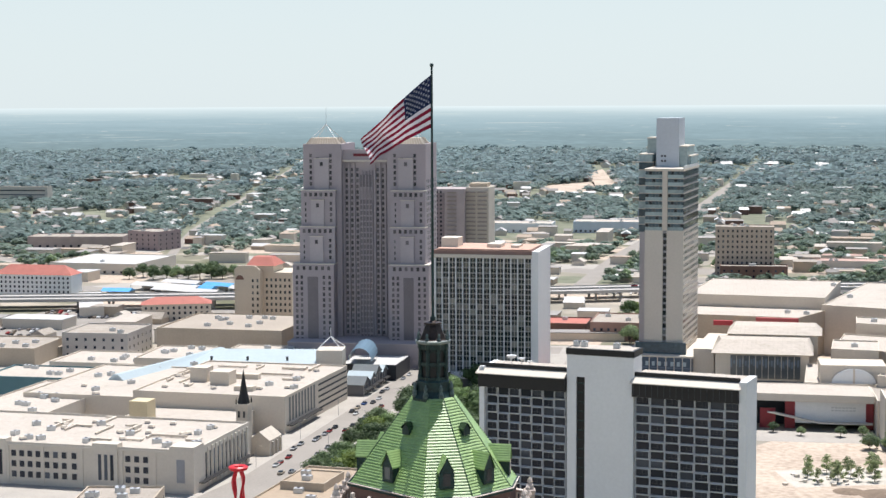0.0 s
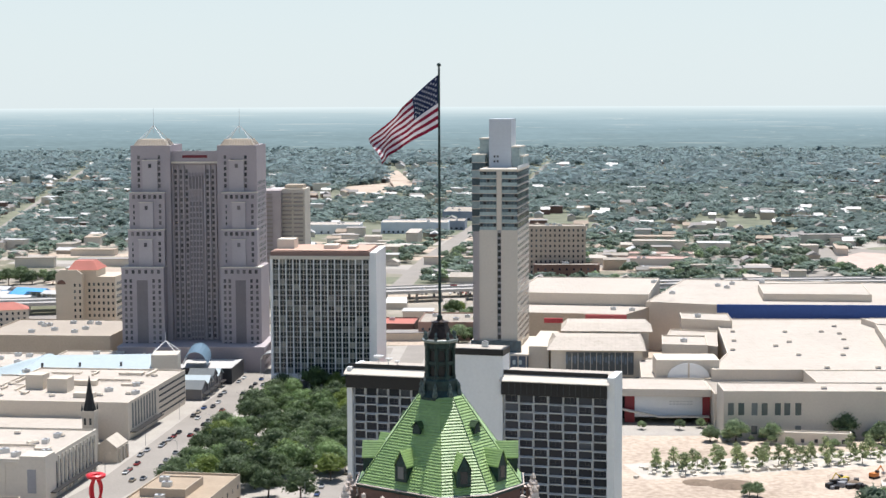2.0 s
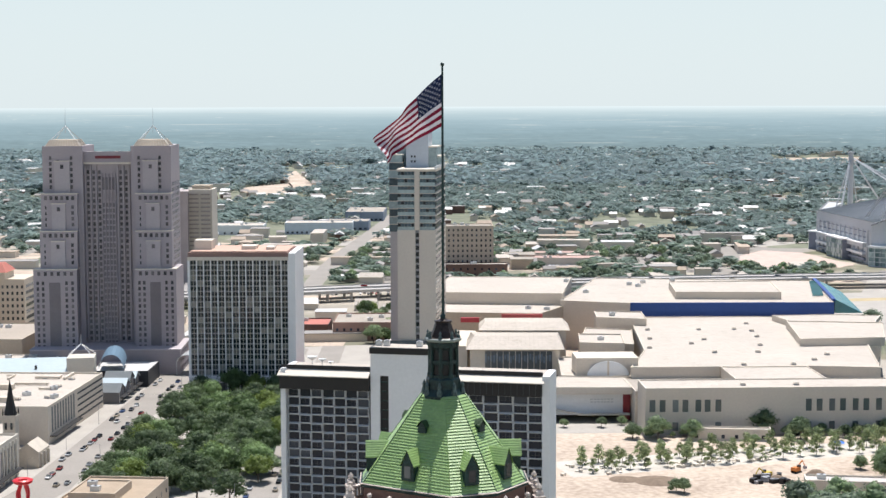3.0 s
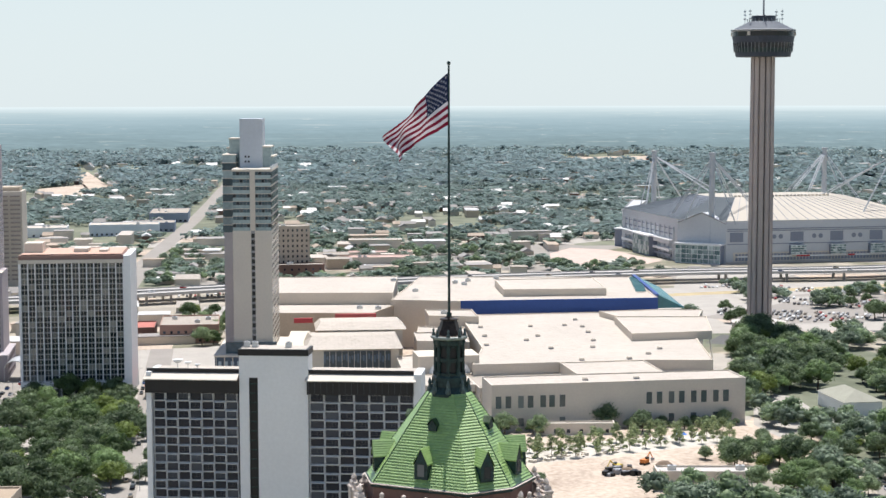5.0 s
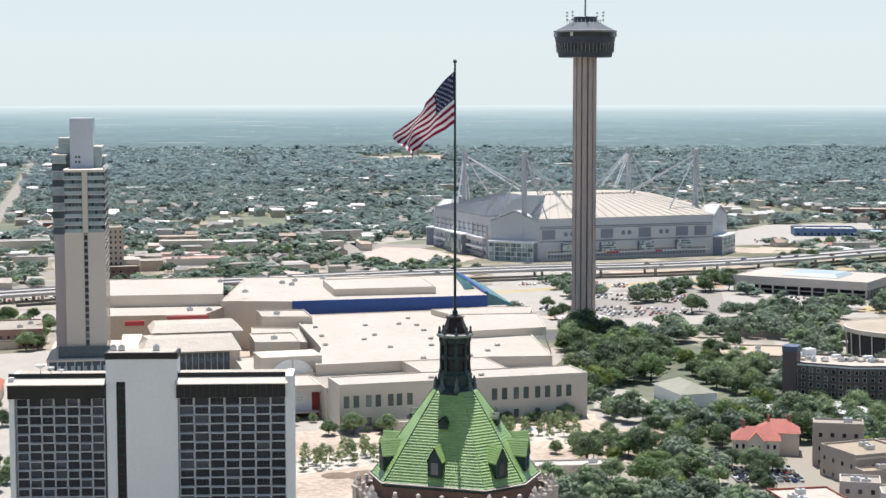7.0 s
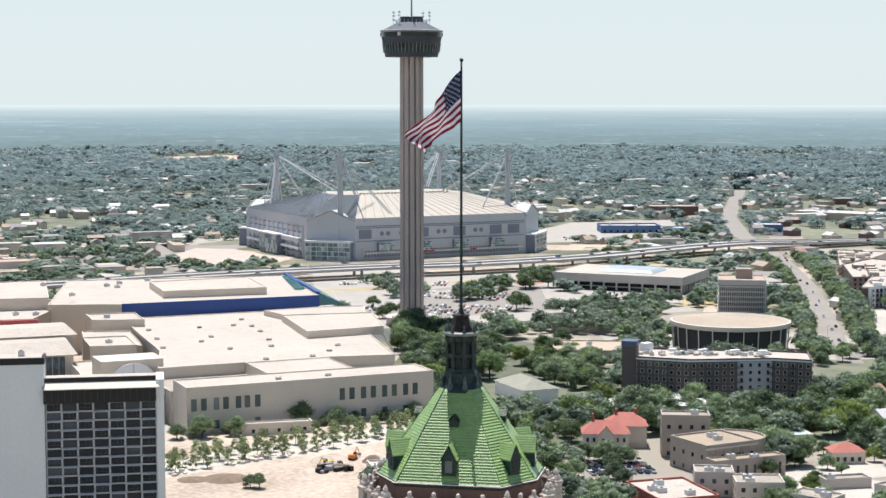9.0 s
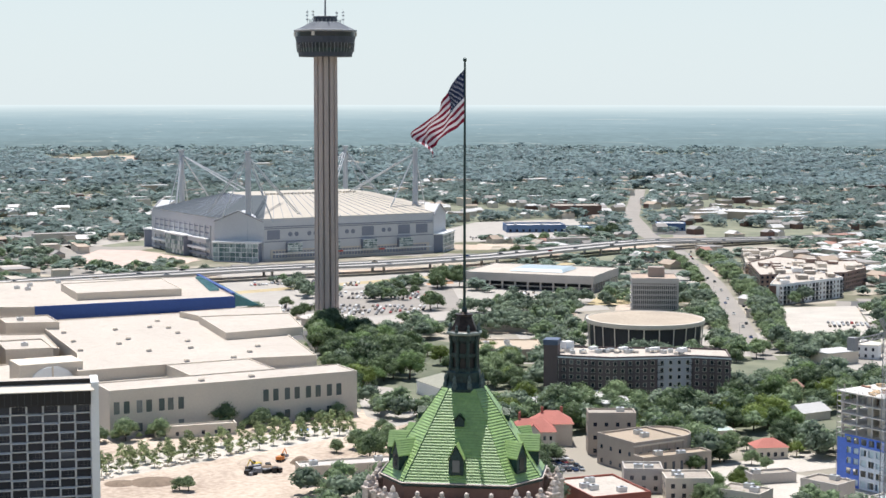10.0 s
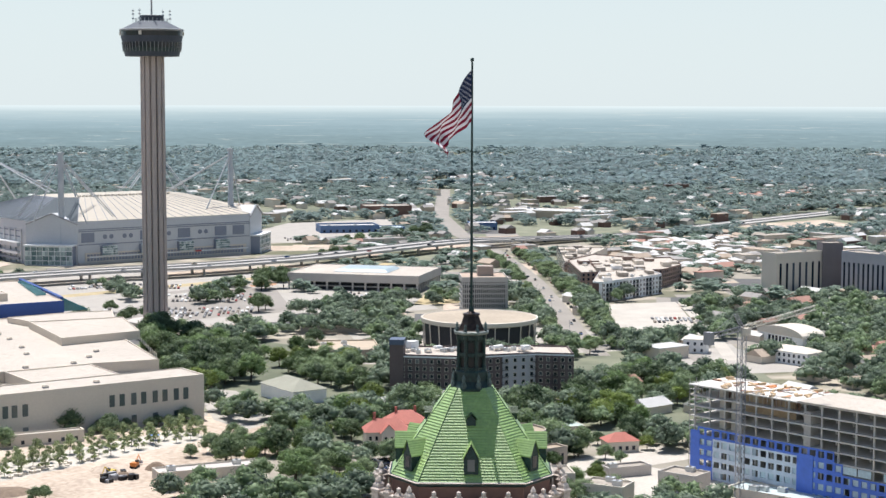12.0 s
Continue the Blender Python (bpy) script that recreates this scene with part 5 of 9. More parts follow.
    side = part("glazed_entrance", MB().box(-ch - 8.0, ch + 52, 0, -ch - 0.1, ch + 96, 17.5), pan2, B, "glazed side entrance")
    part("entrance_roof", MB().box(-ch - 9.0, ch + 51, 17.5, -ch, ch + 97, 18.7), M["whitewall"], side, "pale flat entrance roof")
    pn = MB()
    for k in range(64):
        y0 = ch + 52.3 + k % 16 * 2.75
        pn.box(-ch - 8.12, y0, 0.5 + 4.2 * (k // 16), -ch - 8.0, y0 + 2.4, 4.2 + 4.2 * (k // 16))
    tagged(part("glazing", pn, glz, side), kind="stuff")
    low = part("lower_band", MB().box(6, -0.5, 1.7, W - 4, 0.2, 9.5), M["offwhite"], B, "pale lower storey")
    pn = MB()
    for q in range(52):
        for z in (2.4, 6.6):
            pn.box(8 + q * 2.95, -0.62, z, 10.2 + q * 2.95, -0.5, z + (2.6 if z < 5 else 1.6))
    tagged(part("glazing", pn, pan2, low, "dark ribbon windows"), kind="stuff")
    part("base_band", MB().box(0, -2.0, 0, W, 0, 1.6), M["concrete"], B)
    for x0, x1, mt in ((10, 60, "whitewall"), (64, 76, "redpaint"), (76, 110, "whitewall"), (112, 118, "redpaint"), (118, 166, "whitewall")):
        part("banner", MB().box(x0, -0.8, 5.2, x1, -0.5, 6.3), M[mt], B, "long banner strip")
    # corner gables, glazed entrances and masts
    for i, (a, b) in enumerate(((7, 0), (1, 2), (3, 4), (5, 6))):
        p, q = Vector((*out[a], 0)), Vector((*out[b], 0))
        mid = (p + q) / 2
        along = (q - p).normalized()
        o = Vector((along.y, -along.x, 0))
        if o.dot(mid - Vector((cx, cy, 0))) < 0:
            o = -o
        L = (q - p).length
        gab = MB().frustum([[p + o * 0.5, q + o * 0.5, q + o * 0.5 + Vector((0, 0, 34)), mid + o * 0.5 + Vector((0, 0, 43)), p + o * 0.5 + Vector((0, 0, 34))], [p - o * 6, q - o * 6, q - o * 6 + Vector((0, 0, 34)), mid - o * 14 + Vector((0, 0, 43)), p - o * 6 + Vector((0, 0, 34))]])
        g = part("corner_gable", gab, pan, B, "pale gabled corner")
        for s, e in ((p, mid), (q, mid)):
            part("gable_edge", MB().tube(s + o * 0.8 + Vector((0, 0, 34)), e + o * 0.8 + Vector((0, 0, 43.2)), 0.75, n=6), M["grey"], g, "grey gable edge")
        ent = MB().frustum([[p + along * 2 + o * 9, q - along * 2 + o * 9, q - along * 2 + o * 0.5, p + along * 2 + o * 0.5], [v + Vector((0, 0, 16)) for v in (p + along * 2 + o * 9, q - along * 2 + o * 9, q - along * 2 + o * 0.5, p + along * 2 + o * 0.5)]])
        en = part("glazed_entrance", ent, pan2, B, "glazed corner entrance")
        pn = MB()
        for k in range(56):
            c0, c1 = ((p + along * 2).lerp(q - along * 2, (k % 14 + e) / 14) + o * 9.0 for e in (0.06, 0.94))
            z0 = 0.5 + 3.9 * (k // 14)
            pn.prism([(v.x, v.y) for v in (c0, c1, c1 + o * 0.12, c0 + o * 0.12)], z0, z0 + 3.5)
        tagged(part("glazing", pn, glz, en), kind="stuff")
        fr = MB()
        for z in (0.2, 4, 8, 12, 15.6):
            fr.tube(p + along * 2 + o * 9.2 + Vector((0, 0, z)), q - along * 2 + o * 9.2 + Vector((0, 0, z)), 0.3, n=4)
        for f in range(9):
            c = (p + along * 2).lerp(q - along * 2, f / 8) + o * 9.2
            fr.tube(c, c + Vector((0, 0, 16)), 0.2, n=4)
        part("entrance_frame", fr, M["whitewall"], en)
        part("entrance_roof", MB().frustum([[v + Vector((0, 0, 16.0)) for v in (p + along * 1 + o * 10, q - along * 1 + o * 10, q - along * 1, p + along * 1)], [v + Vector((0, 0, 17.2)) for v in (p + along * 1 + o * 10, q - along * 1 + o * 10, q - along * 1, p + along * 1)]]), M["whitewall"], en)
        mx_, my_, mz = ((-9, 12, 94.5), (174, 43, 94.0), (184, 204, 91.5), (4, 196, 90.5))[i]
        base = Vector((mx_, my_, 0))
        mast = MB().lathe([(2.9, 0), (2.5, 60), (2.3, mz - 2), (3.0, mz - 1.8), (3.0, mz)], 14, base.x, base.y)
        part("mast", mast, mast_m, B, "round concrete mast, pale with painted haze")
        t0 = base + Vector((0, 0, mz - 5))
        inward = -o
        for e in (base + along * 42 + inward * 12, base - along * 42 + inward * 12, base + inward * 62 + along * 8, base + inward * 62 - along * 8):
            zt = 40 if abs((e - base).dot(along)) > 20 else 53
            for w in (-1.0, 1.0):
                part("cable", MB().tube(t0 + along * w, Vector((e.x, e.y, zt)) + along * w, 0.42, n=5), mast_m, B)
        for w in (-1, 1):
            foot = base + along * w * 24 + o * 4
            part("cable", MB().tube(t0, foot + Vector((0, 0, 34)), 0.55, n=5), mast_m, B)


stadium()


# ---- elevated highway ----
def highway():
    pts = [(-420, 940), (-150, 950), (60, 972), (150, 985), (240, 992), (410, 988), (560, 972), (650, 950), (760, 944), (850, 958), (944, 970), (1046, 963), (1224, 953), (1399, 978), (1750, 1010)]
    sm = []
    for i in range(len(pts) - 1):
        for k in range(4):
            f = k / 4
            p0, p1, p2, p3 = (Vector(pts[max(0, min(len(pts) - 1, i + q))]) for q in (-1, 0, 1, 2))
            sm.append(0.5 * ((2 * p1) + (p2 - p0) * f + (2 * p0 - 5 * p1 + 4 * p2 - p3) * f * f + (3 * p1 - p0 - 3 * p2 + p3) * f ** 3))
    sm.append(Vector(pts[-1]))
    def up(p):
        return 0.9 + 6.6 * max(0.0, min(1.0, (1200 - p.x) / 220))

    hwc = mat("pale_highway_concrete", (0.42, 0.40, 0.375), 0.9, 0.12, 0.02, 0.5)
    H_ = thing("highway_bridge", pose(0, 0, 0), "long elevated concrete highway on piers with low side walls", "highway")
    for off, w, nm in ((-9.5, 15.0, "deck"), (9.5, 15.0, "deck")):
        d = MB()
        for i in range(len(sm) - 1):
            quad = []
            for p, a, b in ((sm[i], sm[max(i - 1, 0)], sm[i + 1]), (sm[i + 1], sm[i], sm[min(i + 2, len(sm) - 1)])):
                t = (b - a).normalized()
                s = Vector((t.y, -t.x))
                quad.append((p + s * (off - w / 2), p + s * (off + w / 2)))
            (a0, a1), (b0, b1) = quad
            za, zb = up(sm[i]), up(sm[i + 1])
            d.face((*a0, za), (*a1, za), (*b1, zb), (*b0, zb))
            d.face((*a0, za - 1.2), (*b0, zb - 1.2), (*b1, zb - 1.2), (*a1, za - 1.2))
            for e0, e1 in ((a0, b0), (a1, b1)):
                d.face((*e0, za - 1.2), (*e1, zb - 1.2), (*e1, zb + 0.8), (*e0, za + 0.8))
        part(nm, d, hwc, H_, "pale concrete deck with side walls")
    pier = MB().box(-0.8, -0.8, 0, 0.8, 0.8, 6.3).mesh("pier")
    pier.materials.append(M["concrete"])
    for i in range(0, len(sm) - 1, 1):
        c = sm[i]
        if c.x > 980 or (420 < c.x < 1000 and i % 2):
            continue
        t = (sm[i + 1] - sm[i]).normalized()
        for off in (-9.5, 9.5):
            part("pier", pier, None, H_, at=pose(c.x + t.y * off, c.y - t.x * off, 0))
    return sm


HIGHWAY = highway()


# ---- small city buildings ----
def flat_building(name, label, cat, x, y, yaw, w, d, z, wall, roof, rows=0, cols=0, win=(1.4, 1.6), group="", side_cols=0, units=2, lip=0.7):
    B = thing(name, yawed(x, y, yaw), label, cat, group)
    volume(B, "wall", rect(w, d), 0, z, wall, roof, lip=lip)
    if rows:
        dz = (z - 1.2) / rows
        windows_on(B, 0.6, w - 0.6, 0, rows, cols, 0.9, dz, win[0], min(win[1], dz * 0.75), glass=M["roomglass"])
        if side_cols:
            me = window_unit("window", win[0], min(win[1], dz * 0.75), 0, 0.1, wall, M["roomglass"])
            for j in range(rows):
                for i in range(side_cols):
                    part("window", me, None, B, at=pose(w + 0.03, d * (i + 0.5) / side_cols, 0.9 + j * dz, 0, 0, 90))
                    part("window", me, None, B, at=pose(-0.03, d * (i + 0.5) / side_cols, 0.9 + j * dz, 0, 0, -90))
    rnd = random.Random(int(x * 7 + y * 3))
    for k in range(units):
        p = frame_pts(x, y, yaw, [(w * rnd.uniform(0.15, 0.85), d * rnd.uniform(0.15, 0.85))])[0]
        put_unit(0, p[0], p[1], z - lip, -yaw)
    return B


W_, OW, CR, TN, BR_, GR, WR = M["whitewall"], M["offwhite"], M["creamwall"], M["tanwall"], M["brick"], M["greyroof"], M["whiteroof"]

# theatre-like store on the near street corner
def pilaster_store():
    # street front runs along the side that faces the road, so the store's own x axis follows the front
    B = thing("pilastered_store", yawed(-161.0 - 60, 421.0 + 16, 15.0), "long cream stone store with pilasters and cluttered white roof", "store")
    L = 139.0
    D = 56.0
    volume(B, "wall", rect(L, D), 0, 16, OW, WR, "cream stone wall", 0.8)
    part("corner_bay", MB().box(L - 9, -0.5, 0, L + 0.5, 9, 17.2), OW, B, "raised corner bay")
    part("cornice", MB().box(-0.2, -0.4, 14.6, L - 9, 0, 15.2), OW, B)
    tall = window_unit("window", 1.3, 9.5, 0.0, 0.1, OW, M["roomglass"])
    for g in (56, 101):
        part("raised_bay", MB().box(g - 1.5, -0.5, 0, g + 8.5, 4, 17.0), OW, B)
        for k in range(3):
            part("window", tall, None, B, at=pose(g + 1.5 + k * 2.4, -0.55, 3.5))
    sq = window_unit("window", 2.4, 2.7, 0.2, 0.1, OW, M["roomglass"])
    for x in (67.5, 70.8, 74.1, 77.4, 81, 84.5, 88, 92, 113.5, 117, 120.5):
        for j in range(3):
            part("window", sq, None, B, at=pose(x, -0.05, 2.6 + j * 3.9))
    pil = MB().box(-0.6, -0.35, 0, 0.6, 0, 14.6).mesh("pilaster")
    pil.materials.append(OW)
    for x in (65, 79.2, 95, 111, 124):
        part("pilaster", pil, None, B, at=pose(x, 0, 0))
    part("poster_panel", MB().box(L - 6.2, -0.62, 4, L - 3.0, -0.5, 12.5), M["grey"], B, "tall framed poster panel")
    for k in range(11):
        part("window", tall, None, B, at=pose(L + 0.03, 12 + k * 3.9, 3.5, 0, 0, 90))
        part("pilaster", pil, None, B, at=pose(L, 14 + k * 3.9, 0, 0, 0, 90))
    aw = MB().box(L + 0.2, 4, 3.2, L + 2.6, D - 2, 3.5)
    part("awning", aw, M["black"], B, "dark street awning")
    rnd = random.Random(4)
    for k in range(26):
        p = frame_pts(-221, 437, 15, [(rnd.uniform(55, L - 4), rnd.uniform(4, D - 4))])[0]
        put_unit(k % 2, p[0], p[1], 15.2, rnd.uniform(0, 90))


pilaster_store()


def roof_duct(x, y, z, turn, l, w, h, bend):
    D_ = thing("roof_duct", pose(x, y, z, 0, 0, turn), "pale sheet metal duct on a flat roof", "duct", "roof ducts")
    part("run", MB().box(0, -w / 2, 0.3, l, w / 2, 0.3 + h), M["creamwall"], D_)
    part("branch", MB().box(l - w, w / 2, 0.35, l - 0.05, w / 2 + bend, 0.25 + h), M["creamwall"], D_)
    for k in range(3):
        part("foot", MB().box(l * (k + 0.3) / 3, -w * 0.4, 0, l * (k + 0.3) / 3 + 0.2, w * 0.4, 0.3), M["grey"], D_)


rd_ = random.Random(14)
for k in range(26):
    a_ = k < 13
    p = frame_pts(-221 if a_ else -63, 437 if a_ else 509, 15, [(rd_.uniform(62, 128) if a_ else rd_.uniform(-66, -12), rd_.uniform(8, 48) if a_ else rd_.uniform(10, 78))])[0]
    roof_duct(p[0], p[1], 15.2 if a_ else 15.5, -15 + rd_.choice((0, 90, 90, 180)), rd_.uniform(5, 16), rd_.uniform(0.6, 1.3), rd_.uniform(0.5, 1.0), rd_.uniform(1.5, 5))


def parking_store():
    B = thing("mall_block", yawed(-63.0, 509.0, 15.0), "long cream shopping block with fluted street front and open parking decks", "shopping mall")
    L, D = 70.0, 86.0
    volume(B, "wall", [(-L, 0), (0, 0), (0, D), (-L, D)], 0, 16.2, CR, WR, "cream wall", 0.7)
    volume(B, "low_roof", [(-L - 55, 4), (-L - 0.1, 4), (-L - 0.1, D), (-L - 55, D)], 0, 12.5, CR, WR, "lower white roof")
    volume(B, "link_roof", [(-62, -31), (-8, -31), (-14, -0.1), (-62, -0.1)], 0, 10.0, CR, WR)
    fl = window_unit("fluted_bay", 2.3, 10.5, 0.0, 0.1, OW, mat("grey_fluted_panel", (0.17, 0.175, 0.17), 0.7, 0.1, 0.3, 1.0))
    for k in range(9):
        part("fluted_bay", fl, None, B, at=pose(0.04, 6 + k * 4.0, 4.5, 0, 0, 90))
    # solid near-black boxes stand in for the shade inside open decks
    for j in range(5):
        part("deck_slot", MB().box(-0.5, 44, 2.6 + j * 2.7, 0.06, D - 1, 3.45 + j * 2.7), M["slate"], B, "dark strip standing for shade in a deck slot")
    part("awning", MB().box(0.1, 2, 3.2, 2.8, 42, 3.6), M["black"], B, "dark shop awning")
    for x, y, w, d, z in ((-56, 30, 8, 8, 22), (-44, 24, 9, 9, 21.5), (-40, 42, 12, 3, 17.8), (-28, 12, 9, 4, 17.6), (-60, 50, 5, 5, 18)):
        part("roof_house", MB().box(x, y, 15.4, x + w, y + d, z), CR, B, "cream rooftop lift housing")
    part("skylight", MB().frustum([[(-75, 12, 12), (-64.5 - 6, 12, 12), (-64.5 - 6, 22, 12), (-75, 22, 12)], [(-73, 15, 14.5), (-72, 15, 14.5), (-72, 19, 14.5), (-73, 19, 14.5)]]), M["blueroof"], B, "pale blue skylight")
    part("yellow_house", MB().box(-57, -31.4, 0, -49, -23, 17.5), mat("pale_yellow_render", (0.62, 0.52, 0.34), 0.85), B, "pale yellow roof house")
    rnd = random.Random(8)
    for k in range(26):
        p = frame_pts(-63, 509, 15, [(rnd.uniform(-L - 50, -4), rnd.uniform(8, D - 5))])[0]
        put_unit(k % 2, p[0], p[1], 15.5 if (p[0] > -120) else 11.8, rnd.uniform(0, 90))


parking_store()


def blue_mall():
    B = thing("blue_roofed_mall", yawed(-60.0, 618.0, 4.0), "glazed shopping mall with long pale blue metal roofs", "shopping mall")
    part("wall", MB().box(-60, 0, 0, 2, 46, 11), CR, B, "cream wall")
    part("roof", MB().frustum([[(-62, -1, 11), (3, -1, 11), (3, 47, 11), (-62, 47, 11)], [(-52, 22, 16.5), (1, 22, 16.5), (1, 24, 16.5), (-52, 24, 16.5)]]), M["blueroof"], B, "pale blue metal roof")
    wing = MB().frustum([[(-90, -44, 11), (-80, -46, 11), (-46, 40, 11), (-58, 46, 11)], [(-86, -44, 14.5), (-84, -45, 14.5), (-51, 42, 14.5), (-53, 43, 14.5)]])
    part("wing_roof", wing, M["blueroof"], B, "pale blue sloping wing roof")
    part("wing_wall", MB().prism([(-89, -43), (-81, -45), (-47, 40), (-57, 45)], 0, 11), CR, B)
    part("corner_house", MB().box(2, 6, 0, 15, 20, 18.5), OW, B, "white corner pavilion")
    sp = MB()
    for sx, sy in ((2, 6), (15, 6), (15, 20), (2, 20)):
        sp.tube((sx, sy, 18.5), (8.5, 13, 24.5), 0.22, n=5)
    sp.tube((8.5, 13, 24), (8.5, 13, 29), 0.15, n=5)
    part("open_spire", sp, M["whitewall"], B, "open white pyramid frame")
    vt = MB()
    for k in range(10):
        a0, a1 = math.pi * k / 10, math.pi * (k + 1) / 10
        vt.face((22 - 6 * math.cos(a0), 18, 11 + 7 * math.sin(a0)), (22 - 6 * math.cos(a1), 18, 11 + 7 * math.sin(a1)), (22 - 6 * math.cos(a1), 50, 11 + 7 * math.sin(a1)), (22 - 6 * math.cos(a0), 50, 11 + 7 * math.sin(a0)))
    part("glass_vault", vt, mat("blue_grey_glazing", (0.16, 0.25, 0.33), 0.3), B, "blue glass barrel vault")
    for k in (0.15, 0.45, 0.78):
        part("dormer_vent", MB().box(-60 + 60 * k, 8, 13, -59 + 60 * k, 9.5, 15), M["black"], B)


blue_mall()

def barrel_canopy():
    C = thing("street_canopy", yawed(-5.0, 676.0, 14.0), "silver half-barrel canopy over a street entrance", "canopy")
    v = MB()
    for y0, y1 in ((0, 17),):
        v.frustum([[(7 + 5.5 * math.cos(math.pi * k / 12), y, 7 + 3.6 * math.sin(math.pi * k / 12)) for k in range(13)] + [(7 + 5.2 * math.cos(math.pi * k / 12), y, 7 + 3.3 * math.sin(math.pi * k / 12)) for k in range(12, -1, -1)] for y in (y0, y1)])
    part("vault", v, M["steel"], C, "ribbed silver vault")
    for k in range(6):
        part("rib", MB().frustum([[(7 + 5.6 * math.cos(math.pi * q / 8), y, 7 + 3.7 * math.sin(math.pi * q / 8)) for q in range(9)] for y in (0.2 + k * 3.2, 0.5 + k * 3.2)], cap=False, closed=False), M["grey"], C)
    for x in (1.6, 12.4):
        for y in (0.5, 8.5, 16.5):
            part("post", MB().lathe([(0.22, 0), (0.2, 7.0)], 8, x, y), M["steel"], C)


barrel_canopy()

# church with a dark spire
def church():
    OW = mat("warm_limestone", (0.54, 0.48, 0.40), 0.85, 0.15, 0.3, 2.0)
    C = thing("church", yawed(-75.5, 466.0, 15.0), "small pale stone church with a dark slate spire", "church")
    part("tower", MB().box(-2.4, -2.4, 0, 2.4, 2.4, 21), OW, C, "pale stone tower")
    part("belfry", MB().box(-2.7, -2.7, 19.5, 2.7, 2.7, 21.4), OW, C)
    part("spire", MB().lathe([(2.7, 21.4), (1.7, 25.5), (0.1, 35.0)], 8), M["black"], C, "dark slate spire")
    for sx in (-2.3, 2.3):
        for sy in (-2.3, 2.3):
            part("pinnacle", MB().lathe([(0.35, 21.4), (0.3, 22.6), (0.02, 24.2)], 6, sx, sy), M["black"], C)
    op = window_unit("window", 0.9, 2.6, 0.0, 0.1, OW, M["glass"])
    for x in (-1.1, 1.1):
        part("window", op, None, C, at=pose(x, -2.75, 16))
    nave = MB().frustum([[(1, 2, 0), (10, 2, 0), (10, 2, 6.2), (5.5, 2, 9.6), (1, 2, 6.2)], [(1, 16, 0), (10, 16, 0), (10, 16, 6.2), (5.5, 16, 9.6), (1, 16, 6.2)]])
    part("nave", nave, OW, C, "gabled stone nave")
    for k in range(3):
        part("buttress", MB().box(9.9, 4 + k * 4.5, 0, 10.8, 5.0 + k * 4.5, 5.5), OW, C)


church()

# red steel sculpture: two twisting blades joined by a disc
def torch():
    S = thing("red_sculpture", yawed(-67.0, 372.0, 15.0), "tall bright red enamelled steel sculpture of intertwined arches", "sculpture")
    pts = lambda s, o: [Vector((s * (3.2 - 2.2 * math.sin(math.pi * min(1, k / 10))) * math.cos(k * 0.12), o + s * 1.4 * math.sin(k * 0.16), k * 1.25)) for k in range(13)]
    for s in (-1, 1):
        p = pts(s, 0)
        mb = MB()
        rings = []
        for k, c in enumerate(p):
            w, d = 1.0 - 0.03 * k, 0.45
            a = 0.25 * k * s
            e, f = Vector((math.cos(a), math.sin(a), 0)), Vector((-math.sin(a), math.cos(a), 0))
            rings.append([c - e * w - f * d, c + e * w - f * d, c + e * w + f * d, c - e * w + f * d])
        mb.frustum(rings)
        part("blade", mb, M["redpaint"], S, "red curved blade")
    part("disc", MB().lathe([(2.2, 15.2), (3.1, 15.6), (3.4, 16.5), (2.7, 16.9), (1.6, 16.5), (1.5, 15.6)], 20), M["redpaint"], S, "red ring at the top")


torch()

# other fixed neighbours
flat_building("tan_office", "low buff building with a stepped gravel roof among trees", "office", -64, 342, 17, 28, 64, 10, TN, mat("tan_gravel_roof", (0.37, 0.29, 0.21), 0.95, 0.12, 0.1, 0.8), 2, 9, side_cols=10, units=3)
flat_building("roof_storey", "raised buff roof storey with a parapet", "office", -52.5, 369, 17, 16, 20, 12.2, TN, bpy.data.materials["tan_gravel_roof"], units=2, lip=0.5)
flat_building("brick_shop", "brown brick shop with a cluttered gravel roof", "shop", -117, 340, 2, 26, 20, 13, TN, GR, 3, 6, side_cols=4, units=6)
flat_building("beige_hall", "large blank beige hall with rooftop ducts", "hall", -152, 722, 13, 72, 66, 17, TN, mat("beige_roof", (0.37, 0.32, 0.265), 0.9, 0.1, 0.05, 0.6), units=10)
flat_building("white_annexe", "low white service block in front of a hall", "annexe", -108, 690, 13, 44, 16, 10, OW, WR, 1, 4, (4, 2.5), units=3)
flat_building("street_canopy_shop", "shop with a broad white pitched canopy", "shop", -47, 649, 12, 29, 31, 8, M["slate"], M["roofwhite"], units=0, lip=0.1)


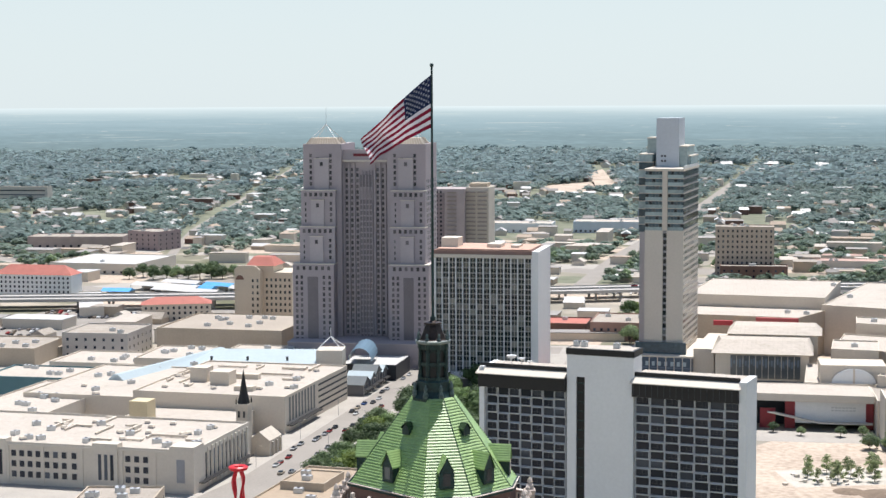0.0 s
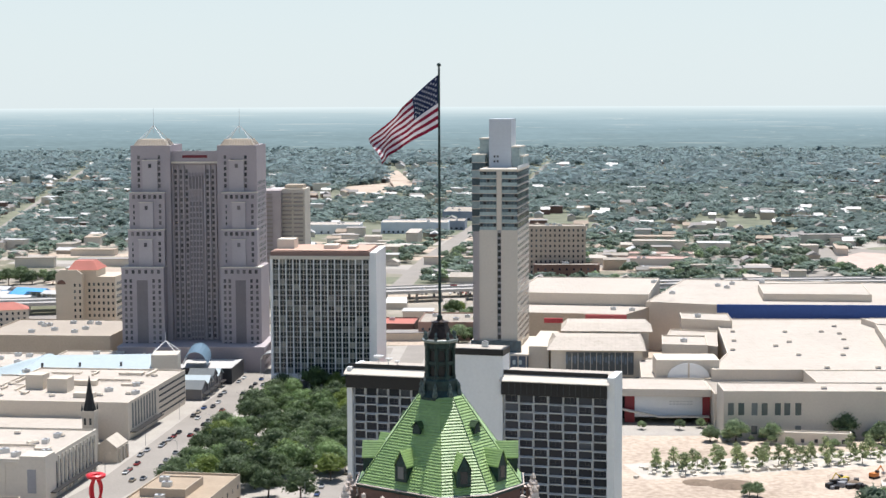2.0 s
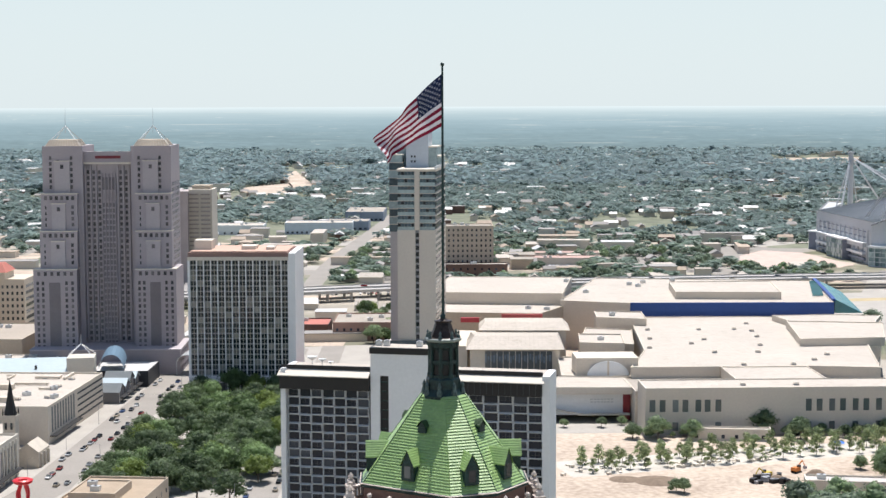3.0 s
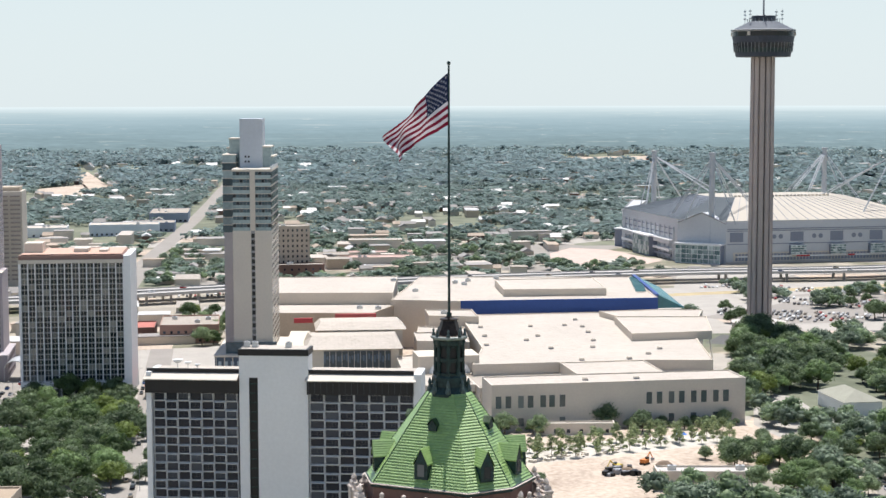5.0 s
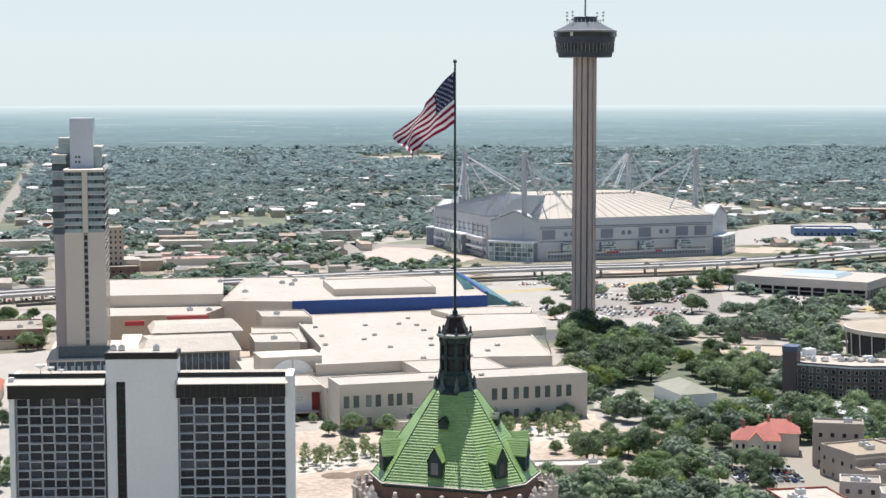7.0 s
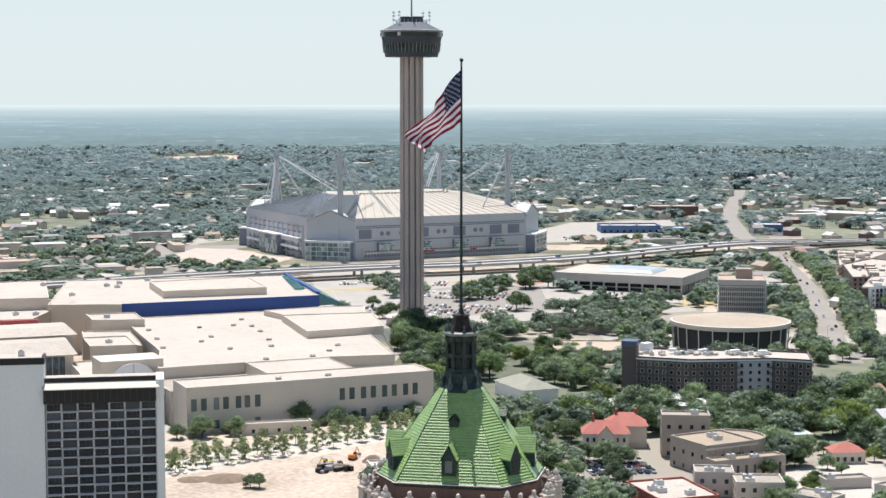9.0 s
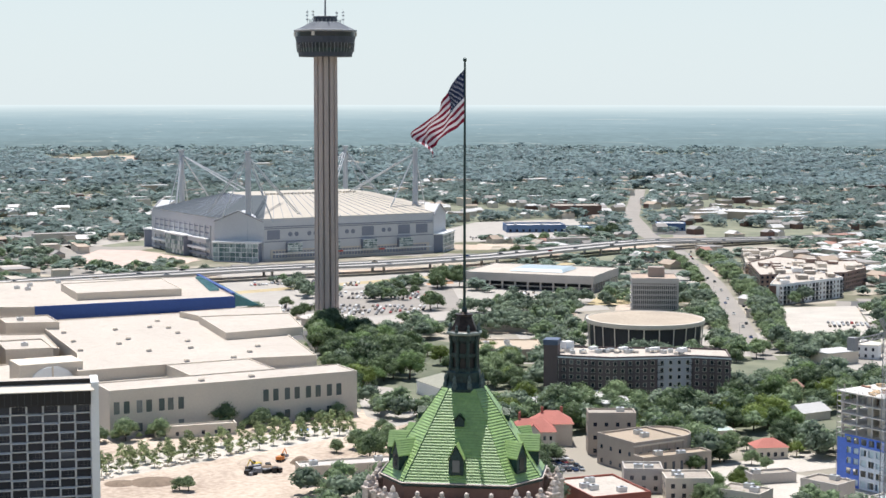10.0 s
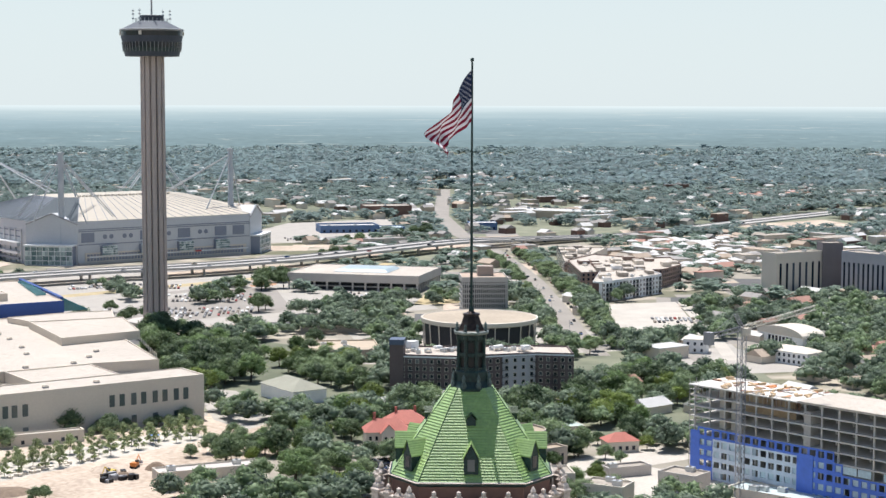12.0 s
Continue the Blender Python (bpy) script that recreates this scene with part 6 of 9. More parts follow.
def gabled_shop(x, y, yaw, w, d, z, rise, wall, roof, label):
    """A narrow shop whose gable faces the street along its own x axis, with a dark front and an awning."""
    B = thing("market_shop", yawed(x, y, yaw), label, "shop", "street shops")
    body = MB().frustum([[(0, 0, 0), (0, d, 0), (0, d, z), (0, d / 2, z + rise), (0, 0, z)], [(w, 0, 0), (w, d, 0), (w, d, z), (w, d / 2, z + rise), (w, 0, z)]])
    part("wall", body, wall, B)
    for v0, v1 in ((-0.6, d / 2), (d + 0.6, d / 2)):
        e = 0.12 * rise
        part("roof", MB().frustum([[(-0.4, v0, z - e), (w + 0.5, v0, z - e), (w + 0.5, v1, z + rise + 0.1), (-0.4, v1, z + rise + 0.1)], [(-0.4, v0, z - e + 0.25), (w + 0.5, v0, z - e + 0.25), (w + 0.5, v1, z + rise + 0.35), (-0.4, v1, z + rise + 0.35)]]), roof, B)
    for k in range(max(2, int(d / 3.2))):
        n = max(2, int(d / 3.2))
        part("shop_window", MB().box(w, 0.5 + k * (d - 1) / n, 0.4, w + 0.08, 0.5 + (k + 0.8) * (d - 1) / n, 3.0), M["roomglass"], B)
        part("pilaster", MB().box(w, 0.1 + k * (d - 1) / n, 0, w + 0.3, 0.45 + k * (d - 1) / n, z), M["concrete"], B)
    part("awning", MB().frustum([[(w, 0.4, 3.1), (w + 2.2, 0.4, 2.7), (w + 2.2, d - 0.4, 2.7), (w, d - 0.4, 3.1)], [(w, 0.4, 3.3), (w + 2.2, 0.4, 2.9), (w + 2.2, d - 0.4, 2.9), (w, d - 0.4, 3.3)]]), M["black"], B, "dark street awning")
    return B


SHOP_WALL = mat("dark_shopfront", (0.13, 0.13, 0.135), 0.7)
SHOP_ROOF = mat("grey_slate_roof", (0.15, 0.165, 0.17), 0.8)
for x, y, d, z, rise, pale in ((-47, 602, 11, 7, 3.0, 0), (-44, 614, 9, 8, 2.6, 1), (-42, 624, 10, 9, 3.2, 0), (-39, 635, 9, 8, 2.4, 1)):
    gabled_shop(x + 2, y, 14, 12, d, z - 1.5, rise, SHOP_WALL, SHOP_ROOF if not pale else M["blueroof"], "narrow street shop with a grey gable roof and awning" if not pale else "narrow street shop with a pale metal gable roof")

flat_building("white_roof_store", "white-roofed low store with a teal side wall", "store", -215, 600, 12, 44, 34, 11, M["tealglass"] if False else mat("teal_wall", (0.10, 0.20, 0.22), 0.7), WR, units=5)
flat_building("white_roof_store", "broad low store with a bright white roof", "store", -196, 655, 12, 52, 40, 9, CR, WR, units=8)
flat_building("white_roof_store", "narrow low store with a bright white roof", "store", -205, 500, 15, 40, 90, 11, CR, WR, units=8)
flat_building("grey_block", "square grey concrete office block", "office", -205, 726, 10, 38, 40, 14, M["concrete"], GR, 3, 7, side_cols=6, units=2)
flat_building("tan_store", "low tan store with a wavy parapet", "store", -262, 700, 8, 50, 46, 10, TN, GR, units=5)
flat_building("white_roof_store", "low white-roofed store behind the mall", "store", -150, 640, 10, 30, 44, 13, CR, WR, units=6)


def cream_hotel():
    B = thing("cream_hotel", yawed(-119.0, 808.0, 12.0), "cream rendered hotel with a pink-red pitched roof", "hotel")
    y_ = mat("cream_render", (0.58, 0.51, 0.41), 0.85, 0.07, 0.1, 1.0)
    part("front_block", MB().box(0, 0, 0, 16, 20, 40), y_, B, "cream front block")
    part("gable", MB().frustum([[(0, -0.4, 40), (16, -0.4, 40), (13, -0.4, 42.5), (3, -0.4, 42.5)], [(0, 1, 40), (16, 1, 40), (13, 1, 42.5), (3, 1, 42.5)]]), y_, B)
    part("rear_block", MB().box(16, 6, 0, 34, 34, 38), y_, B, "cream rear block")
    part("roof", MB().frustum([[(6, 4, 42), (24, 4, 42), (24, 26, 42), (6, 26, 42)], [(9, 10, 47), (20, 10, 47), (20, 18, 47), (9, 18, 47)]]), M["redtile"], B, "pink-red hipped roof")
    part("roof_base", MB().box(7, 5, 38, 23, 25, 42), y_, B)
    windows_on(B, 17, 34, 6, 9, 6, 3, 3.7, 1.2, 1.8)
    windows_on(B, 10, 16, 0, 9, 2, 3, 3.7, 1.1, 1.8)
    arch = MB()
    arch.frustum([[(3.5 + 2.6 * math.cos(math.pi * k / 8), y2, 34 + 2.6 * math.sin(math.pi * k / 8)) for k in range(9)] for y2 in (-0.25, 0.1)])
    part("arched_sign", arch, M["brick"], B, "dark arched sign")
    for j in range(9):
        part("side_window", MB().box(34.0, 9, 3 + 3.7 * j, 34.06, 30, 4.8 + 3.7 * j), M["glass"], B)


cream_hotel()


def balcony_flats():
    B = thing("apartment_tower", yawed(-14.0, 1120.0, 12.0), "tan apartment tower with rows of dark balconies", "apartments")
    part("wall", MB().box(0, 0, 0, 40, 30, 71), mat("mauve_brown_brick", (0.40, 0.345, 0.335), 0.85), B, "mauve-brown wall")
    part("wing", MB().box(40, 6, 0, 58, 34, 72), mat("pale_tan_render", (0.57, 0.51, 0.43), 0.85), B, "pale tan wing")
    part("dark_bay", MB().box(12, -0.4, 4, 24, 0.2, 68), mat("mauve_grey_brick", (0.22, 0.18, 0.185), 0.85), B, "dark brick bay")
    rail = MB().box(-3.6, -1.6, 0, 3.6, 0, 1.1).mesh("balcony")
    rail.materials.append(mat("taupe_balcony_panel", (0.30, 0.26, 0.235), 0.85))
    for j in range(20):
        for x in (30, 44, 53):
            part("balcony", rail, None, B, at=pose(x, 0 if x < 40 else 6, 5 + j * 3.3))
    windows_on(B, 1, 12, 0, 20, 3, 5, 3.3, 1.6, 1.7)
    windows_on(B, 13, 23, -0.4, 20, 3, 5, 3.3, 1.6, 1.7, glass=M["glass"])
    part("penthouse", MB().box(42, 10, 72, 56, 26, 75), M["tanwall"], B)


balcony_flats()
flat_building("old_hotel", "old beige brick hotel with regular windows and a cornice", "hotel", 225, 1135, 10, 46, 24, 39, mat("old_beige_brick", (0.50, 0.41, 0.32), 0.85), GR, 9, 12, (1.3, 1.9), side_cols=5, units=3)
flat_building("brick_warehouse", "low dark brick warehouse beside an old hotel", "warehouse", 225, 1112, 10, 52, 16, 10, BR_, GR, 2, 9, units=2)
flat_building("white_warehouse", "long white and blue metal warehouse", "warehouse", 147.5, 1560, 10, 71, 40, 12, mat("pale_blue_metal_wall", (0.58, 0.63, 0.68), 0.6), WR, 1, 14, (2.0, 2.0), units=2)
flat_building("white_warehouse", "white low warehouse with white roof", "warehouse", 60, 1570, 10, 66, 40, 10, W_, WR, 1, 9, (2.0, 2.0), units=2)
flat_building("red_tile_store", "pitched brown-red roofed low store", "store", 62, 800, 12, 30, 30, 8, M["brick"], M["redtile"], units=1)
flat_building("brick_station", "low pinkish brick station with clerestory roof", "station", 92, 780, 12, 34, 44, 11, mat("pinkish_brick", (0.40, 0.25, 0.20), 0.85), GR, 2, 8, units=3)


# round courthouse theatre with a colonnade
def round_hall():
    C = thing("round_theatre", pose(541, 529, 0), "round concrete hall with roof disc and dark glazed bays", "theatre")
    part("drum", MB().lathe([(31.2, 0), (31.2, 13.8)], 48), M["slate"], C, "dark glazed drum")
    part("roof_disc", MB().lathe([(29, 13.6), (33.2, 14.2), (33.6, 14.6), (33.6, 16.6), (32.8, 16.8), (32.4, 16.2)], 64), OW, C, "pale overhanging roof ring")
    part("roof", MB().lathe([(32.5, 16.3), (0.1, 16.7)], 64, cap=False), mat("tan_gravel", (0.40, 0.335, 0.26), 0.95, 0.2, 0.05, 0.6), C, "tan gravel roof")
    for k in range(24):
        a = 2 * math.pi * k / 24
        part("column", MB().tube((31.6 * math.cos(a), 31.6 * math.sin(a), 0), (32.6 * math.cos(a), 32.6 * math.sin(a), 14.2), 0.35, 0.35, 6), OW, C)


round_hall()
M["tanroof0"] = mat("pinkish_tan_gravel", (0.44, 0.34, 0.27), 0.95, 0.15, 0.08, 0.8)


def office_cube():
    B = thing("concrete_office", yawed(600.0, 602.4, 41.0), "square concrete office tower with a deep grid of windows", "office")
    W, D, Z = 29.0, 31.0, 29
    part("body", MB().box(1, 1, 0, W - 1, D - 1, Z - 3), M["glass"], B, "dark glazing")
    volume(B, "top_band", rect(W, D), Z - 3.2, Z, M["concrete"], GR, "concrete top band")
    for k in range(23):
        x = 0.3 + (W - 0.6) * k / 22
        part("fin", MB().box(x - 0.28, -0.1, 0, x + 0.28, 1.0, Z - 3.2), M["concrete"], B)
        part("fin", MB().box(W - 1.0, x - 0.28, 0, W + 0.1, x + 0.28, Z - 3.2), M["concrete"], B)
    for j in range(8):
        part("floor_band", MB().box(0.2, 0.2, 2.6 + j * 3.1, W - 0.2, D - 0.2, 3.4 + j * 3.1), M["concrete"], B)
    part("penthouse", MB().box(11, 13, Z - 0.6, 21, 23, Z + 5.5), mat("brownish_concrete", (0.34, 0.28, 0.24), 0.85), B, "brownish rooftop plant house")
    part("roof_sheet", MB().box(0.8, 0.8, Z - 0.68, W - 0.8, D - 0.8, Z - 0.6), M["tanroof0"], B, "pinkish tan gravel roof")


office_cube()


def arena_hall():
    B = thing("museum_hall", yawed(640.0, 825.0, 58.0), "long low concrete museum hall on columns with a raised skylight roof", "museum")
    L, D = 100.0, 118.0
    volume(B, "roof_slab", rect(L, 70, 0, 0), 6.2, 12.2, M["concrete"], M["whiteroof"], "broad concrete upper storey", 0.5)
    # near-black wall stands in for shade behind the columns
    part("ground_wall", MB().box(5, 5, 0, L - 5, 64, 6.2), M["slate"], B, "recessed ground floor painted near black as shade")
    part("mid_floor", MB().box(1.2, 1.8, 2.7, L - 1.6, 5.2, 3.3), M["concrete"], B, "gallery floor edge")
    part("skylight", MB().frustum([[(30, 18, 12), (72, 18, 12), (72, 54, 12), (30, 54, 12)], [(33, 22, 14), (69, 22, 14), (69, 50, 14), (33, 50, 14)]]), mat("pale_glazed_roof", (0.38, 0.45, 0.47), 0.3), B, "pale blue raised skylight")
    for k in range(11):
        part("column", MB().box(k * 9.8 + 0.4, 0.3, 0, k * 9.8 + 1.6, 1.5, 6.2), M["concrete"], B)
        part("column", MB().box(L - 1.5, k * 6.7 + 0.4, 0, L - 0.3, k * 6.7 + 1.6, 6.2), M["concrete"], B)


arena_hall()


def brick_flats():
    B = thing("brick_apartments", pose(0, 0, 0), "long dark brick apartment block with a pale bay", "apartments")
    p = [(383, 431), (401, 406), (436, 388), (446, 374), (462, 392), (452, 405), (420, 432), (402, 450)]
    B.matrix_basis = pose(383, 431, 0)
    q = [(x - 383, y - 431) for x, y in p]
    db = mat("dark_brown_brick", (0.135, 0.105, 0.10), 0.85, 0.15, 0.2, 2.0)
    volume(B, "wall", q, 0, 22.6, db, WR, "dark brick wall", 0.8)
    win = window_unit("window", 1.7, 2.0, 0.14, 0.08, OW, M["glass"])
    dk_rail = M["slate"]
    blc = MB().box(-1.5, -1.0, -0.15, 1.5, 0, 0.05)
    for b_ in range(9):
        blc.box(-1.48 + b_ * 0.365, -1.0, 0.05, -1.44 + b_ * 0.365, -0.96, 1.0)
    blc.box(-1.5, -1.02, 0.95, 1.5, -0.94, 1.05)
    blc_me = blc.mesh("balcony")
    blc_me.materials.append(dk_rail)
    for (a, b) in ((0, 1), (1, 2), (2, 3), (3, 4)):
        A_, B_ = Vector(q[a]), Vector(q[b])
        t = (B_ - A_)
        n = max(2, int(t.length / 3.3))
        ang = math.degrees(math.atan2(t.y, t.x))
        o = Vector((t.y, -t.x)).normalized()
        for i in range(n):
            for j in range(6):
                c = A_ + t * (i + 0.5) / n + o * 0.06
                part("window", win, None, B, at=pose(c.x, c.y, 1.4 + j * 3.4, 0, 0, ang))
                if i % 4 == 2:
                    part("balcony", blc_me, None, B, at=pose(c.x, c.y, 1.3 + j * 3.4, 0, 0, ang))
        cp = MB()
        a3, b3 = A_ + o * 0.2, B_ + o * 0.2
        cp.prism([tuple(A_), tuple(a3), tuple(b3), tuple(B_)], 21.2, 21.9)
        part("cornice", cp, W_, B, "white cornice")
    A_, B_ = Vector(q[1]), Vector(q[2])
    t, o = (B_ - A_), Vector(((B_ - A_).y, -(B_ - A_).x)).normalized()
    bay = MB().prism([tuple(A_ + t * 0.56 + o * 0.04), tuple(A_ + t * 0.56 + o * 0.5), tuple(A_ + t * 0.97 + o * 0.5), tuple(A_ + t * 0.97 + o * 0.04)], 0, 21)
    pb_ = part("pale_bay", bay, mat("pale_grey_render", (0.42, 0.42, 0.43), 0.8), B, "pale grey rendered bay")
    for i in range(4):
        for j in range(6):
            c = A_ + t * (0.61 + 0.105 * i) + o * 0.56
            part("window", win, None, pb_, at=pose(c.x, c.y, 1.4 + j * 3.4, 0, 0, math.degrees(math.atan2(t.y, t.x))))
    part("corner_turret", MB().box(-1, -1, 0, 5.5, 7, 27), db, B, "blue-capped corner turret", at=pose(0, 0, 0, 0, 0, -50))
    part("turret_cap", MB().box(-1.2, -1.2, 27, 5.7, 7.2, 29.5), mat("slate_blue_cap", (0.10, 0.13, 0.19), 0.6), B, at=pose(0, 0, 0, 0, 0, -50))
    for x, y, w, d, z in ((15, 3, 5, 4, 26.5), (10, 8, 6, 2.5, 24.4), (24, -5, 4, 2.5, 24.2), (34, -14, 5, 2, 24.2), (44, -24, 6, 2, 24.3), (52, -36, 4, 3, 24.8)):
        part("roof_house", MB().box(x, y, 23, x + w, y + d, z), W_, B, "white rooftop housing")
    rg = random.Random(19)
    for k in range(34):
        f = rg.random()
        p0 = Vector((4, 2)).lerp(Vector((56, -40)), f) + Vector((rg.uniform(-1, 9), rg.uniform(2, 11)))
        if inside_poly(p0.x, p0.y, q):
            put_unit(k % 2, 383 + p0.x, 431 + p0.y, 21.8, rg.uniform(0, 90))


brick_flats()

M["museum"] = mat("museum_stone", (0.40, 0.345, 0.29), 0.85)
M["tanroof"] = mat("brown_tan_roof", (0.36, 0.29, 0.215), 0.9, 0.12, 0.08, 0.8)
PM = flat_building("pale_museum", "grey stone museum hall with a tan roof and rounded end", "museum", 312, 297, 5, 24, 23, 12, M["museum"], M["tanroof"], 2, 5, side_cols=4, units=2)
volume(PM, "round_end", [(24 + 9.5 * math.sin(math.pi * k / 12), 11.5 - 11.3 * math.cos(math.pi * k / 12)) for k in range(13)], 0, 12, M["museum"], M["tanroof"], "rounded stone end", 0.7)
part("cornice", MB().box(-0.35, -0.35, 10.2, 24, 0, 10.8), OW, PM, "pale stone cornice")
for k in range(7):
    part("pilaster", MB().box(0.2 + k * 3.9, -0.3, 0, 0.8 + k * 3.9, 0, 10.2), M["museum"], PM)
flat_building("stone_block", "square grey stone block with a flat roof", "office", 321, 333, 37.5, 19, 10, 17, M["museum"], GR, 3, 4, side_cols=2, units=1)
flat_building("stone_block", "long low stone wing with narrow windows", "office", 309, 289, 11, 30.6, 7, 8, M["museum"], M["tanroof"], 1, 8, (1.2, 4.5), side_cols=2, units=2)
flat_building("curved_shed", "low concrete pavilion among trees", "pavilion", 500, 640, 45, 46, 16, 6, M["concrete"], GR, units=1)
flat_building("site_shed", "long low white-roofed shed in a park", "shed", 208, 367, 20, 40, 10, 4.2, OW, M["concrete"], units=2)
flat_building("park_shed", "long flat white shelter before a big hall", "shelter", 198, 463, 18, 34, 6, 5.0, OW, WR, 1, 6, units=0)
flat_building("brick_shop", "red brick shop with a white flat roof", "shop", 253, 255, 16, 22, 29, 8, mat("red_brick", (0.33, 0.11, 0.08), 0.85), WR, 2, 5, units=4)
flat_building("stone_shop", "grey stone block with parapets", "shop", 288, 277, 39, 14, 12, 9, M["concrete"], GR, 2, 3, side_cols=3, units=2)
flat_building("stone_shop", "pale square low shop with parapets", "shop", 292, 260, 36.5, 17, 14, 8, OW, GR, 2, 4, side_cols=3, units=2)
flat_building("stone_shop", "cream low shop with a flat grey roof", "shop", 295.6, 239, 72, 16, 11, 8, OW, GR, 1, 4, side_cols=2, units=2)
flat_building("site_block", "square grey concrete block beside a building site", "shop", 334, 235, 84, 15.5, 11, 7, M["concrete"], GR, 1, 2, units=1)
flat_building("site_roof", "low shed with a pale teal roof beside a building site", "shed", 344, 212, 85, 40, 13, 3.4, OW, mat("pale_teal_sheet", (0.46, 0.53, 0.53), 0.6), units=3)
flat_building("low_shop", "grey flat-roofed low shop", "shop", 248, 228, 42, 30, 20, 7, M["concrete"], GR, 1, 6, side_cols=3, units=3)
flat_building("canopy", "long flat grey canopy on a yard", "canopy", 334, 258, 22, 18, 7, 4, M["concrete"], GR, units=1)
flat_building("pale_roofed_pavilion", "low pavilion with a pale teal metal roof", "pavilion", 373, 325, 24, 18, 12, 4.2, OW, mat("pale_teal_roof", (0.42, 0.50, 0.46), 0.6), units=0, lip=0.1)


def hip_house(name, label, x, y, yaw, w, d, z, rise, wall, roof, rows=0, cols=0, cat="house", group=""):
    """Plain walls under a hipped roof with eaves."""
    B = thing(name, yawed(x, y, yaw), label, cat, group)
    part("wall", MB().box(0, 0, 0, w, d, z), wall, B)
    e, h = 0.6, min(w, d) / 2
    lo = [(-e, -e, z), (w + e, -e, z), (w + e, d + e, z), (-e, d + e, z)]
    up = [(h, d / 2 - 0.05, z + rise), (w - h, d / 2 - 0.05, z + rise), (w - h, d / 2 + 0.05, z + rise), (h, d / 2 + 0.05, z + rise)] if w >= d else [(w / 2 - 0.05, h, z + rise), (w / 2 + 0.05, h, z + rise), (w / 2 + 0.05, d - h, z + rise), (w / 2 - 0.05, d - h, z + rise)]
    part("roof", MB().frustum([lo, up]), roof, B)
    if rows:
        windows_on(B, 0.8, w - 0.8, 0, rows, cols, 1.0, (z - 0.8) / rows, 1.3, min(1.7, (z - 0.8) / rows * 0.6), glass=M["roomglass"])
    return B


hip_house("white_hall", "white windowless hall with a shallow grey roof", 343, 455, 10, 18, 31, 6.5, 4.2, W_, mat("grey_sheet_roof", (0.33, 0.325, 0.265), 0.85, spec=0.1), cat="hall")
flat_building("tan_hall", "flat-roofed tan hall among trees", "hall", 428, 544, 36, 38, 38, 7, TN, mat("tan_gravel_sheet", (0.45, 0.37, 0.28), 0.95), 1, 8, units=3)
hip_house("red_roofed_shop", "narrow street shop with a steep red roof", 56, 604, 15, 10, 36, 6, 4.0, OW, M["redtile"], 1, 3, "shop")
hip_house("red_roofed_villa", "small villa with a red tiled hip roof", 368, 287, 30, 13, 9, 4.6, 3.0, OW, M["redtile"], 1, 4)
hip_house("red_roofed_villa", "long low house with a red tiled roof", 450, 357, 17, 20, 10, 4.0, 3.0, OW, M["redtile"], 1, 5)
hip_house("red_roofed_villa", "red roofed house among dark trees", 476, 380, 30, 16, 10, 4.5, 3.2, OW, M["redtile"], 1, 4)
hip_house("white_villa", "white two-storey house with a pale hip roof", 611, 381, 92, 27, 14, 7, 2.5, W_, OW, 2, 8)
hip_house("white_villa", "small white house with small windows", 602, 430, 60, 13, 11, 8, 1.5, W_, OW, 2, 3)


def arched_villa():
    B = thing("arched_hall", yawed(669, 427, 104), "white hall with an arched front and pale vaulted roof", "hall")
    part("wall", MB().box(0, 0, 0, 38, 16, 6.5), W_, B, "white wall")
    v = MB()
    v.frustum([[(19 + 19.5 * math.cos(math.pi * k / 12), y, 6.5 + 5.0 * math.sin(math.pi * k / 12)) for k in range(13)] for y in (-0.6, 16.6)])
    part("vaulted_roof", v, OW, B, "pale vaulted roof")
    for k in range(7):
        part("arch_window", MB().box(9 + k * 3, -0.08, 0.6, 11 + k * 3, 0, 5.6), M["roomglass"], B)


arched_villa()


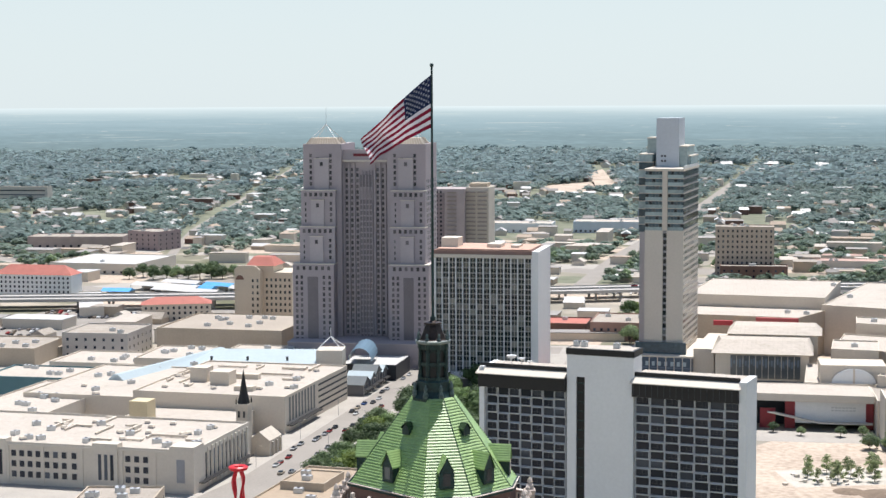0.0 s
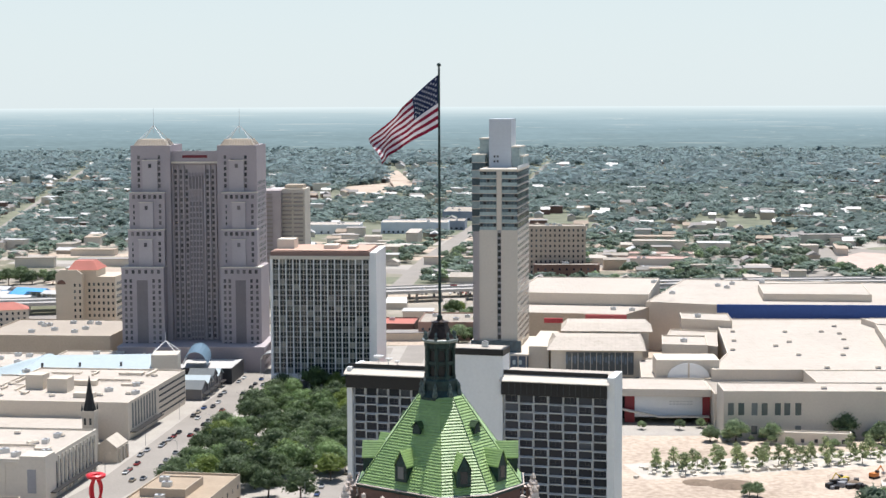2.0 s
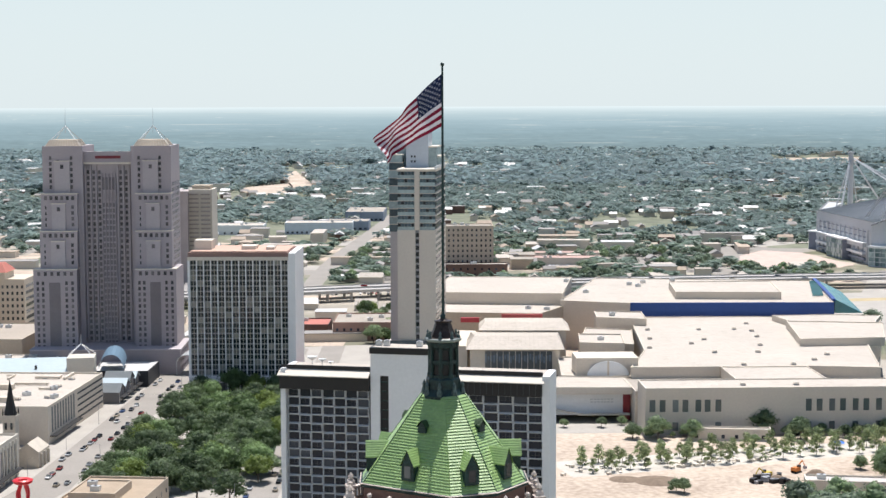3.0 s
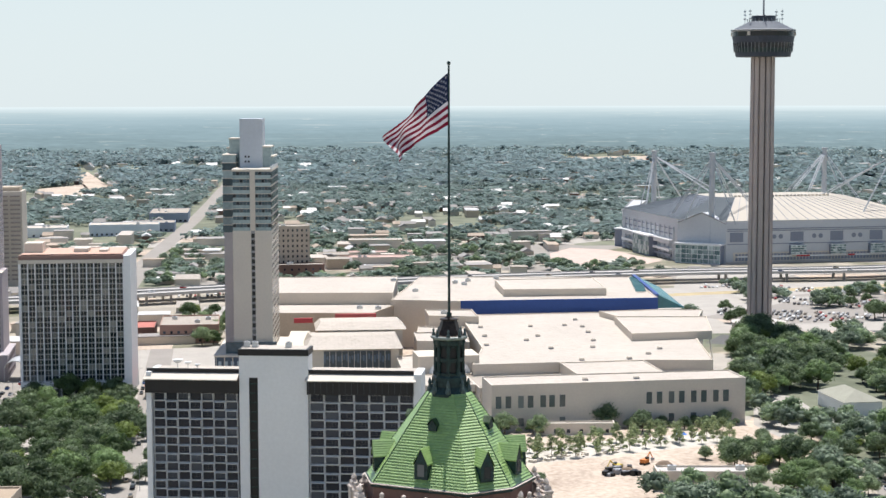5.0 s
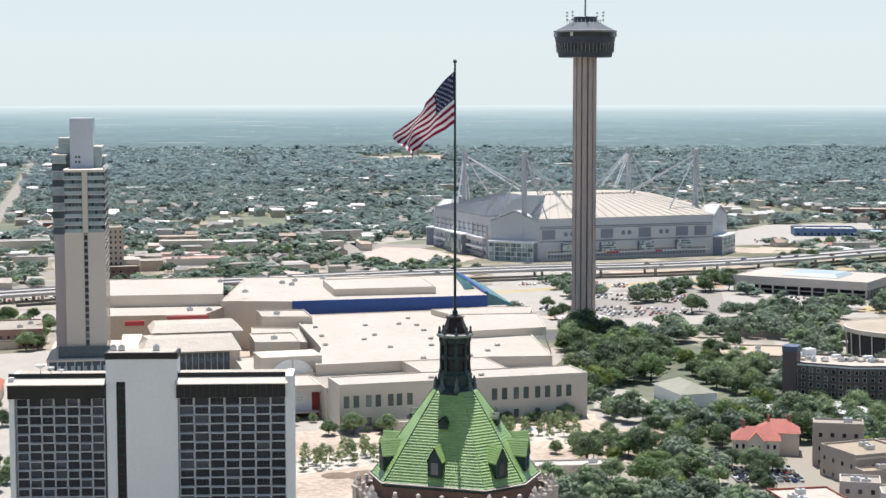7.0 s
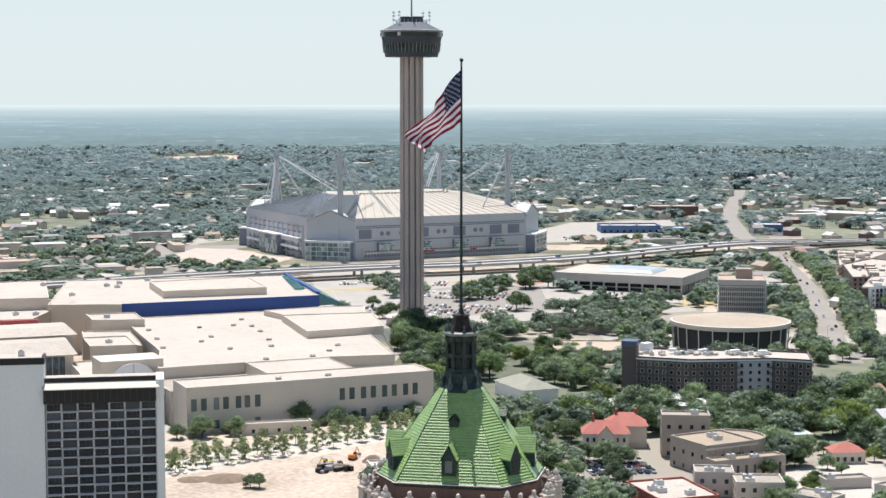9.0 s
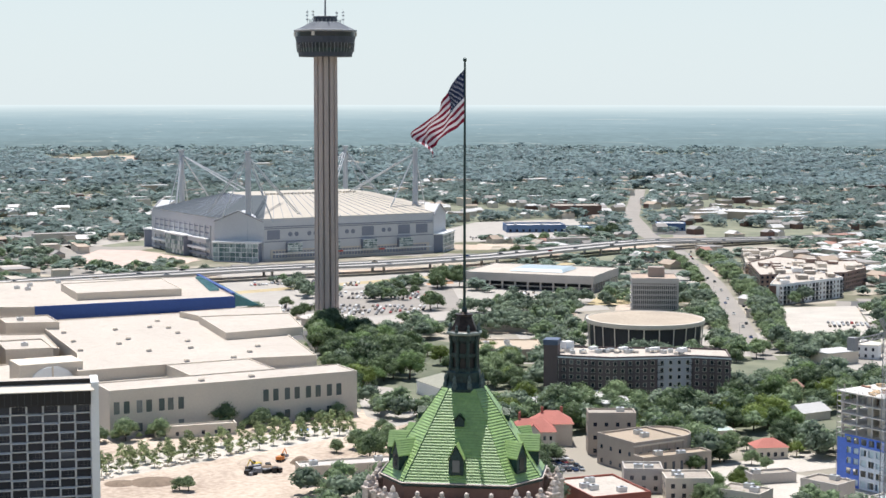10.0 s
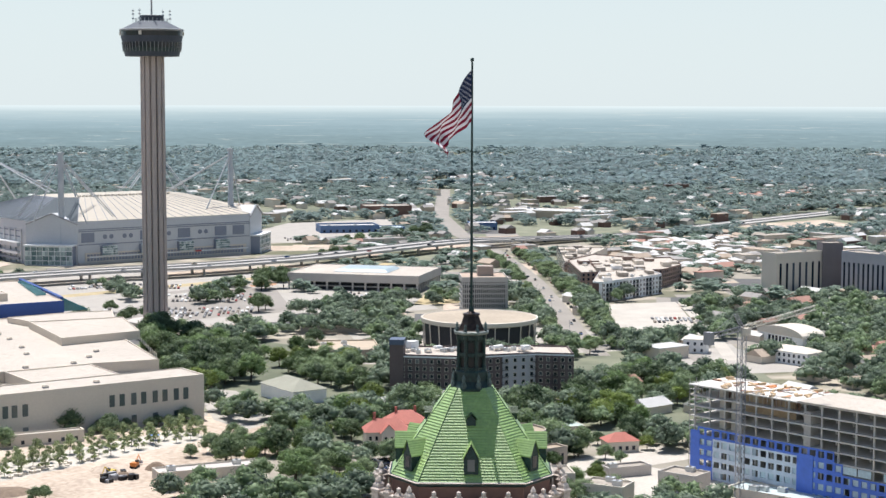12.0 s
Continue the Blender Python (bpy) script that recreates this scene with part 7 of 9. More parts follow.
# white-roofed flats beside the avenue
def flats_block(label, poly, z, wall, fronts, decks, near=False, roof=None):
    x0, y0 = poly[0]
    B = thing("white_flats", pose(x0, y0, 0), label, "apartments")
    q = [(x - x0, y - y0) for x, y in poly]
    volume(B, "wall", q, 0, z, wall, roof or WR, "painted wall", 0.8)
    win = window_unit("window", 1.5, 1.8, 0.12, 0.1, OW, M["roomglass"])
    bal = MB().box(-1.7, -1.3, -0.25, 1.7, 0, 0)
    bal.box(-1.7, -1.3, 0.9, 1.7, -1.2, 1.05)
    for k in range(7):
        bal.box(-1.7 + k * 0.55, -1.28, 0, -1.6 + k * 0.55, -1.2, 0.9)
    bal_me = bal.mesh("balcony")
    bal_me.materials.append(M["grey"])
    door = window_unit("window", 2.9, 2.5, 0.0, 0.1, OW, M["glass"])
    rest = MB()
    for a, b in fronts:
        A_, B_ = Vector(q[a]), Vector(q[b])
        t = B_ - A_
        n = max(2, int(t.length / 3.9))
        o = Vector((t.y, -t.x)).normalized()
        turn = math.degrees(math.atan2(t.y, t.x))
        for i in range(n):
            c = A_ + t * (i + 0.5) / n + o * 0.06
            for j in range(4):
                if not near:
                    e = t.normalized() * 0.85
                    rest.prism([(v.x, v.y) for v in (c - e, c + e, c + e - o * 0.15, c - e - o * 0.15)], 1.2 + j * 3.2, 3.1 + j * 3.2)
                elif i % 4 in (1, 2):
                    part("window", door, None, B, at=pose(c.x, c.y, 0.6 + j * 3.2, 0, 0, turn))
                    part("balcony", bal_me, None, B, at=pose(c.x, c.y, 0.6 + j * 3.2, 0, 0, turn))
                else:
                    part("window", win, None, B, at=pose(c.x, c.y, 1.2 + j * 3.2, 0, 0, turn))
    if not near:
        tagged(part("window_glazing", rest, M["roomglass"], B, "rows of dark windows"), kind="stuff")
    # stepped roof decks with low parapets
    xs, ys = [p[0] for p in q], [p[1] for p in q]
    got = []
    rg = random.Random(int(x0))
    for _ in range(900):
        u, v, w, d = rg.uniform(min(xs), max(xs)), rg.uniform(min(ys), max(ys)), rg.uniform(7, 15), rg.uniform(5, 9)
        box = frame_pts(u, v, -48, rect(w, d))
        if len(got) < decks and all(inside_poly(*p, q) for p in box) and all(math.hypot(u - g, v - h) > 12 for g, h in got):
            got.append((u, v))
            h = rg.uniform(0.9, 2.6)
            dk = part("roof_deck", MB().prism(box, z - 0.3, z + h), rg.choice((wall, CR, GR)), B, "raised roof deck")
            part("deck_roof", MB().prism(frame_pts(u, v, -48, rect(w - 0.8, d - 0.8)), z + h, z + h + 0.12), roof or WR, dk)
    return B


FB = flats_block("white five-storey apartment block with brown brick end", [(746, 611), (818, 616), (826, 628), (852, 680), (838, 688), (743, 617)], 14.5, W_, [(0, 1), (1, 2)], 7, True)
part("brick_end", MB().prism([(-3.2, 6.2), (-1.6, 3.0), (0.4, -0.3), (0.2, 0.1), (-2.9, 6.4)], 0, 13.4), M["brick"], FB, "brown brick end bay")
flats_block("tan brick apartment block with white roofs and court", [(787, 666), (850, 640), (888, 652), (929, 695), (905, 705), (904, 755), (850, 735)], 14, mat("brown_clinker_brick", (0.24, 0.17, 0.14), 0.85), [(0, 1), (1, 2), (6, 0)], 16)
flats_block("long low apartment block with a white roof", [(852, 740), (925, 775), (985, 808), (960, 845)], 11, OW, [(0, 1), (3, 0)], 9)
rf = random.Random(31)
for poly_, z_, n_ in (([(760, 616), (816, 620), (842, 676), (760, 628)], 13.7, 14), ([(800, 668), (850, 650), (900, 690), (890, 730), (850, 725)], 13.2, 26), ([(862, 748), (960, 805), (950, 830)], 10.2, 12)):
    for k in range(n_ * 4):
        x, y = rf.uniform(755, 965), rf.uniform(612, 835)
        if n_ and inside_poly(x, y, poly_):
            put_unit(k % 2, x, y, z_, rf.uniform(0, 90))
            n_ -= 1
rc = random.Random(5)
seats = []
while len(seats) < 80:
    f, g = rc.random(), rc.random()
    x, y = (Vector((940, 690)).lerp(Vector((1112, 885)), f)).lerp(Vector((1030, 672)).lerp(Vector((1215, 852)), f), g)
    if all((x - a) ** 2 + (y - b) ** 2 > 11.5 ** 2 for a, b in seats):
        seats.append((x, y))
        hip_house("white_roofed_house", "small two-storey terrace house with a white roof", x, y, rc.choice((42, -48)) + rc.uniform(-6, 6), rc.uniform(10, 17), rc.uniform(6, 8.5), 5.6, 1.4, CR, M["roofwhite"], group="white roofed houses")
flat_building("slab_block", "pale concrete slab apartment block with dark window strips", "apartments", 872, 554, 13, 45, 16, 30, OW, GR, 1, 7, (2.1, 27.0), units=2)
flat_building("slab_block", "dark lift tower of a slab block", "apartments", 914, 543, 43, 15, 18, 36, mat("dark_grey_brick", (0.17, 0.155, 0.16), 0.85), GR, units=0)
flat_building("slab_block", "long dark grey slab apartment block", "apartments", 914, 527, 95, 110, 16, 31, mat("mid_grey_panel", (0.38, 0.38, 0.41), 0.8), GR, 1, 26, (1.7, 28.0), units=3)
flat_building("tan_market_hall", "long tan hall with a flat white roof", "store", 1298, 1238, 69, 131, 50, 9, TN, M["roofwhite"], units=4)
flat_building("dark_hall", "dark brick windowless hall behind a lot", "hall", 1177, 1342, 33, 56, 40, 13, BR_, GR, units=1)
mat("mid_blue_wall", (0.10, 0.17, 0.30), 0.7)
flat_building("blue_store", "small blue-walled store with a white roof", "store", 1128, 1120, 40, 30, 26, 8, bpy.data.materials["mid_blue_wall"], M["roofwhite"], 1, 5, (2.0, 2.4), units=1)
flat_building("blue_store", "long low blue-walled store with a white roof", "store", 985, 1196, 32, 62, 36, 8, bpy.data.materials["mid_blue_wall"], M["roofwhite"], 1, 9, (2.4, 2.4), units=2, lip=1.6)
flat_building("blue_store", "low blue wing of a long store", "store", 1040, 1163, 32, 26, 30, 5, bpy.data.materials["mid_blue_wall"], M["blueroof"], units=0)
flat_building("ruddy_store", "low store with a dusty pink roof", "store", 312, 1192, 14, 66, 26, 6, CR, mat("dusty_pink_roof", (0.46, 0.31, 0.26), 0.85), units=2)
flat_building("ruddy_store", "long low store with a dusty pink roof", "store", 330, 1236, 14, 60, 22, 6, CR, bpy.data.materials["dusty_pink_roof"], units=1)
flat_building("grey_works", "low blue-grey works beside an avenue", "works", 196, 1600, 12, 46, 44, 10, mat("blue_grey_wall", (0.26, 0.30, 0.36), 0.8), GR, 1, 8, (3.0, 2.0), units=2)
flat_building("grey_works", "long blue-grey warehouse beside an avenue", "works", 236, 1730, 12, 44, 90, 11, bpy.data.materials["blue_grey_wall"], GR, 1, 8, (3.0, 2.0), units=2)
flat_building("far_mall", "long low far mall with ruddy roofs", "shopping mall", 1770, 1218, 7, 170, 60, 8, TN, M["ruddy"], units=0)
flat_building("far_mall", "long white far store", "shopping mall", 1950, 1130, 30, 150, 50, 8, OW, M["roofwhite"], units=0)
# low city west of the avenue and beyond the highway
hip_house("red_roofed_hotel", "white five-storey hotel with a red hip roof", -316, 1010, 13, 60, 18, 17, 6.5, W_, M["redtile"], 5, 17, "hotel")
hip_house("red_roofed_hotel", "low cream inn with a red hip roof", -186, 872, -8, 44, 17, 11, 4.0, CR, M["redtile"], 3, 12, "hotel")
flat_building("white_warehouse", "broad warehouse with a bright white roof", "warehouse", -314, 1178, 15, 76, 82, 9, OW, M["roofwhite"], 1, 10, (2.5, 2.0), units=1)
flat_building("brick_warehouse", "long pinkish brick warehouse with a pale roof", "warehouse", -388, 1412, 3, 92, 40, 11, mat("faded_pink_brick", (0.42, 0.335, 0.305), 0.85), GR, 1, 12, (2.5, 2.0), units=2)
flat_building("brick_block", "square pinkish grey brick block with few windows", "warehouse", -288, 1391, 30, 36, 34, 18, mat("pink_grey_brick", (0.36, 0.28, 0.27), 0.85), GR, 4, 5, side_cols=4, units=3)
flat_building("white_shed", "long white shed with parked trailers", "shed", -250, 985, 78, 95, 16, 7, OW, M["roofwhite"], units=0)


def market():
    blue = mat("blue_tarpaulin", (0.08, 0.34, 0.66), 0.6, 0.15, 0.2, 1.0)
    for x, y, yaw, w, d, mt, lb in ((-226, 1052, 30, 60, 14, "roofwhite", "white metal roofed open market shed"), (-206, 1022, 30, 58, 13, "roofwhite", "white metal roofed open market shed"), (-206, 1070, 30, 34, 13, "roofwhite", "white metal roofed open market shed"), (-172, 1048, 30, 26, 12, "blue", "market shed with a blue tarpaulin roof"), (-180, 1030, 30, 22, 9, "blue", "market shed with a blue tarpaulin roof"), (-150, 1026, 30, 22, 11, "roofwhite", "small white market shed"), (-240, 1010, 10, 22, 14, "blue", "market shed with a blue tarpaulin roof")):
        S = thing("market_shed", yawed(x, y, yaw), lb, "shed", "market sheds")
        part("roof", MB().frustum([[(0, 0, 4), (w, 0, 4), (w, d, 4), (0, d, 4)], [(0, d / 2 - 0.1, 6), (w, d / 2 - 0.1, 6), (w, d / 2 + 0.1, 6), (0, d / 2 + 0.1, 6)]]), blue if mt == "blue" else M[mt], S)
        part("back_wall", MB().box(0.5, d - 0.6, 0, w - 0.5, d - 0.4, 4), OW, S)
        for k in range(6):
            part("post", MB().box(0.4 + k * (w - 1) / 5, 0.3, 0, 0.8 + k * (w - 1) / 5, 0.7, 4), M["steel"], S)


market()


def red_house():
    Hh = thing("red_roofed_house", yawed(300.0, 356.0, 36.0), "pale stone villa with steep red tiled hip roofs and chimneys", "house")
    def wing(x0, y0, x1, y1, z, r):
        part("wall", MB().box(x0, y0, 0, x1, y1, z), OW, Hh, "pale stone wall")
        cx0, cx1, cy = x0 + (y1 - y0) * 0.4, x1 - (y1 - y0) * 0.4, (y0 + y1) / 2
        if cx1 < cx0:
            cx0 = cx1 = (x0 + x1) / 2
        part("roof", MB().frustum([[(x0 - 0.7, y0 - 0.7, z), (x1 + 0.7, y0 - 0.7, z), (x1 + 0.7, y1 + 0.7, z), (x0 - 0.7, y1 + 0.7, z)], [(cx0, cy - 0.1, z + r), (cx1, cy - 0.1, z + r), (cx1, cy + 0.1, z + r), (cx0, cy + 0.1, z + r)]]), M["redtile"], Hh, "red tiled hip roof")
    wing(0, 0, 18, 11, 8.0, 4.5)
    wing(10, 11, 26, 24, 9.0, 4.5)
    gb = MB().frustum([[(6, -2, 0), (12, -2, 0), (12, -2, 8), (9, -2, 11), (6, -2, 8)], [(6, 3, 0), (12, 3, 0), (12, 3, 8), (9, 3, 11), (6, 3, 8)]])
    part("gable", gb, OW, Hh, "stone gable")
    part("gable_roof", MB().frustum([[(5.4, -2.5, 7.6), (9, -2.5, 11.5), (12.6, -2.5, 7.6), (9, -2.5, 11.1)], [(5.4, 5, 7.6), (9, 5, 11.5), (12.6, 5, 7.6), (9, 5, 11.1)]]), M["redtile"], Hh)
    windows_on(Hh, 0.5, 5.5, 0, 2, 2, 1.2, 3.4, 1.0, 1.7)
    windows_on(Hh, 12.5, 17.5, 0, 2, 2, 1.2, 3.4, 1.0, 1.7)
    windows_on(Hh, 6.5, 11.5, -2, 2, 2, 1.2, 3.4, 1.0, 1.7)
    for x, y in ((4, 6), (14, 17), (22, 18)):
        part("chimney", MB().box(x - 0.5, y - 0.5, 9, x + 0.5, y + 0.5, 15), M["redtile"], Hh, "brick chimney")


red_house()


# ---- concrete frame under construction with a tower crane ----
def building_site():
    B = thing("unfinished_building", yawed(362.0, 238.0, 93.0), "unfinished concrete frame building with bright blue wall wrap", "building site")
    L, D, N = 100.0, 22.0, 9
    fz = 3.85
    blue = mat("blue_wall_wrap", (0.10, 0.20, 0.66), 0.5, 0.1, 0.3, 1.0)
    pale = mat("pale_blue_sheathing", (0.66, 0.73, 0.80), 0.5, 0.12, 0.3, 1.0)
    sitec = mat("fresh_grey_concrete", (0.60, 0.57, 0.53), 0.85, 0.12, 0.1, 1.2)
    for j in range(N + 1):
        part("floor_slab", MB().box(-3.0 if j != N else -4.5, -1.0, j * fz - 0.42, L, D + 1, j * fz + 0.05), sitec, B, "bare concrete floor slab")
    col = MB().box(-0.27, -0.27, 0, 0.27, 0.27, fz - 0.42).mesh("column")
    col.materials.append(sitec)
    inner = MB()
    for j in range(N):
        for i in range(15):
            part("column", col, None, B, at=pose(-2.2 + i * 7.2, 0.2, j * fz + 0.05))
            for y in (9, 18, D):
                inner.box(-2.5 + i * 7.2, y - 0.3, j * fz + 0.05, -1.9 + i * 7.2, y + 0.3, j * fz + fz - 0.42)
    tagged(part("inner_frame", inner, sitec, B), kind="stuff")
    part("shear_wall", MB().box(8, 2.2, 0, 11, 8, N * fz), M["offwhite"], B, "pale core wall")
    part("shear_wall", MB().box(13.5, 2.2, 0, 16, 8, N * fz), M["offwhite"], B)
    part("shear_wall", MB().box(48, -0.3, 0, 51, 6, N * fz - 3), M["concrete"], B)
    part("plywood_wall", MB().box(19, 3.2, (N - 2) * fz, 42, 3.4, N * fz - 0.4), mat("plywood", (0.5, 0.36, 0.22), 0.85, 0.2, 0.4, 2.0), B, "plywood formwork")
    # sheathed bays
    pan_f = MB().box(-1.8, -0.15, 0, 1.8, 0.1, 0.9)
    pan_f.box(-1.8, -0.15, fz - 0.7, 1.8, 0.1, fz)
    pan_f.box(-1.8, -0.15, 0.9, -1.25, 0.1, fz - 0.7)
    pan_f.box(1.25, -0.15, 0.9, 1.8, 0.1, fz - 0.7)
    me_b, me_p = pan_f.mesh("wall_panel"), pan_f.mesh("wall_panel")
    me_b.materials.append(blue)
    me_p.materials.append(pale)
    for j in range(5):
        for i in range(26):
            x = 0.5 + i * 3.6
            edge = i < 2 or j == 4 or 14 <= i < 17
            if j == 4 and i > 16 or i > 17 and j > 2:
                continue
            part("wall_panel", me_b if edge or (i > 16) else me_p, None, B, "blue wrapped panel" if edge else "pale sheathed panel", at=pose(x + 1.8, -1.0, j * fz))
    sheet = mat("pale_opening_sheet", (0.55, 0.67, 0.72), 0.3, 0.2, 0.2, 1.0)
    rw = random.Random(12)
    for j in range(4):
        x = 2.0
        while x < 93:
            l = rw.uniform(5, 16)
            if rw.random() < 0.7:
                part("window_film", MB().box(x, -0.7, j * fz + 0.5, min(x + l, 94), -0.6, j * fz + 3.2), sheet, B, "pale sheet behind the window openings")
            x += l + rw.uniform(0.5, 5)
    part("blue_sheet", MB().box(-3.0, -1.2, 0.0, 1.5, -1.0, 4.6 * fz), blue, B, "solid blue sheet")
    part("blue_sheet", MB().box(46.0, -1.3, 0.0, 53.0, -1.0, 4.3 * fz), blue, B, "solid blue sheet")
    part("roof_deck", MB().box(46, -1.5, N * fz + 0.06, L, D + 1, N * fz + 0.5), M["whiteroof"], B, "pale roof deck")
    rnd = random.Random(3)
    for k in range(36):
        x, y = rnd.uniform(-3, 44), rnd.uniform(0, D)
        it = thing("lumber_stack", B.matrix_basis @ pose(x, y, N * fz + 0.05, 0, 0, rnd.uniform(0, 180)), "stacked pale timber boards on a slab", "lumber", "timber on the deck")
        part("timber_block", MB().box(-1.6, -0.5, 0, 1.6, 0.5, rnd.uniform(0.3, 0.9)), mat("raw_lumber", (0.55, 0.40, 0.25), 0.85) if k == 0 else bpy.data.materials["raw_lumber"], it)
    rz = random.Random(6)
    kinds_ = [mat("orange_formwork", (0.55, 0.22, 0.08), 0.7), M["offwhite"], mat("rusty_rebar", (0.24, 0.12, 0.08), 0.9), M["concrete"]]
    for k in range(40):
        x, y = rz.uniform(-3, 50), rz.uniform(0, D)
        it = thing("formwork_panel", B.matrix_basis @ pose(x, y, N * fz + 0.05, 0, 0, rz.choice((0, 90)) + rz.uniform(-9, 9)), "formwork panels and rods stacked on a slab", "formwork", "formwork on the deck")
        part("sheet", MB().box(-rz.uniform(1, 3), -0.6, 0, rz.uniform(1, 3), 0.6, rz.uniform(0.15, 0.5)), kinds_[k % 4], it)
    props = MB()
    for k in range(60):
        x, y = rz.uniform(0, 46), rz.uniform(0.5, 6)
        props.tube((x, y, (N - 1) * fz), (x + rz.uniform(-0.5, 0.5), y, N * fz - 0.3), 0.09, n=4)
    tagged(part("steel_props", props, kinds_[2], B, "rusty shoring props"), kind="stuff")
    sc = MB()
    for i in range(24):
        x = -3.2 + i * 2.0
        sc.tube((x, -1.5, (N - 1) * fz), (x, -1.5, N * fz + 1.3), 0.06, n=4)
    for z in (N * fz + 0.6, N * fz + 1.2):
        sc.tube((-3.2, -1.5, z), (43, -1.5, z), 0.05, n=4)
    part("guard_rail", sc, M["steel"], B, "temporary steel guard rail")
    hoist = MB()
    for z in range(0, 36, 2):
        hoist.box(-6.5, 2, z, -3.2, 6, z + 0.15)
    for x, y in ((-6.4, 2.1), (-6.4, 5.9), (-3.3, 2.1), (-3.3, 5.9)):
        hoist.tube((x, y, 0), (x, y, 36), 0.12, n=4)
    part("hoist_tower", hoist, M["concrete"], B, "scaffold hoist tower")


building_site()


def tower_crane():
    C = thing("tower_crane", pose(345.0, 207.0, 0), "grey lattice tower crane with a long raised jib", "crane")
    st = mat("grey_crane_steel", (0.30, 0.30, 0.31), 0.6, 0.1, 0.4, 2.0)
    def lattice(mb, a, b, w, n):
        a, b = Vector(a), Vector(b)
        wv = (b - a).normalized()
        s = wv.cross(Vector((0, 0, 1)))
        s = s.normalized() if s.length > 0.1 else Vector((1, 0, 0))
        u = s.cross(wv)
        cs = [(-1, -1), (1, -1), (1, 1), (-1, 1)]
        for sx, sy in cs:
            o = (s * sx + u * sy) * w / 2
            mb.tube(a + o, b + o, 0.14, n=4)
        for k in range(n):
            p, q = a.lerp(b, k / n), a.lerp(b, (k + 1) / n)
            for i in range(4):
                o0 = (s * cs[i][0] + u * cs[i][1]) * w / 2
                o1 = (s * cs[(i + 1) % 4][0] + u * cs[(i + 1) % 4][1]) * w / 2
                mb.tube(p + o0, q + o1, 0.09, n=3)
                mb.tube(p + o0, p + o1, 0.06, n=3)
        return mb
    part("mast", lattice(MB(), (0, 0, 0), (0, 0, 61), 2.2, 30), st, C, "lattice mast")
    part("jib", lattice(MB(), (0.6, -0.5, 61), (20, -17, 68), 1.5, 16), mat("pale_crane_paint", (0.58, 0.55, 0.48), 0.6), C, "pale lattice jib")
    part("counter_jib", lattice(MB(), (-0.6, 0.5, 60.5), (-9, 7.4, 58), 1.5, 6), st, C)
    part("counterweight", MB().box(-10.5, 6.0, 55.0, -8.0, 9.0, 59.5), M["grey"], C, "concrete counterweight")
    part("cab", MB().box(-1.4, -2.8, 58.5, 1.4, -1.2, 61), M["offwhite"], C, "white operator cab")
    part("head", lattice(MB(), (0, 0, 61), (-2, 1.6, 66), 1.1, 4), st, C)
    part("stays", MB().tube((-2, 1.6, 66), (15, -12.6, 66.8), 0.07, n=4).tube((-2, 1.6, 66), (-8.6, 7, 58.6), 0.07, n=4), st, C)


tower_crane()
# ---- streets, squares and bare ground ----
M["yard"] = mat("pale_yard_concrete", (0.47, 0.43, 0.375), 0.9, 0.2, 0.06, 0.8)
M["lawn"] = mat("dry_lawn_and_dust", (0.11, 0.135, 0.085), 0.95, 0.3, 0.006, 0.05, 0.0, col2=(0.20, 0.20, 0.14))
def street(name, pts, w, material, label, z=0.06, kind="road"):
    return structure(name, strip(MB(), pts, w, z), material, label, kind)


street("road", [(-100, 330), (-62, 430), (-42, 510), (-20, 600), (2, 690), (22, 800), (40, 950)], 19, M["road"], "pale concrete city street between shops and a park")
street("road", [(-20, 300), (8, 370), (24, 450), (36, 520), (56, 590), (70, 660), (90, 760)], 13, M["road"], "side street beside a wooded park", 0.08)
street("road", [(560, 455), (597, 500), (700, 610), (812, 734), (907, 849), (970, 929), (1083, 1089), (1253, 1292)], 13, M["road"], "broad straight avenue under the highway", 0.07)
street("road", [(985, 945), (1083, 1089), (1253, 1292), (1529, 1571), (1664, 1707)], 19, M["road"], "widened avenue beyond the highway", 0.1)
street("road", [(-210, 1020), (-243, 1390), (-258, 1620), (-262, 1914), (-276, 2910), (-285, 3500)], 9, M["road"], "straight suburban avenue", 0.07)
street("road", [(110, 1050), (149, 1220), (173, 1317), (221, 1490), (292, 1752), (373, 2068), (524, 2670), (700, 3400)], 16, M["road"], "straight wide suburban avenue", 0.07)
street("road", [(470, 250), (520, 330), (600, 420), (700, 520), (800, 600)], 10, M["road"], "residential street", 0.08)


def patch(name, poly, material, label, z=0.05, cat="ground"):
    return structure(name, MB().face(*[(x, y, z) for x, y in poly]), material, label, cat)


patch("park_ground", [(96, 440), (150, 500), (230, 482), (300, 470), (330, 455), (300, 400), (262, 372), (190, 330), (120, 330)], M["sand"], "bare sandy ground of a park being rebuilt", 0.05)
patch("plaza", [(130, 490), (300, 462), (306, 470), (138, 512)], M["walkway"], "pale paved terrace", 0.09)
patch("plaza", [(560, 470), (480, 560), (520, 620), (600, 600), (640, 520)], M["walkway"], "paved court round a round hall", 0.05)
patch("car_park", [(734, 605), (786, 578), (669, 467), (612, 484)], M["yard"], "open pale car park", 0.09)
pave = mat("pink_brick_paving", (0.52, 0.40, 0.34), 0.9, 0.2, 0.1, 0.9)
patch("plaza", [(490, 1150), (512, 1112), (552, 1105), (584, 1125), (586, 1240), (560, 1270), (520, 1225)], pave, "pink paved stadium forecourt", 0.07)
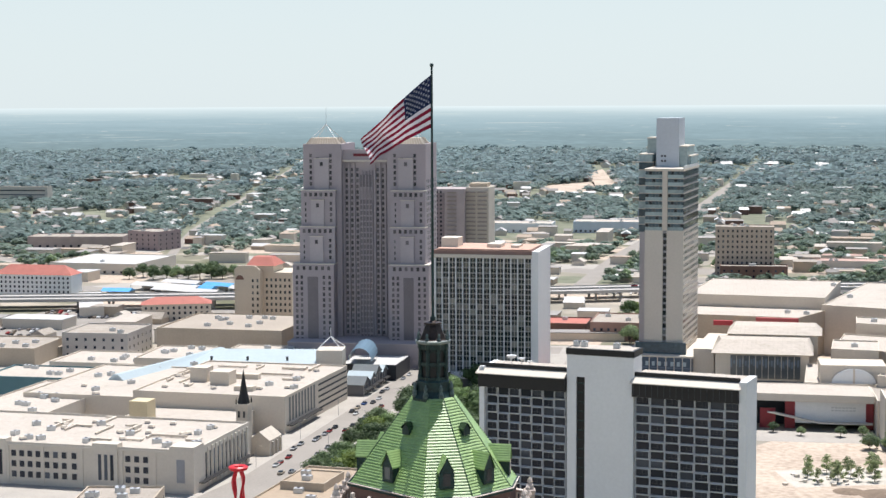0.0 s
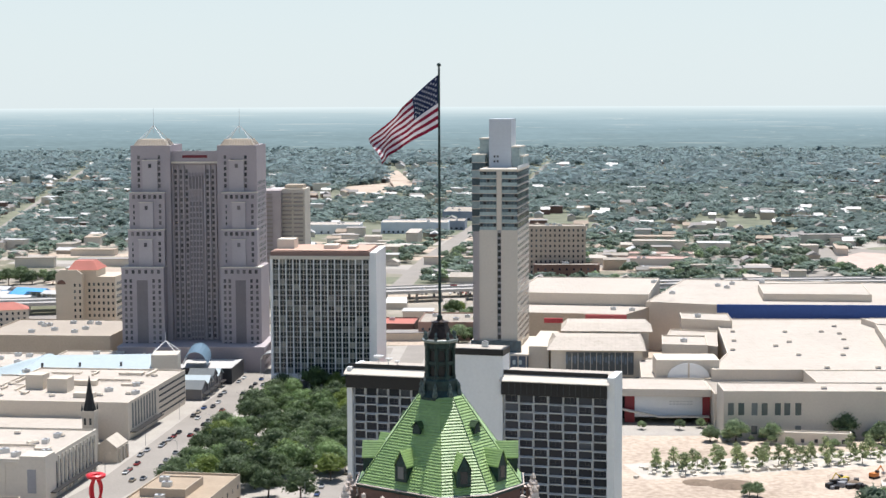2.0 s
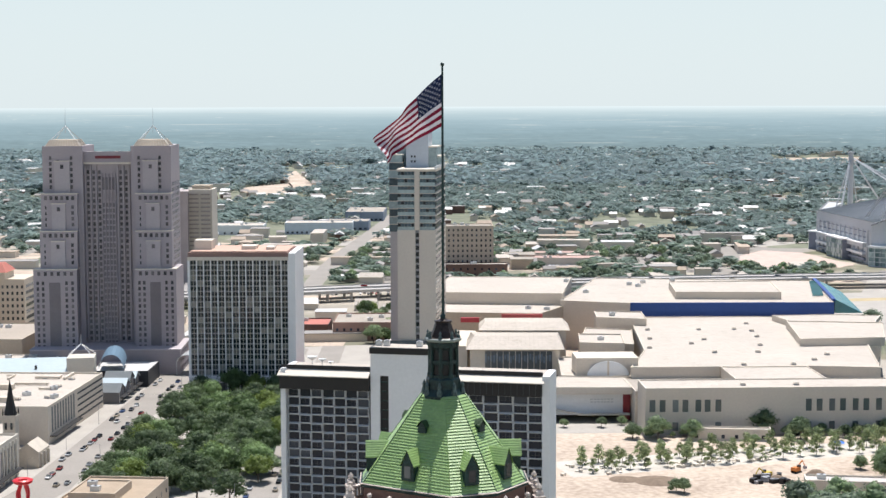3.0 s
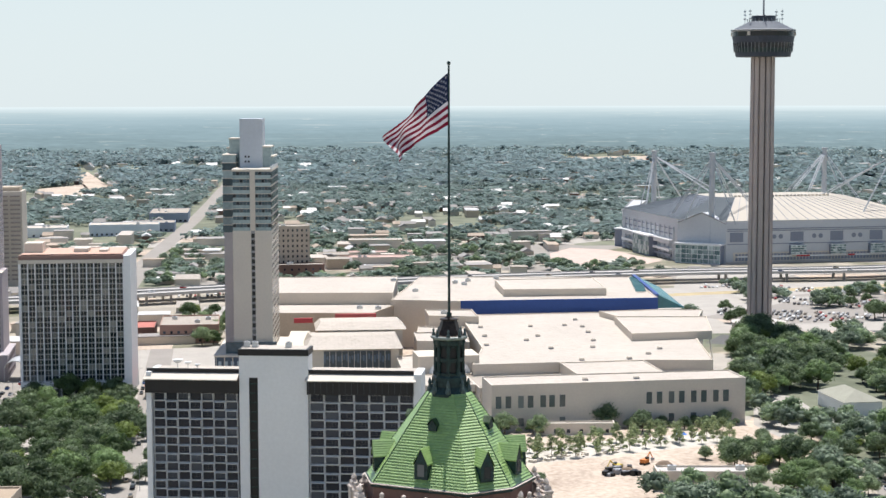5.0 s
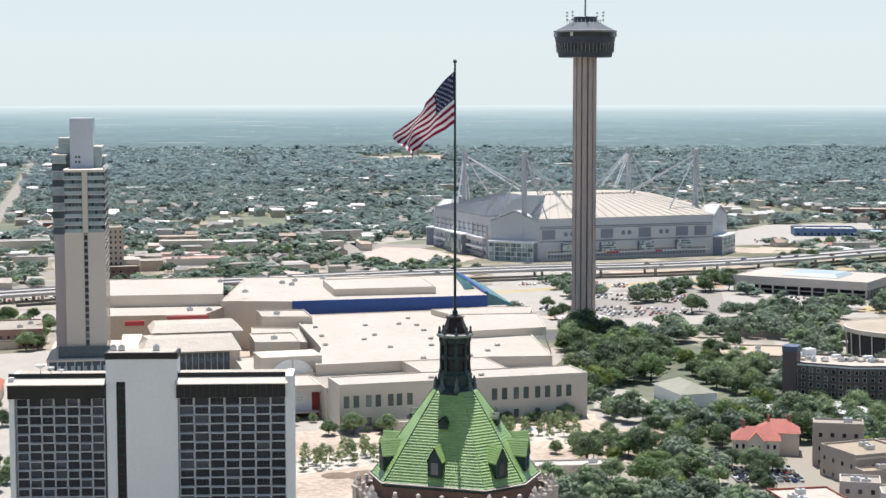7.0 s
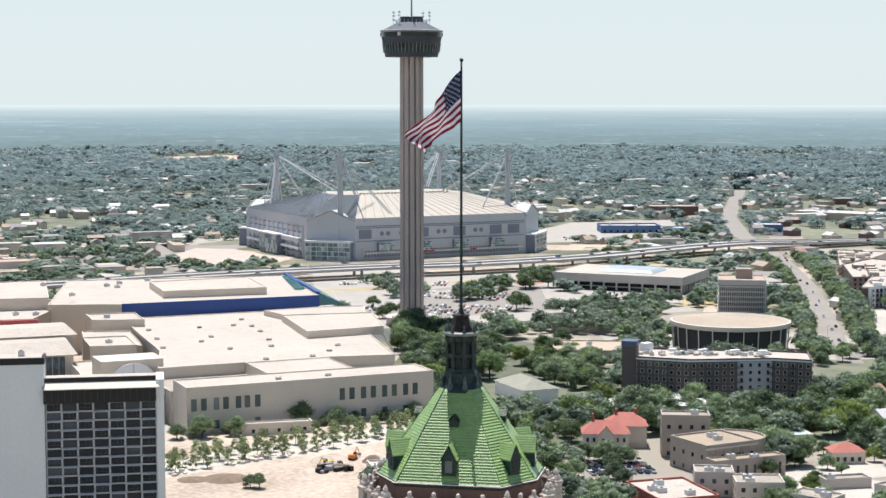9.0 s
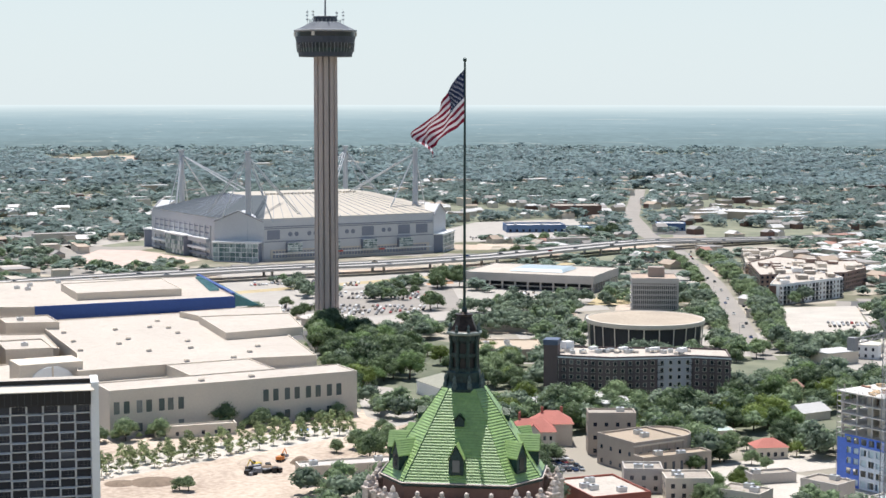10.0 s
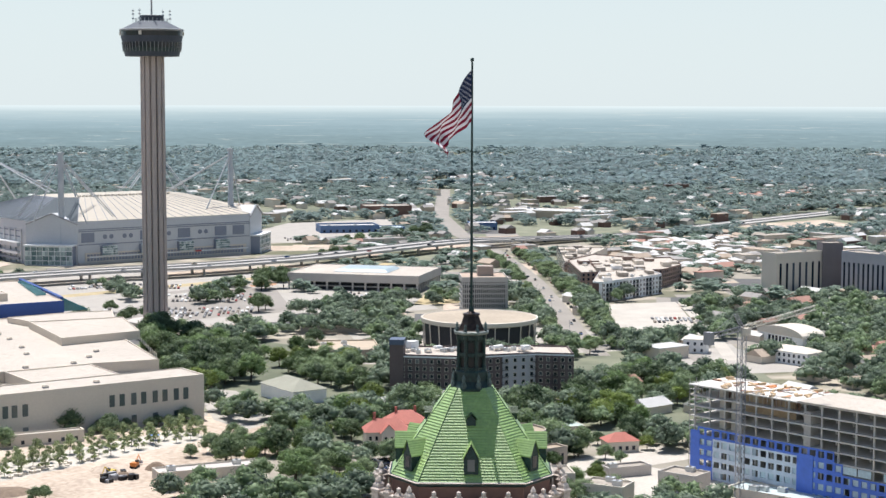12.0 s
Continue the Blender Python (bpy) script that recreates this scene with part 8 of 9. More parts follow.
patch("bare_soil", [(644, 880), (672, 880), (650, 850), (628, 853)], mat("orange_bare_soil", (0.42, 0.24, 0.15), 0.95, 0.25, 0.08, 0.7), "bare orange soil beside a ramp", 0.08)
street("road", [(560, 862), (620, 870), (690, 868), (740, 880)], 12, M["road"], "curving ramp road below the highway", 0.09)
street("road", [(790, 575), (672, 462), (600, 395)], 8, M["yard"], "pale lane beside a car park", 0.1)
patch("site_yard", [(318, 215), (330, 180), (361, 180), (361, 262), (395, 256), (395, 282), (345, 290), (322, 270)], M["yard"], "pale concrete yard around a building site", 0.06)
patch("car_park", [(440, 780), (590, 860), (640, 840), (560, 720), (470, 735)], M["road"], "car park beside a hall", 0.05)
patch("car_park", [(470, 880), (540, 1010), (620, 1060), (640, 1000), (560, 900)], M["walkway"], "pale stadium forecourt", 0.05)
patch("car_park", [(830, 1180), (1050, 1330), (1200, 1300), (950, 1080)], M["walkway"], "wide pale stadium car park", 0.05)
patch("car_park", [(286, 350), (313, 338), (298, 309), (274, 322)], M["road"], "small car park beside a villa", 0.07)
patch("car_park", [(280, 1180), (420, 1260), (560, 1330), (600, 1250), (420, 1130)], M["road"], "parking lots beyond the highway", 0.05)
patch("car_park", [(-320, 740), (-250, 960), (-120, 930), (-150, 810)], M["road"], "lots by the highway", 0.05)
patch("downtown_paving", [(-330, 300), (-330, 720), (0, 760), (130, 760), (130, 560), (20, 330)], M["walkway"], "pale city paving between buildings", 0.03)
patch("car_park", [(400, 720), (465, 705), (540, 680), (640, 665), (690, 740), (720, 930), (430, 940)], M["walkway"], "broad pale car parks below a tower", 0.04)
patch("dry_field", [(1340, 870), (1480, 850), (1540, 950), (1390, 965)], M["sand"], "dry straw-coloured field beside the highway", 0.05)
patch("car_park", [(560, 370), (600, 345), (640, 400), (620, 470), (585, 440)], M["walkway"], "pale yard between white houses", 0.05)
# grass patch whose darker colour also stands in for tree shade
patch("park_lawn", [(255, 372), (300, 372), (345, 362), (400, 300), (470, 300), (560, 340), (640, 430), (560, 470), (470, 560), (450, 690), (372, 610), (300, 470)], M["lawn"], "grass and soil between park trees, dark for painted shade", 0.035)
patch("hall_court", [(314, 484), (343, 516), (348, 505), (338, 470), (338, 448), (330, 436), (293, 425), (296, 452)], M["walkway"], "pale paved court beside a white hall", 0.08)
patch("tree_court", [(132, 406), (274, 422), (272, 446), (130, 434)], mat("pale_new_paving", (0.50, 0.46, 0.40), 0.9, 0.25, 0.12, 1.2), "pale new paving between young trees", 0.07)
patch("dry_verge", [(640, 690), (690, 730), (760, 690), (720, 655)], mat("straw_grass", (0.42, 0.34, 0.20), 0.95, 0.25, 0.05, 0.5), "strip of dry straw-coloured grass", 0.06)
patch("dry_verge", [(430, 905), (700, 905), (860, 925), (860, 912), (700, 888), (430, 890)], bpy.data.materials["straw_grass"], "dry grass bank below the highway", 0.06)
patch("car_park", [(540, 1290), (560, 1380), (660, 1390), (650, 1345)], M["walkway"], "pale lot behind a stadium", 0.05)
patch("river", [(20, 452), (26, 470), (34, 520), (30, 540), (24, 500)], mat("green_river_water", (0.05, 0.08, 0.05), 0.1, 0.2, 0.2, 1.0), "narrow green river between trees", 0.09)

FIELDS = [[(283, 2910), (334, 3099), (288, 2343), (250, 2347)], [(175, 2486), (270, 2619), (250, 2347), (168, 2252)], [(1467, 3466), (1704, 3476), (1529, 3094), (1315, 3064)]]
for f_ in FIELDS:
    patch("dry_field", f_, M["sand"], "dry sandy field between suburban trees", 0.09)

# greener ground under the suburbs
structure("suburb_ground", MB().lathe([(4200, 0.02), (1500, 0.02)], 96, cap=False), M["lawn"], "dry lawns and dust of the suburbs", "ground")
lots = {q: MB() for q in ("road", "walkway", "asphalt", "lawn", "sand")}
rl_ = random.Random(77)
for _ in range(420):
    r, a = math.sqrt(rl_.uniform(640 ** 2, 1560 ** 2)), radians(rl_.uniform(-20, 64))
    x, y = r * math.sin(a), r * math.cos(a)
    q = rl_.choice(("road", "walkway", "asphalt", "sand", "lawn", "road", "sand"))
    w, d = rl_.uniform(18, 75), rl_.uniform(18, 60)
    z = 0.022 + 0.0006 * (_ % 40)
    lots[q].face(*[(px_, py_, z) for px_, py_ in frame_pts(x, y, rl_.choice((10, 14, 42)) if a < 0.6 else 44, rect(w, d))])
for q, lab in (("road", "pale concrete lots"), ("walkway", "pale paved yards"), ("asphalt", "dark asphalt lots"), ("lawn", "dry grass plots"), ("sand", "bare dusty plots")):
    structure("lot_" + q, lots[q], M[q], lab, "ground")

# ---- trees ----
IV1, IF1 = ico(1)
IV2, IF2 = ico(2)


def clump_template(seed, sub=2, rough=0.35):
    v, f = (IV2, IF2) if sub == 2 else (IV1, IF1)
    out = []
    for p in v:
        q = Vector(p)
        k = 1 + rough * noise.noise(q * 1.7 + Vector((seed * 7.3, seed * 1.7, 0))) + rough * 0.6 * noise.noise(q * 4.1 + Vector((0, seed * 3.3, seed)))
        out.append(q * k)
    return np.array([p[:] for p in out]), f


def tree_mesh(seed, h, r, clumps=11, leaves=1900, low=0.36, blade=0.085, fat=(0.36, 0.56), core=0.72):
    """Trunk with limbs, and an uneven crown of lumpy clumps feathered with leaf blades."""
    rnd = random.Random(seed)
    tr = MB()
    thick = 0.03 if r > 3 else 0.011
    tr.tube((0, 0, 0), (0.05 * h * rnd.uniform(-1, 1), 0.05 * h * rnd.uniform(-1, 1), h * 0.45), thick * h, thick * 0.6 * h, 6)
    cs = []
    for k in range(clumps):
        a, q = 2.4 * k + rnd.uniform(-0.5, 0.5), math.sqrt((k + 0.4) / clumps)
        z = h * (0.82 - (0.82 - low) * q * rnd.uniform(0.55, 1.1))
        cs.append((Vector((r * 0.66 * q * math.cos(a), r * 0.66 * q * math.sin(a), z)), r * rnd.uniform(*fat)))
    for c, s in cs[-4:]:
        tr.tube((0, 0, h * 0.3), c * 0.92, thick * 0.45 * h, thick * 0.2 * h, 4)
    V, F = [], []
    base = 0
    for k, (c, s) in enumerate(cs):
        v, f = clump_template(seed * 31 + k, 1, 0.5)
        v = v * np.array([s, s, s * 0.8]) * core + np.array(c[:])
        V.append(v)
        F.append(f + base)
        base += len(v)
    lv, lf = [], []
    for k in range(leaves):
        c, s = cs[rnd.randrange(clumps)]
        d = Vector((rnd.gauss(0, 1), rnd.gauss(0, 1), rnd.gauss(0.25, 0.8))).normalized()
        p = c + Vector((d.x * s, d.y * s, d.z * s * 0.76)) * rnd.uniform(0.62, 1.15)
        e = Vector((rnd.gauss(0, 1), rnd.gauss(0, 1), rnd.gauss(0, 0.6))).normalized() * r * blade
        g = e.cross(d).normalized() * r * blade * 0.8
        b = len(lv)
        lv += [p - e, p + g, p + e * 1.1]
        lf.append((b, b + 1, b + 2))
    V.append(np.array([q[:] for q in lv]))
    F.append(np.array(lf) + base)
    return tr.mesh("trunk"), tri_mesh("crown", np.concatenate(V), np.concatenate(F))


TREES = []
for k in range(7):
    hh, rr = ((11, 6.0), (9, 5.2), (12.5, 6.5), (8, 4.2), (10, 5.4), (13, 7.4), (7, 3.8))[k]
    TREES.append(tree_mesh(k + 1, hh, rr))
YOUNG = [tree_mesh(40 + k, 8.6, 2.5, 9, 520, 0.16, 0.15, (0.3, 0.5), 0.3) for k in range(3)]
_tree_proto = {}


def plant(kind, x, y, s, turn, leaf, label, group):
    key = (kind, leaf)
    m = pose(x, y, 0, 0, 0, turn) @ Matrix.Diagonal((s, s, s, 1))
    if key in _tree_proto:
        t = copy_thing(_tree_proto[key], pose(x, y, 0, 0, 0, turn))
        t.scale = (s, s, s)
        return t
    t = thing("tree", m, label, "tree", group)
    tr, cr = (TREES + YOUNG)[kind]
    part("trunk", tr.copy(), M["bark"], t)
    part("crown", cr.copy(), M[leaf], t, "leafy green crown")
    _tree_proto[key] = t
    return t


M["leafdeep"] = leaf_mat("deep_green_leaf", (0.06, 0.10, 0.045), (0.145, 0.20, 0.095))
M["leaffresh"] = leaf_mat("fresh_green_leaf", (0.095, 0.155, 0.055), (0.19, 0.275, 0.11), 0.2, 1.0, 1.0, 0.6)
M["leaflime"] = leaf_mat("lime_leaf", (0.14, 0.20, 0.04), (0.22, 0.285, 0.075))
rt = random.Random(11)
inside = inside_poly
MASS = {}
HALL_PLOT = [(284, 412), (318, 408), (354, 420), (384, 448), (384, 500), (345, 515), (312, 486)]
SHED_PLOT = [(196, 336), (236, 345), (258, 346), (256, 370), (205, 388)]


def grove(poly, n, kinds, smin, smax, label, group, gap=5.0, leaf="leaf", lime=0.1, mass=False):
    xs, ys = [p[0] for p in poly], [p[1] for p in poly]
    done, tries = [], 0
    while len(done) < n and tries < n * 40:
        tries += 1
        x, y = rt.uniform(min(xs), max(xs)), rt.uniform(min(ys), max(ys))
        if inside(x, y, poly) and not inside(x, y, HALL_PLOT) and not inside(x, y, SHED_PLOT) and all((x - a) ** 2 + (y - b) ** 2 > gap * gap for a, b in done):
            done.append((x, y))
            q = rt.random()
            lf = "leaflime" if q < lime else "leaffresh" if q < lime + 0.27 else "leafdeep" if q > 0.84 else leaf
            if mass:
                MASS.setdefault((rt.choice(kinds), lf), []).append((x, y, 0, *[rt.uniform(smin, smax)] * 3, rt.uniform(0, 6.28)))
                continue
            plant(rt.choice(kinds), x, y, rt.uniform(smin, smax), rt.uniform(0, 360), lf, label, group)


# riverside park between the two streets
grove([(-36, 405), (-12, 392), (10, 395), (26, 470), (44, 560), (52, 606), (6, 612), (-10, 560), (-28, 480)], 88, [0, 1, 2, 4, 5], 0.85, 1.2, "broad dark green riverside tree in full leaf", "riverside trees", 6.2, "leafdeep")
grove([(30, 450), (40, 520), (60, 600), (70, 590), (44, 450)], 8, [1, 3, 6], 0.7, 1.0, "small street tree in full leaf", "street trees", 7)
# the wooded blocks of the park beside the exhibition halls
grove([(255, 372), (320, 376), (345, 420), (330, 425), (308, 420), (288, 408), (240, 398)], 36, [0, 1, 2, 4], 0.6, 0.95, "dense dark green park tree", "park trees", 8.5)
grove([(306, 470), (330, 480), (372, 520), (420, 600), (450, 690), (420, 700), (372, 610), (340, 545), (308, 500)], 55, [0, 1, 2, 4, 5], 0.85, 1.3, "dense green park tree below a tower", "park trees", 8.5, mass=True)
grove([(330, 395), (382, 440), (400, 470), (440, 520), (420, 545), (380, 500), (350, 440)], 30, [0, 1, 2, 4], 0.8, 1.1, "dark green tree among low buildings", "park trees", 8, mass=True)
grove([(335, 370), (372, 352), (430, 345), (470, 330), (530, 330), (520, 400), (470, 380), (440, 362), (400, 395), (384, 425)], 58, [0, 1, 2, 4, 5], 0.8, 1.35, "green garden tree in full leaf", "garden trees", 8.5, mass=True)
grove([(345, 345), (350, 285), (362, 292), (368, 332), (400, 335), (395, 285), (425, 300), (440, 340), (400, 370), (360, 372)], 34, [0, 1, 2, 4], 0.75, 1.15, "green garden tree between villas", "garden trees", 7.0, lime=0.15)
grove([(250, 300), (285, 300), (300, 345), (270, 360), (240, 330)], 12, [0, 1, 4], 0.7, 1.1, "green tree beside a small car park", "garden trees", 7.5, lime=0.15)
grove([(262, 215), (300, 218), (330, 262), (318, 268), (300, 250)], 14, [1, 3, 4, 6], 0.6, 1.0, "small green tree between low roofs", "garden trees", 6.5, lime=0.1)
for x, y in ((359, 281), (361, 297), (385, 281), (389, 293), (378, 301), (352, 291), (356, 271), (398, 300), (404, 285), (380, 311), (360, 312), (350, 306), (345, 320), (410, 268), (420, 282), (300, 330), (292, 345)):
    plant(rt.choice([0, 1, 3, 4, 6]), x, y, rt.uniform(0.65, 1.0), rt.uniform(0, 360), rt.choice(["leaf", "leaf", "leaflime"]), "green garden tree between villas", "garden trees")
for k in range(24):
    f = k / 23
    q = frame_pts(293, 458, 9.5, [(-116 + 112 * f + rt.uniform(-1.5, 1.5), rt.uniform(-6, -3.5))])[0]
    plant(rt.choice([3, 6]), q[0], q[1], rt.uniform(0.35, 0.75), rt.uniform(0, 360), "leaf", "dark green shrub below a pale wall", "wall shrubs")
grove([(222, 340), (250, 322), (272, 340), (284, 352), (282, 380), (258, 392), (235, 372)], 17, [0, 1, 2, 4, 5], 0.7, 1.1, "dark green tree beside a shed", "park trees", 7.5, mass=True)
grove([(372, 560), (412, 550), (432, 590), (402, 645), (380, 612)], 16, [0, 1, 2, 4], 0.8, 1.2, "green park tree", "park trees", 9, mass=True)
grove([(392, 500), (404, 548), (438, 574), (462, 598), (480, 600), (470, 570), (446, 540), (440, 520), (410, 490)], 18, [0, 1, 2, 4], 0.75, 1.15, "green park tree", "park trees", 8.5, mass=True)
grove([(318, 500), (330, 500), (344, 480), (340, 515)], 4, [1, 4], 0.7, 0.9, "green park tree", "park trees", 8)
grove([(108, 762), (126, 762), (150, 860), (146, 915), (128, 900), (114, 830)], 20, [0, 1, 3, 4], 0.7, 1.1, "street tree between hotels", "street trees", 7, mass=True)
for x, y in ((22, 436), (29, 430), (36, 441)):
    plant(1, x, y, 0.85, x * 9, "leaf", "green street tree beside a hotel", "street trees")
for x, y in ((-44, 419), (-42, 436), (-38, 456), (-33, 478), (-29, 499), (-34, 442), (-37, 425), (-35, 411), (-27, 392), (-38, 402), (-24, 520)):
    plant(rt.choice([0, 1, 4]), x, y, rt.uniform(0.8, 1.1), rt.uniform(0, 360), "leafdeep", "broad dark green riverside tree in full leaf", "riverside trees")
# young trees in rows on the rebuilt ground
for i in range(17):
    for j in range(3):
        x = 140 + i * 8.2 + rt.uniform(-1.8, 1.8)
        y = 413 + (x - 150) * 0.11 + j * 7.5 + rt.uniform(-1.5, 1.5)
        plant(7 + rt.randrange(3), x, y, rt.uniform(0.85, 1.3), rt.uniform(0, 360), "leafpale", "thin young tree with pale green leaves in sand", "young trees")
for x, y, s in ((233.5, 469.5, 1.3), (243.5, 453.5, 1.35), (226.5, 473.5, 0.7), (221.5, 448.5, 0.65), (194.5, 481.5, 0.9), (203.5, 474.5, 0.75), (210.5, 500.5, 0.6), (192.5, 503.5, 0.7), (220.5, 491.5, 0.6), (266.5, 473.5, 0.7), (263.5, 453.5, 0.8), (250.5, 471.5, 0.7), (276.5, 465.5, 0.65), (256.5, 461.5, 0.6), (164, 373, 0.8), (162, 376, 0.6), (204, 356, 1.0), (212, 352, 0.9), (284.5, 457.5, 0.8), (170.5, 496.5, 0.7), (180.5, 499.5, 0.6), (154.5, 499.5, 0.6), (144.5, 507.5, 0.7), (246, 463, 0.9), (309, 462, 0.85), (279, 442, 0.8), (271, 447, 0.75), (281, 418, 0.9)):
    plant(rt.choice([1, 3, 6]), x, y, s, rt.uniform(0, 360), "leaf", "small dark green tree before a pale wall", "terrace trees")


for x, y, sc in ((664, 862, 1.5), (672, 872, 1.2), (655, 868, 1.1), (581, 842, 0.9), (590, 838, 0.8), (628, 836, 1.4), (618, 828, 1.3), (640, 830, 1.3), (606, 838, 0.9), (541, 733, 1.1), (552, 740, 1.0), (586, 812, 0.8), (560, 790, 0.8), (469, 798, 0.7), (456, 755, 1.1), (464, 748, 1.0), (446, 748, 1.0), (815, 975, 1.1), (826, 968, 1.0), (806, 982, 1.0), (924, 1084, 0.9), (943, 1087, 1.1), (935, 1078, 1.0), (1033, 1106, 1.2), (1043, 1099, 1.2), (1020, 1112, 1.0)):
    MASS.setdefault((rt.choice([0, 1, 4, 5]), rt.choice(["leaf", "leafdeep"])), []).append((x, y, 0, sc, sc, sc, rt.uniform(0, 6.28)))
for x, y, sc in ((353, 292, 0.7), (360, 307, 0.8), (337, 266, 0.6), (341, 292, 0.8), (331, 284, 0.7), (347, 301, 0.9), (327, 297, 0.8)):
    MASS.setdefault((rt.choice([0, 1, 4]), rt.choice(["leaf", "leaffresh"])), []).append((x, y, 0, sc, sc, sc, rt.uniform(0, 6.28)))
for x, y in ((560, 462), (572, 468), (586, 468), (548, 470), (562, 482), (604, 478), (616, 484), (540, 458), (580, 480), (626, 500)):
    MASS.setdefault((rt.choice([0, 1, 4]), rt.choice(["leaf", "leaffresh"])), []).append((x, y, 0, 0.85, 0.85, 0.85, rt.uniform(0, 6.28)))
for x, y in ((-240, 1128), (-231, 1140), (-211, 1132), (-201, 1122), (-193, 1126), (-183, 1120), (-175, 1128), (-166, 1126), (-158, 1136), (-205, 1146), (-190, 1142), (-220, 1122), (-150, 1122), (-176, 1146)):
    q = rt.uniform(0.95, 1.35)
    MASS.setdefault((rt.choice([0, 1, 4]), rt.choice(["leaf", "leafdeep"])), []).append((x, y, 0, q, q, q, rt.uniform(0, 6.28)))
for x, y, sc in ((186, 467, 1.15), (200, 464, 1.0), (176, 470, 0.8)):
    plant(1, x, y, sc, x * 7, "leaf", "broad grey-green tree before a pale wall", "terrace trees")
AV = [(596, 500), (700, 610), (812, 734), (907, 849), (950, 905)]
for (xa, ya), (xb, yb) in zip(AV, AV[1:]):
    n_ = int(math.hypot(xb - xa, yb - ya) / 8.5)
    tx, ty = (xb - xa) / n_, (yb - ya) / n_
    ln_ = math.hypot(tx, ty)
    for k in range(n_):
        for off in (-13, 13.5, 21):
            if rt.random() < (0.8 if off > 0 else 0.62):
                o = off + rt.uniform(-2, 2)
                MASS.setdefault((rt.choice([0, 1, 4]), "leaf"), []).append((xa + tx * k + ty / ln_ * o, ya + ty * k - tx / ln_ * o, 0, *[rt.uniform(0.6, 0.95)] * 3, rt.uniform(0, 6.28)))
wood = thing("park_woods", pose(0, 0, 0), "dense green park and garden trees in full leaf", "trees", "", "stuff")
for (k_, lf_), rows_ in MASS.items():
    for nm_, src_, mt_ in (("crowns", TREES[k_][1], lf_), ("trunks", TREES[k_][0], "bark")):
        src_.calc_loop_triangles()
        tv_ = np.array([v.co[:] for v in src_.vertices])
        tf_ = np.array([t.vertices[:] for t in src_.loop_triangles])
        v_, f_ = bulk_mesh(nm_, tv_, tf_, rows_)
        tagged(part(nm_, tri_mesh(nm_, v_, f_), M[mt_], wood), kind="stuff")


def crown_template(seed, lobes, sprays):
    """A small uneven crown: leaf sprays that lean outwards over a few clumps."""
    rg = random.Random(seed)
    cs = []
    for k in range(lobes):
        a, q = 2.4 * k + rg.uniform(-0.5, 0.5), 0.55 * math.sqrt(k / lobes)
        cs.append((Vector((q * math.cos(a), q * math.sin(a), rg.uniform(-0.15, 0.3))), rg.uniform(0.45, 0.65)))
    v = []
    for _ in range(sprays):
        c, r = rg.choice(cs)
        d = Vector((rg.gauss(0, 1), rg.gauss(0, 1), rg.gauss(0.3, 0.8))).normalized()
        p = c + d * r * rg.uniform(0.7, 1.05)
        az, tilt = rg.uniform(0, 6.28), radians(rg.uniform(25, 62))
        e = Vector((-math.sin(az), math.cos(az), 0)) * rg.uniform(0.2, 0.34)
        g = Vector((math.cos(az) * math.cos(tilt), math.sin(az) * math.cos(tilt), -math.sin(tilt))) * rg.uniform(0.3, 0.5)
        v += [p - e - g * 0.4, p + e - g * 0.4, p + g * 0.6]
    return np.array([p[:] for p in v]), np.arange(3 * sprays).reshape(-1, 3)


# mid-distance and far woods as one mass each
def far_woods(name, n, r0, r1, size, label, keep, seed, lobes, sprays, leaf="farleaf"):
    rg = np.random.default_rng(seed)
    rr = np.sqrt(rg.uniform(r0 * r0, r1 * r1, n))
    an = np.radians(rg.uniform(-19, 63, n))
    x, y = rr * np.sin(an), rr * np.cos(an)
    ok = np.array([keep(a, b) for a, b in zip(x, y)])
    x, y = x[ok], y[ok]
    m = len(x)
    s = rg.uniform(0.5, 1.25, m) * size
    V, F, base = [], [], 0
    for k in range(8):
        pick = np.arange(m) % 8 == k
        q_n = pick.sum()
        tv, tf = crown_template(90 + 3 * k + seed, lobes, sprays)
        wide = s[pick] * 0.62
        xf = np.stack([x[pick], y[pick], s[pick] * rg.uniform(0.28, 0.38, q_n), wide * rg.uniform(0.85, 1.3, q_n), wide * rg.uniform(0.85, 1.3, q_n), wide * rg.uniform(0.5, 0.75, q_n), rg.uniform(0, 6.28, q_n)], -1)
        v, f = bulk_mesh("w", tv, tf, xf)
        V.append(v)
        F.append(f + base)
        base += len(v)
    me = tri_mesh(name, np.concatenate(V), np.concatenate(F))
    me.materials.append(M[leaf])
    ob = new(name, me)
    return tagged(ob, label, "trees", "", "stuff")


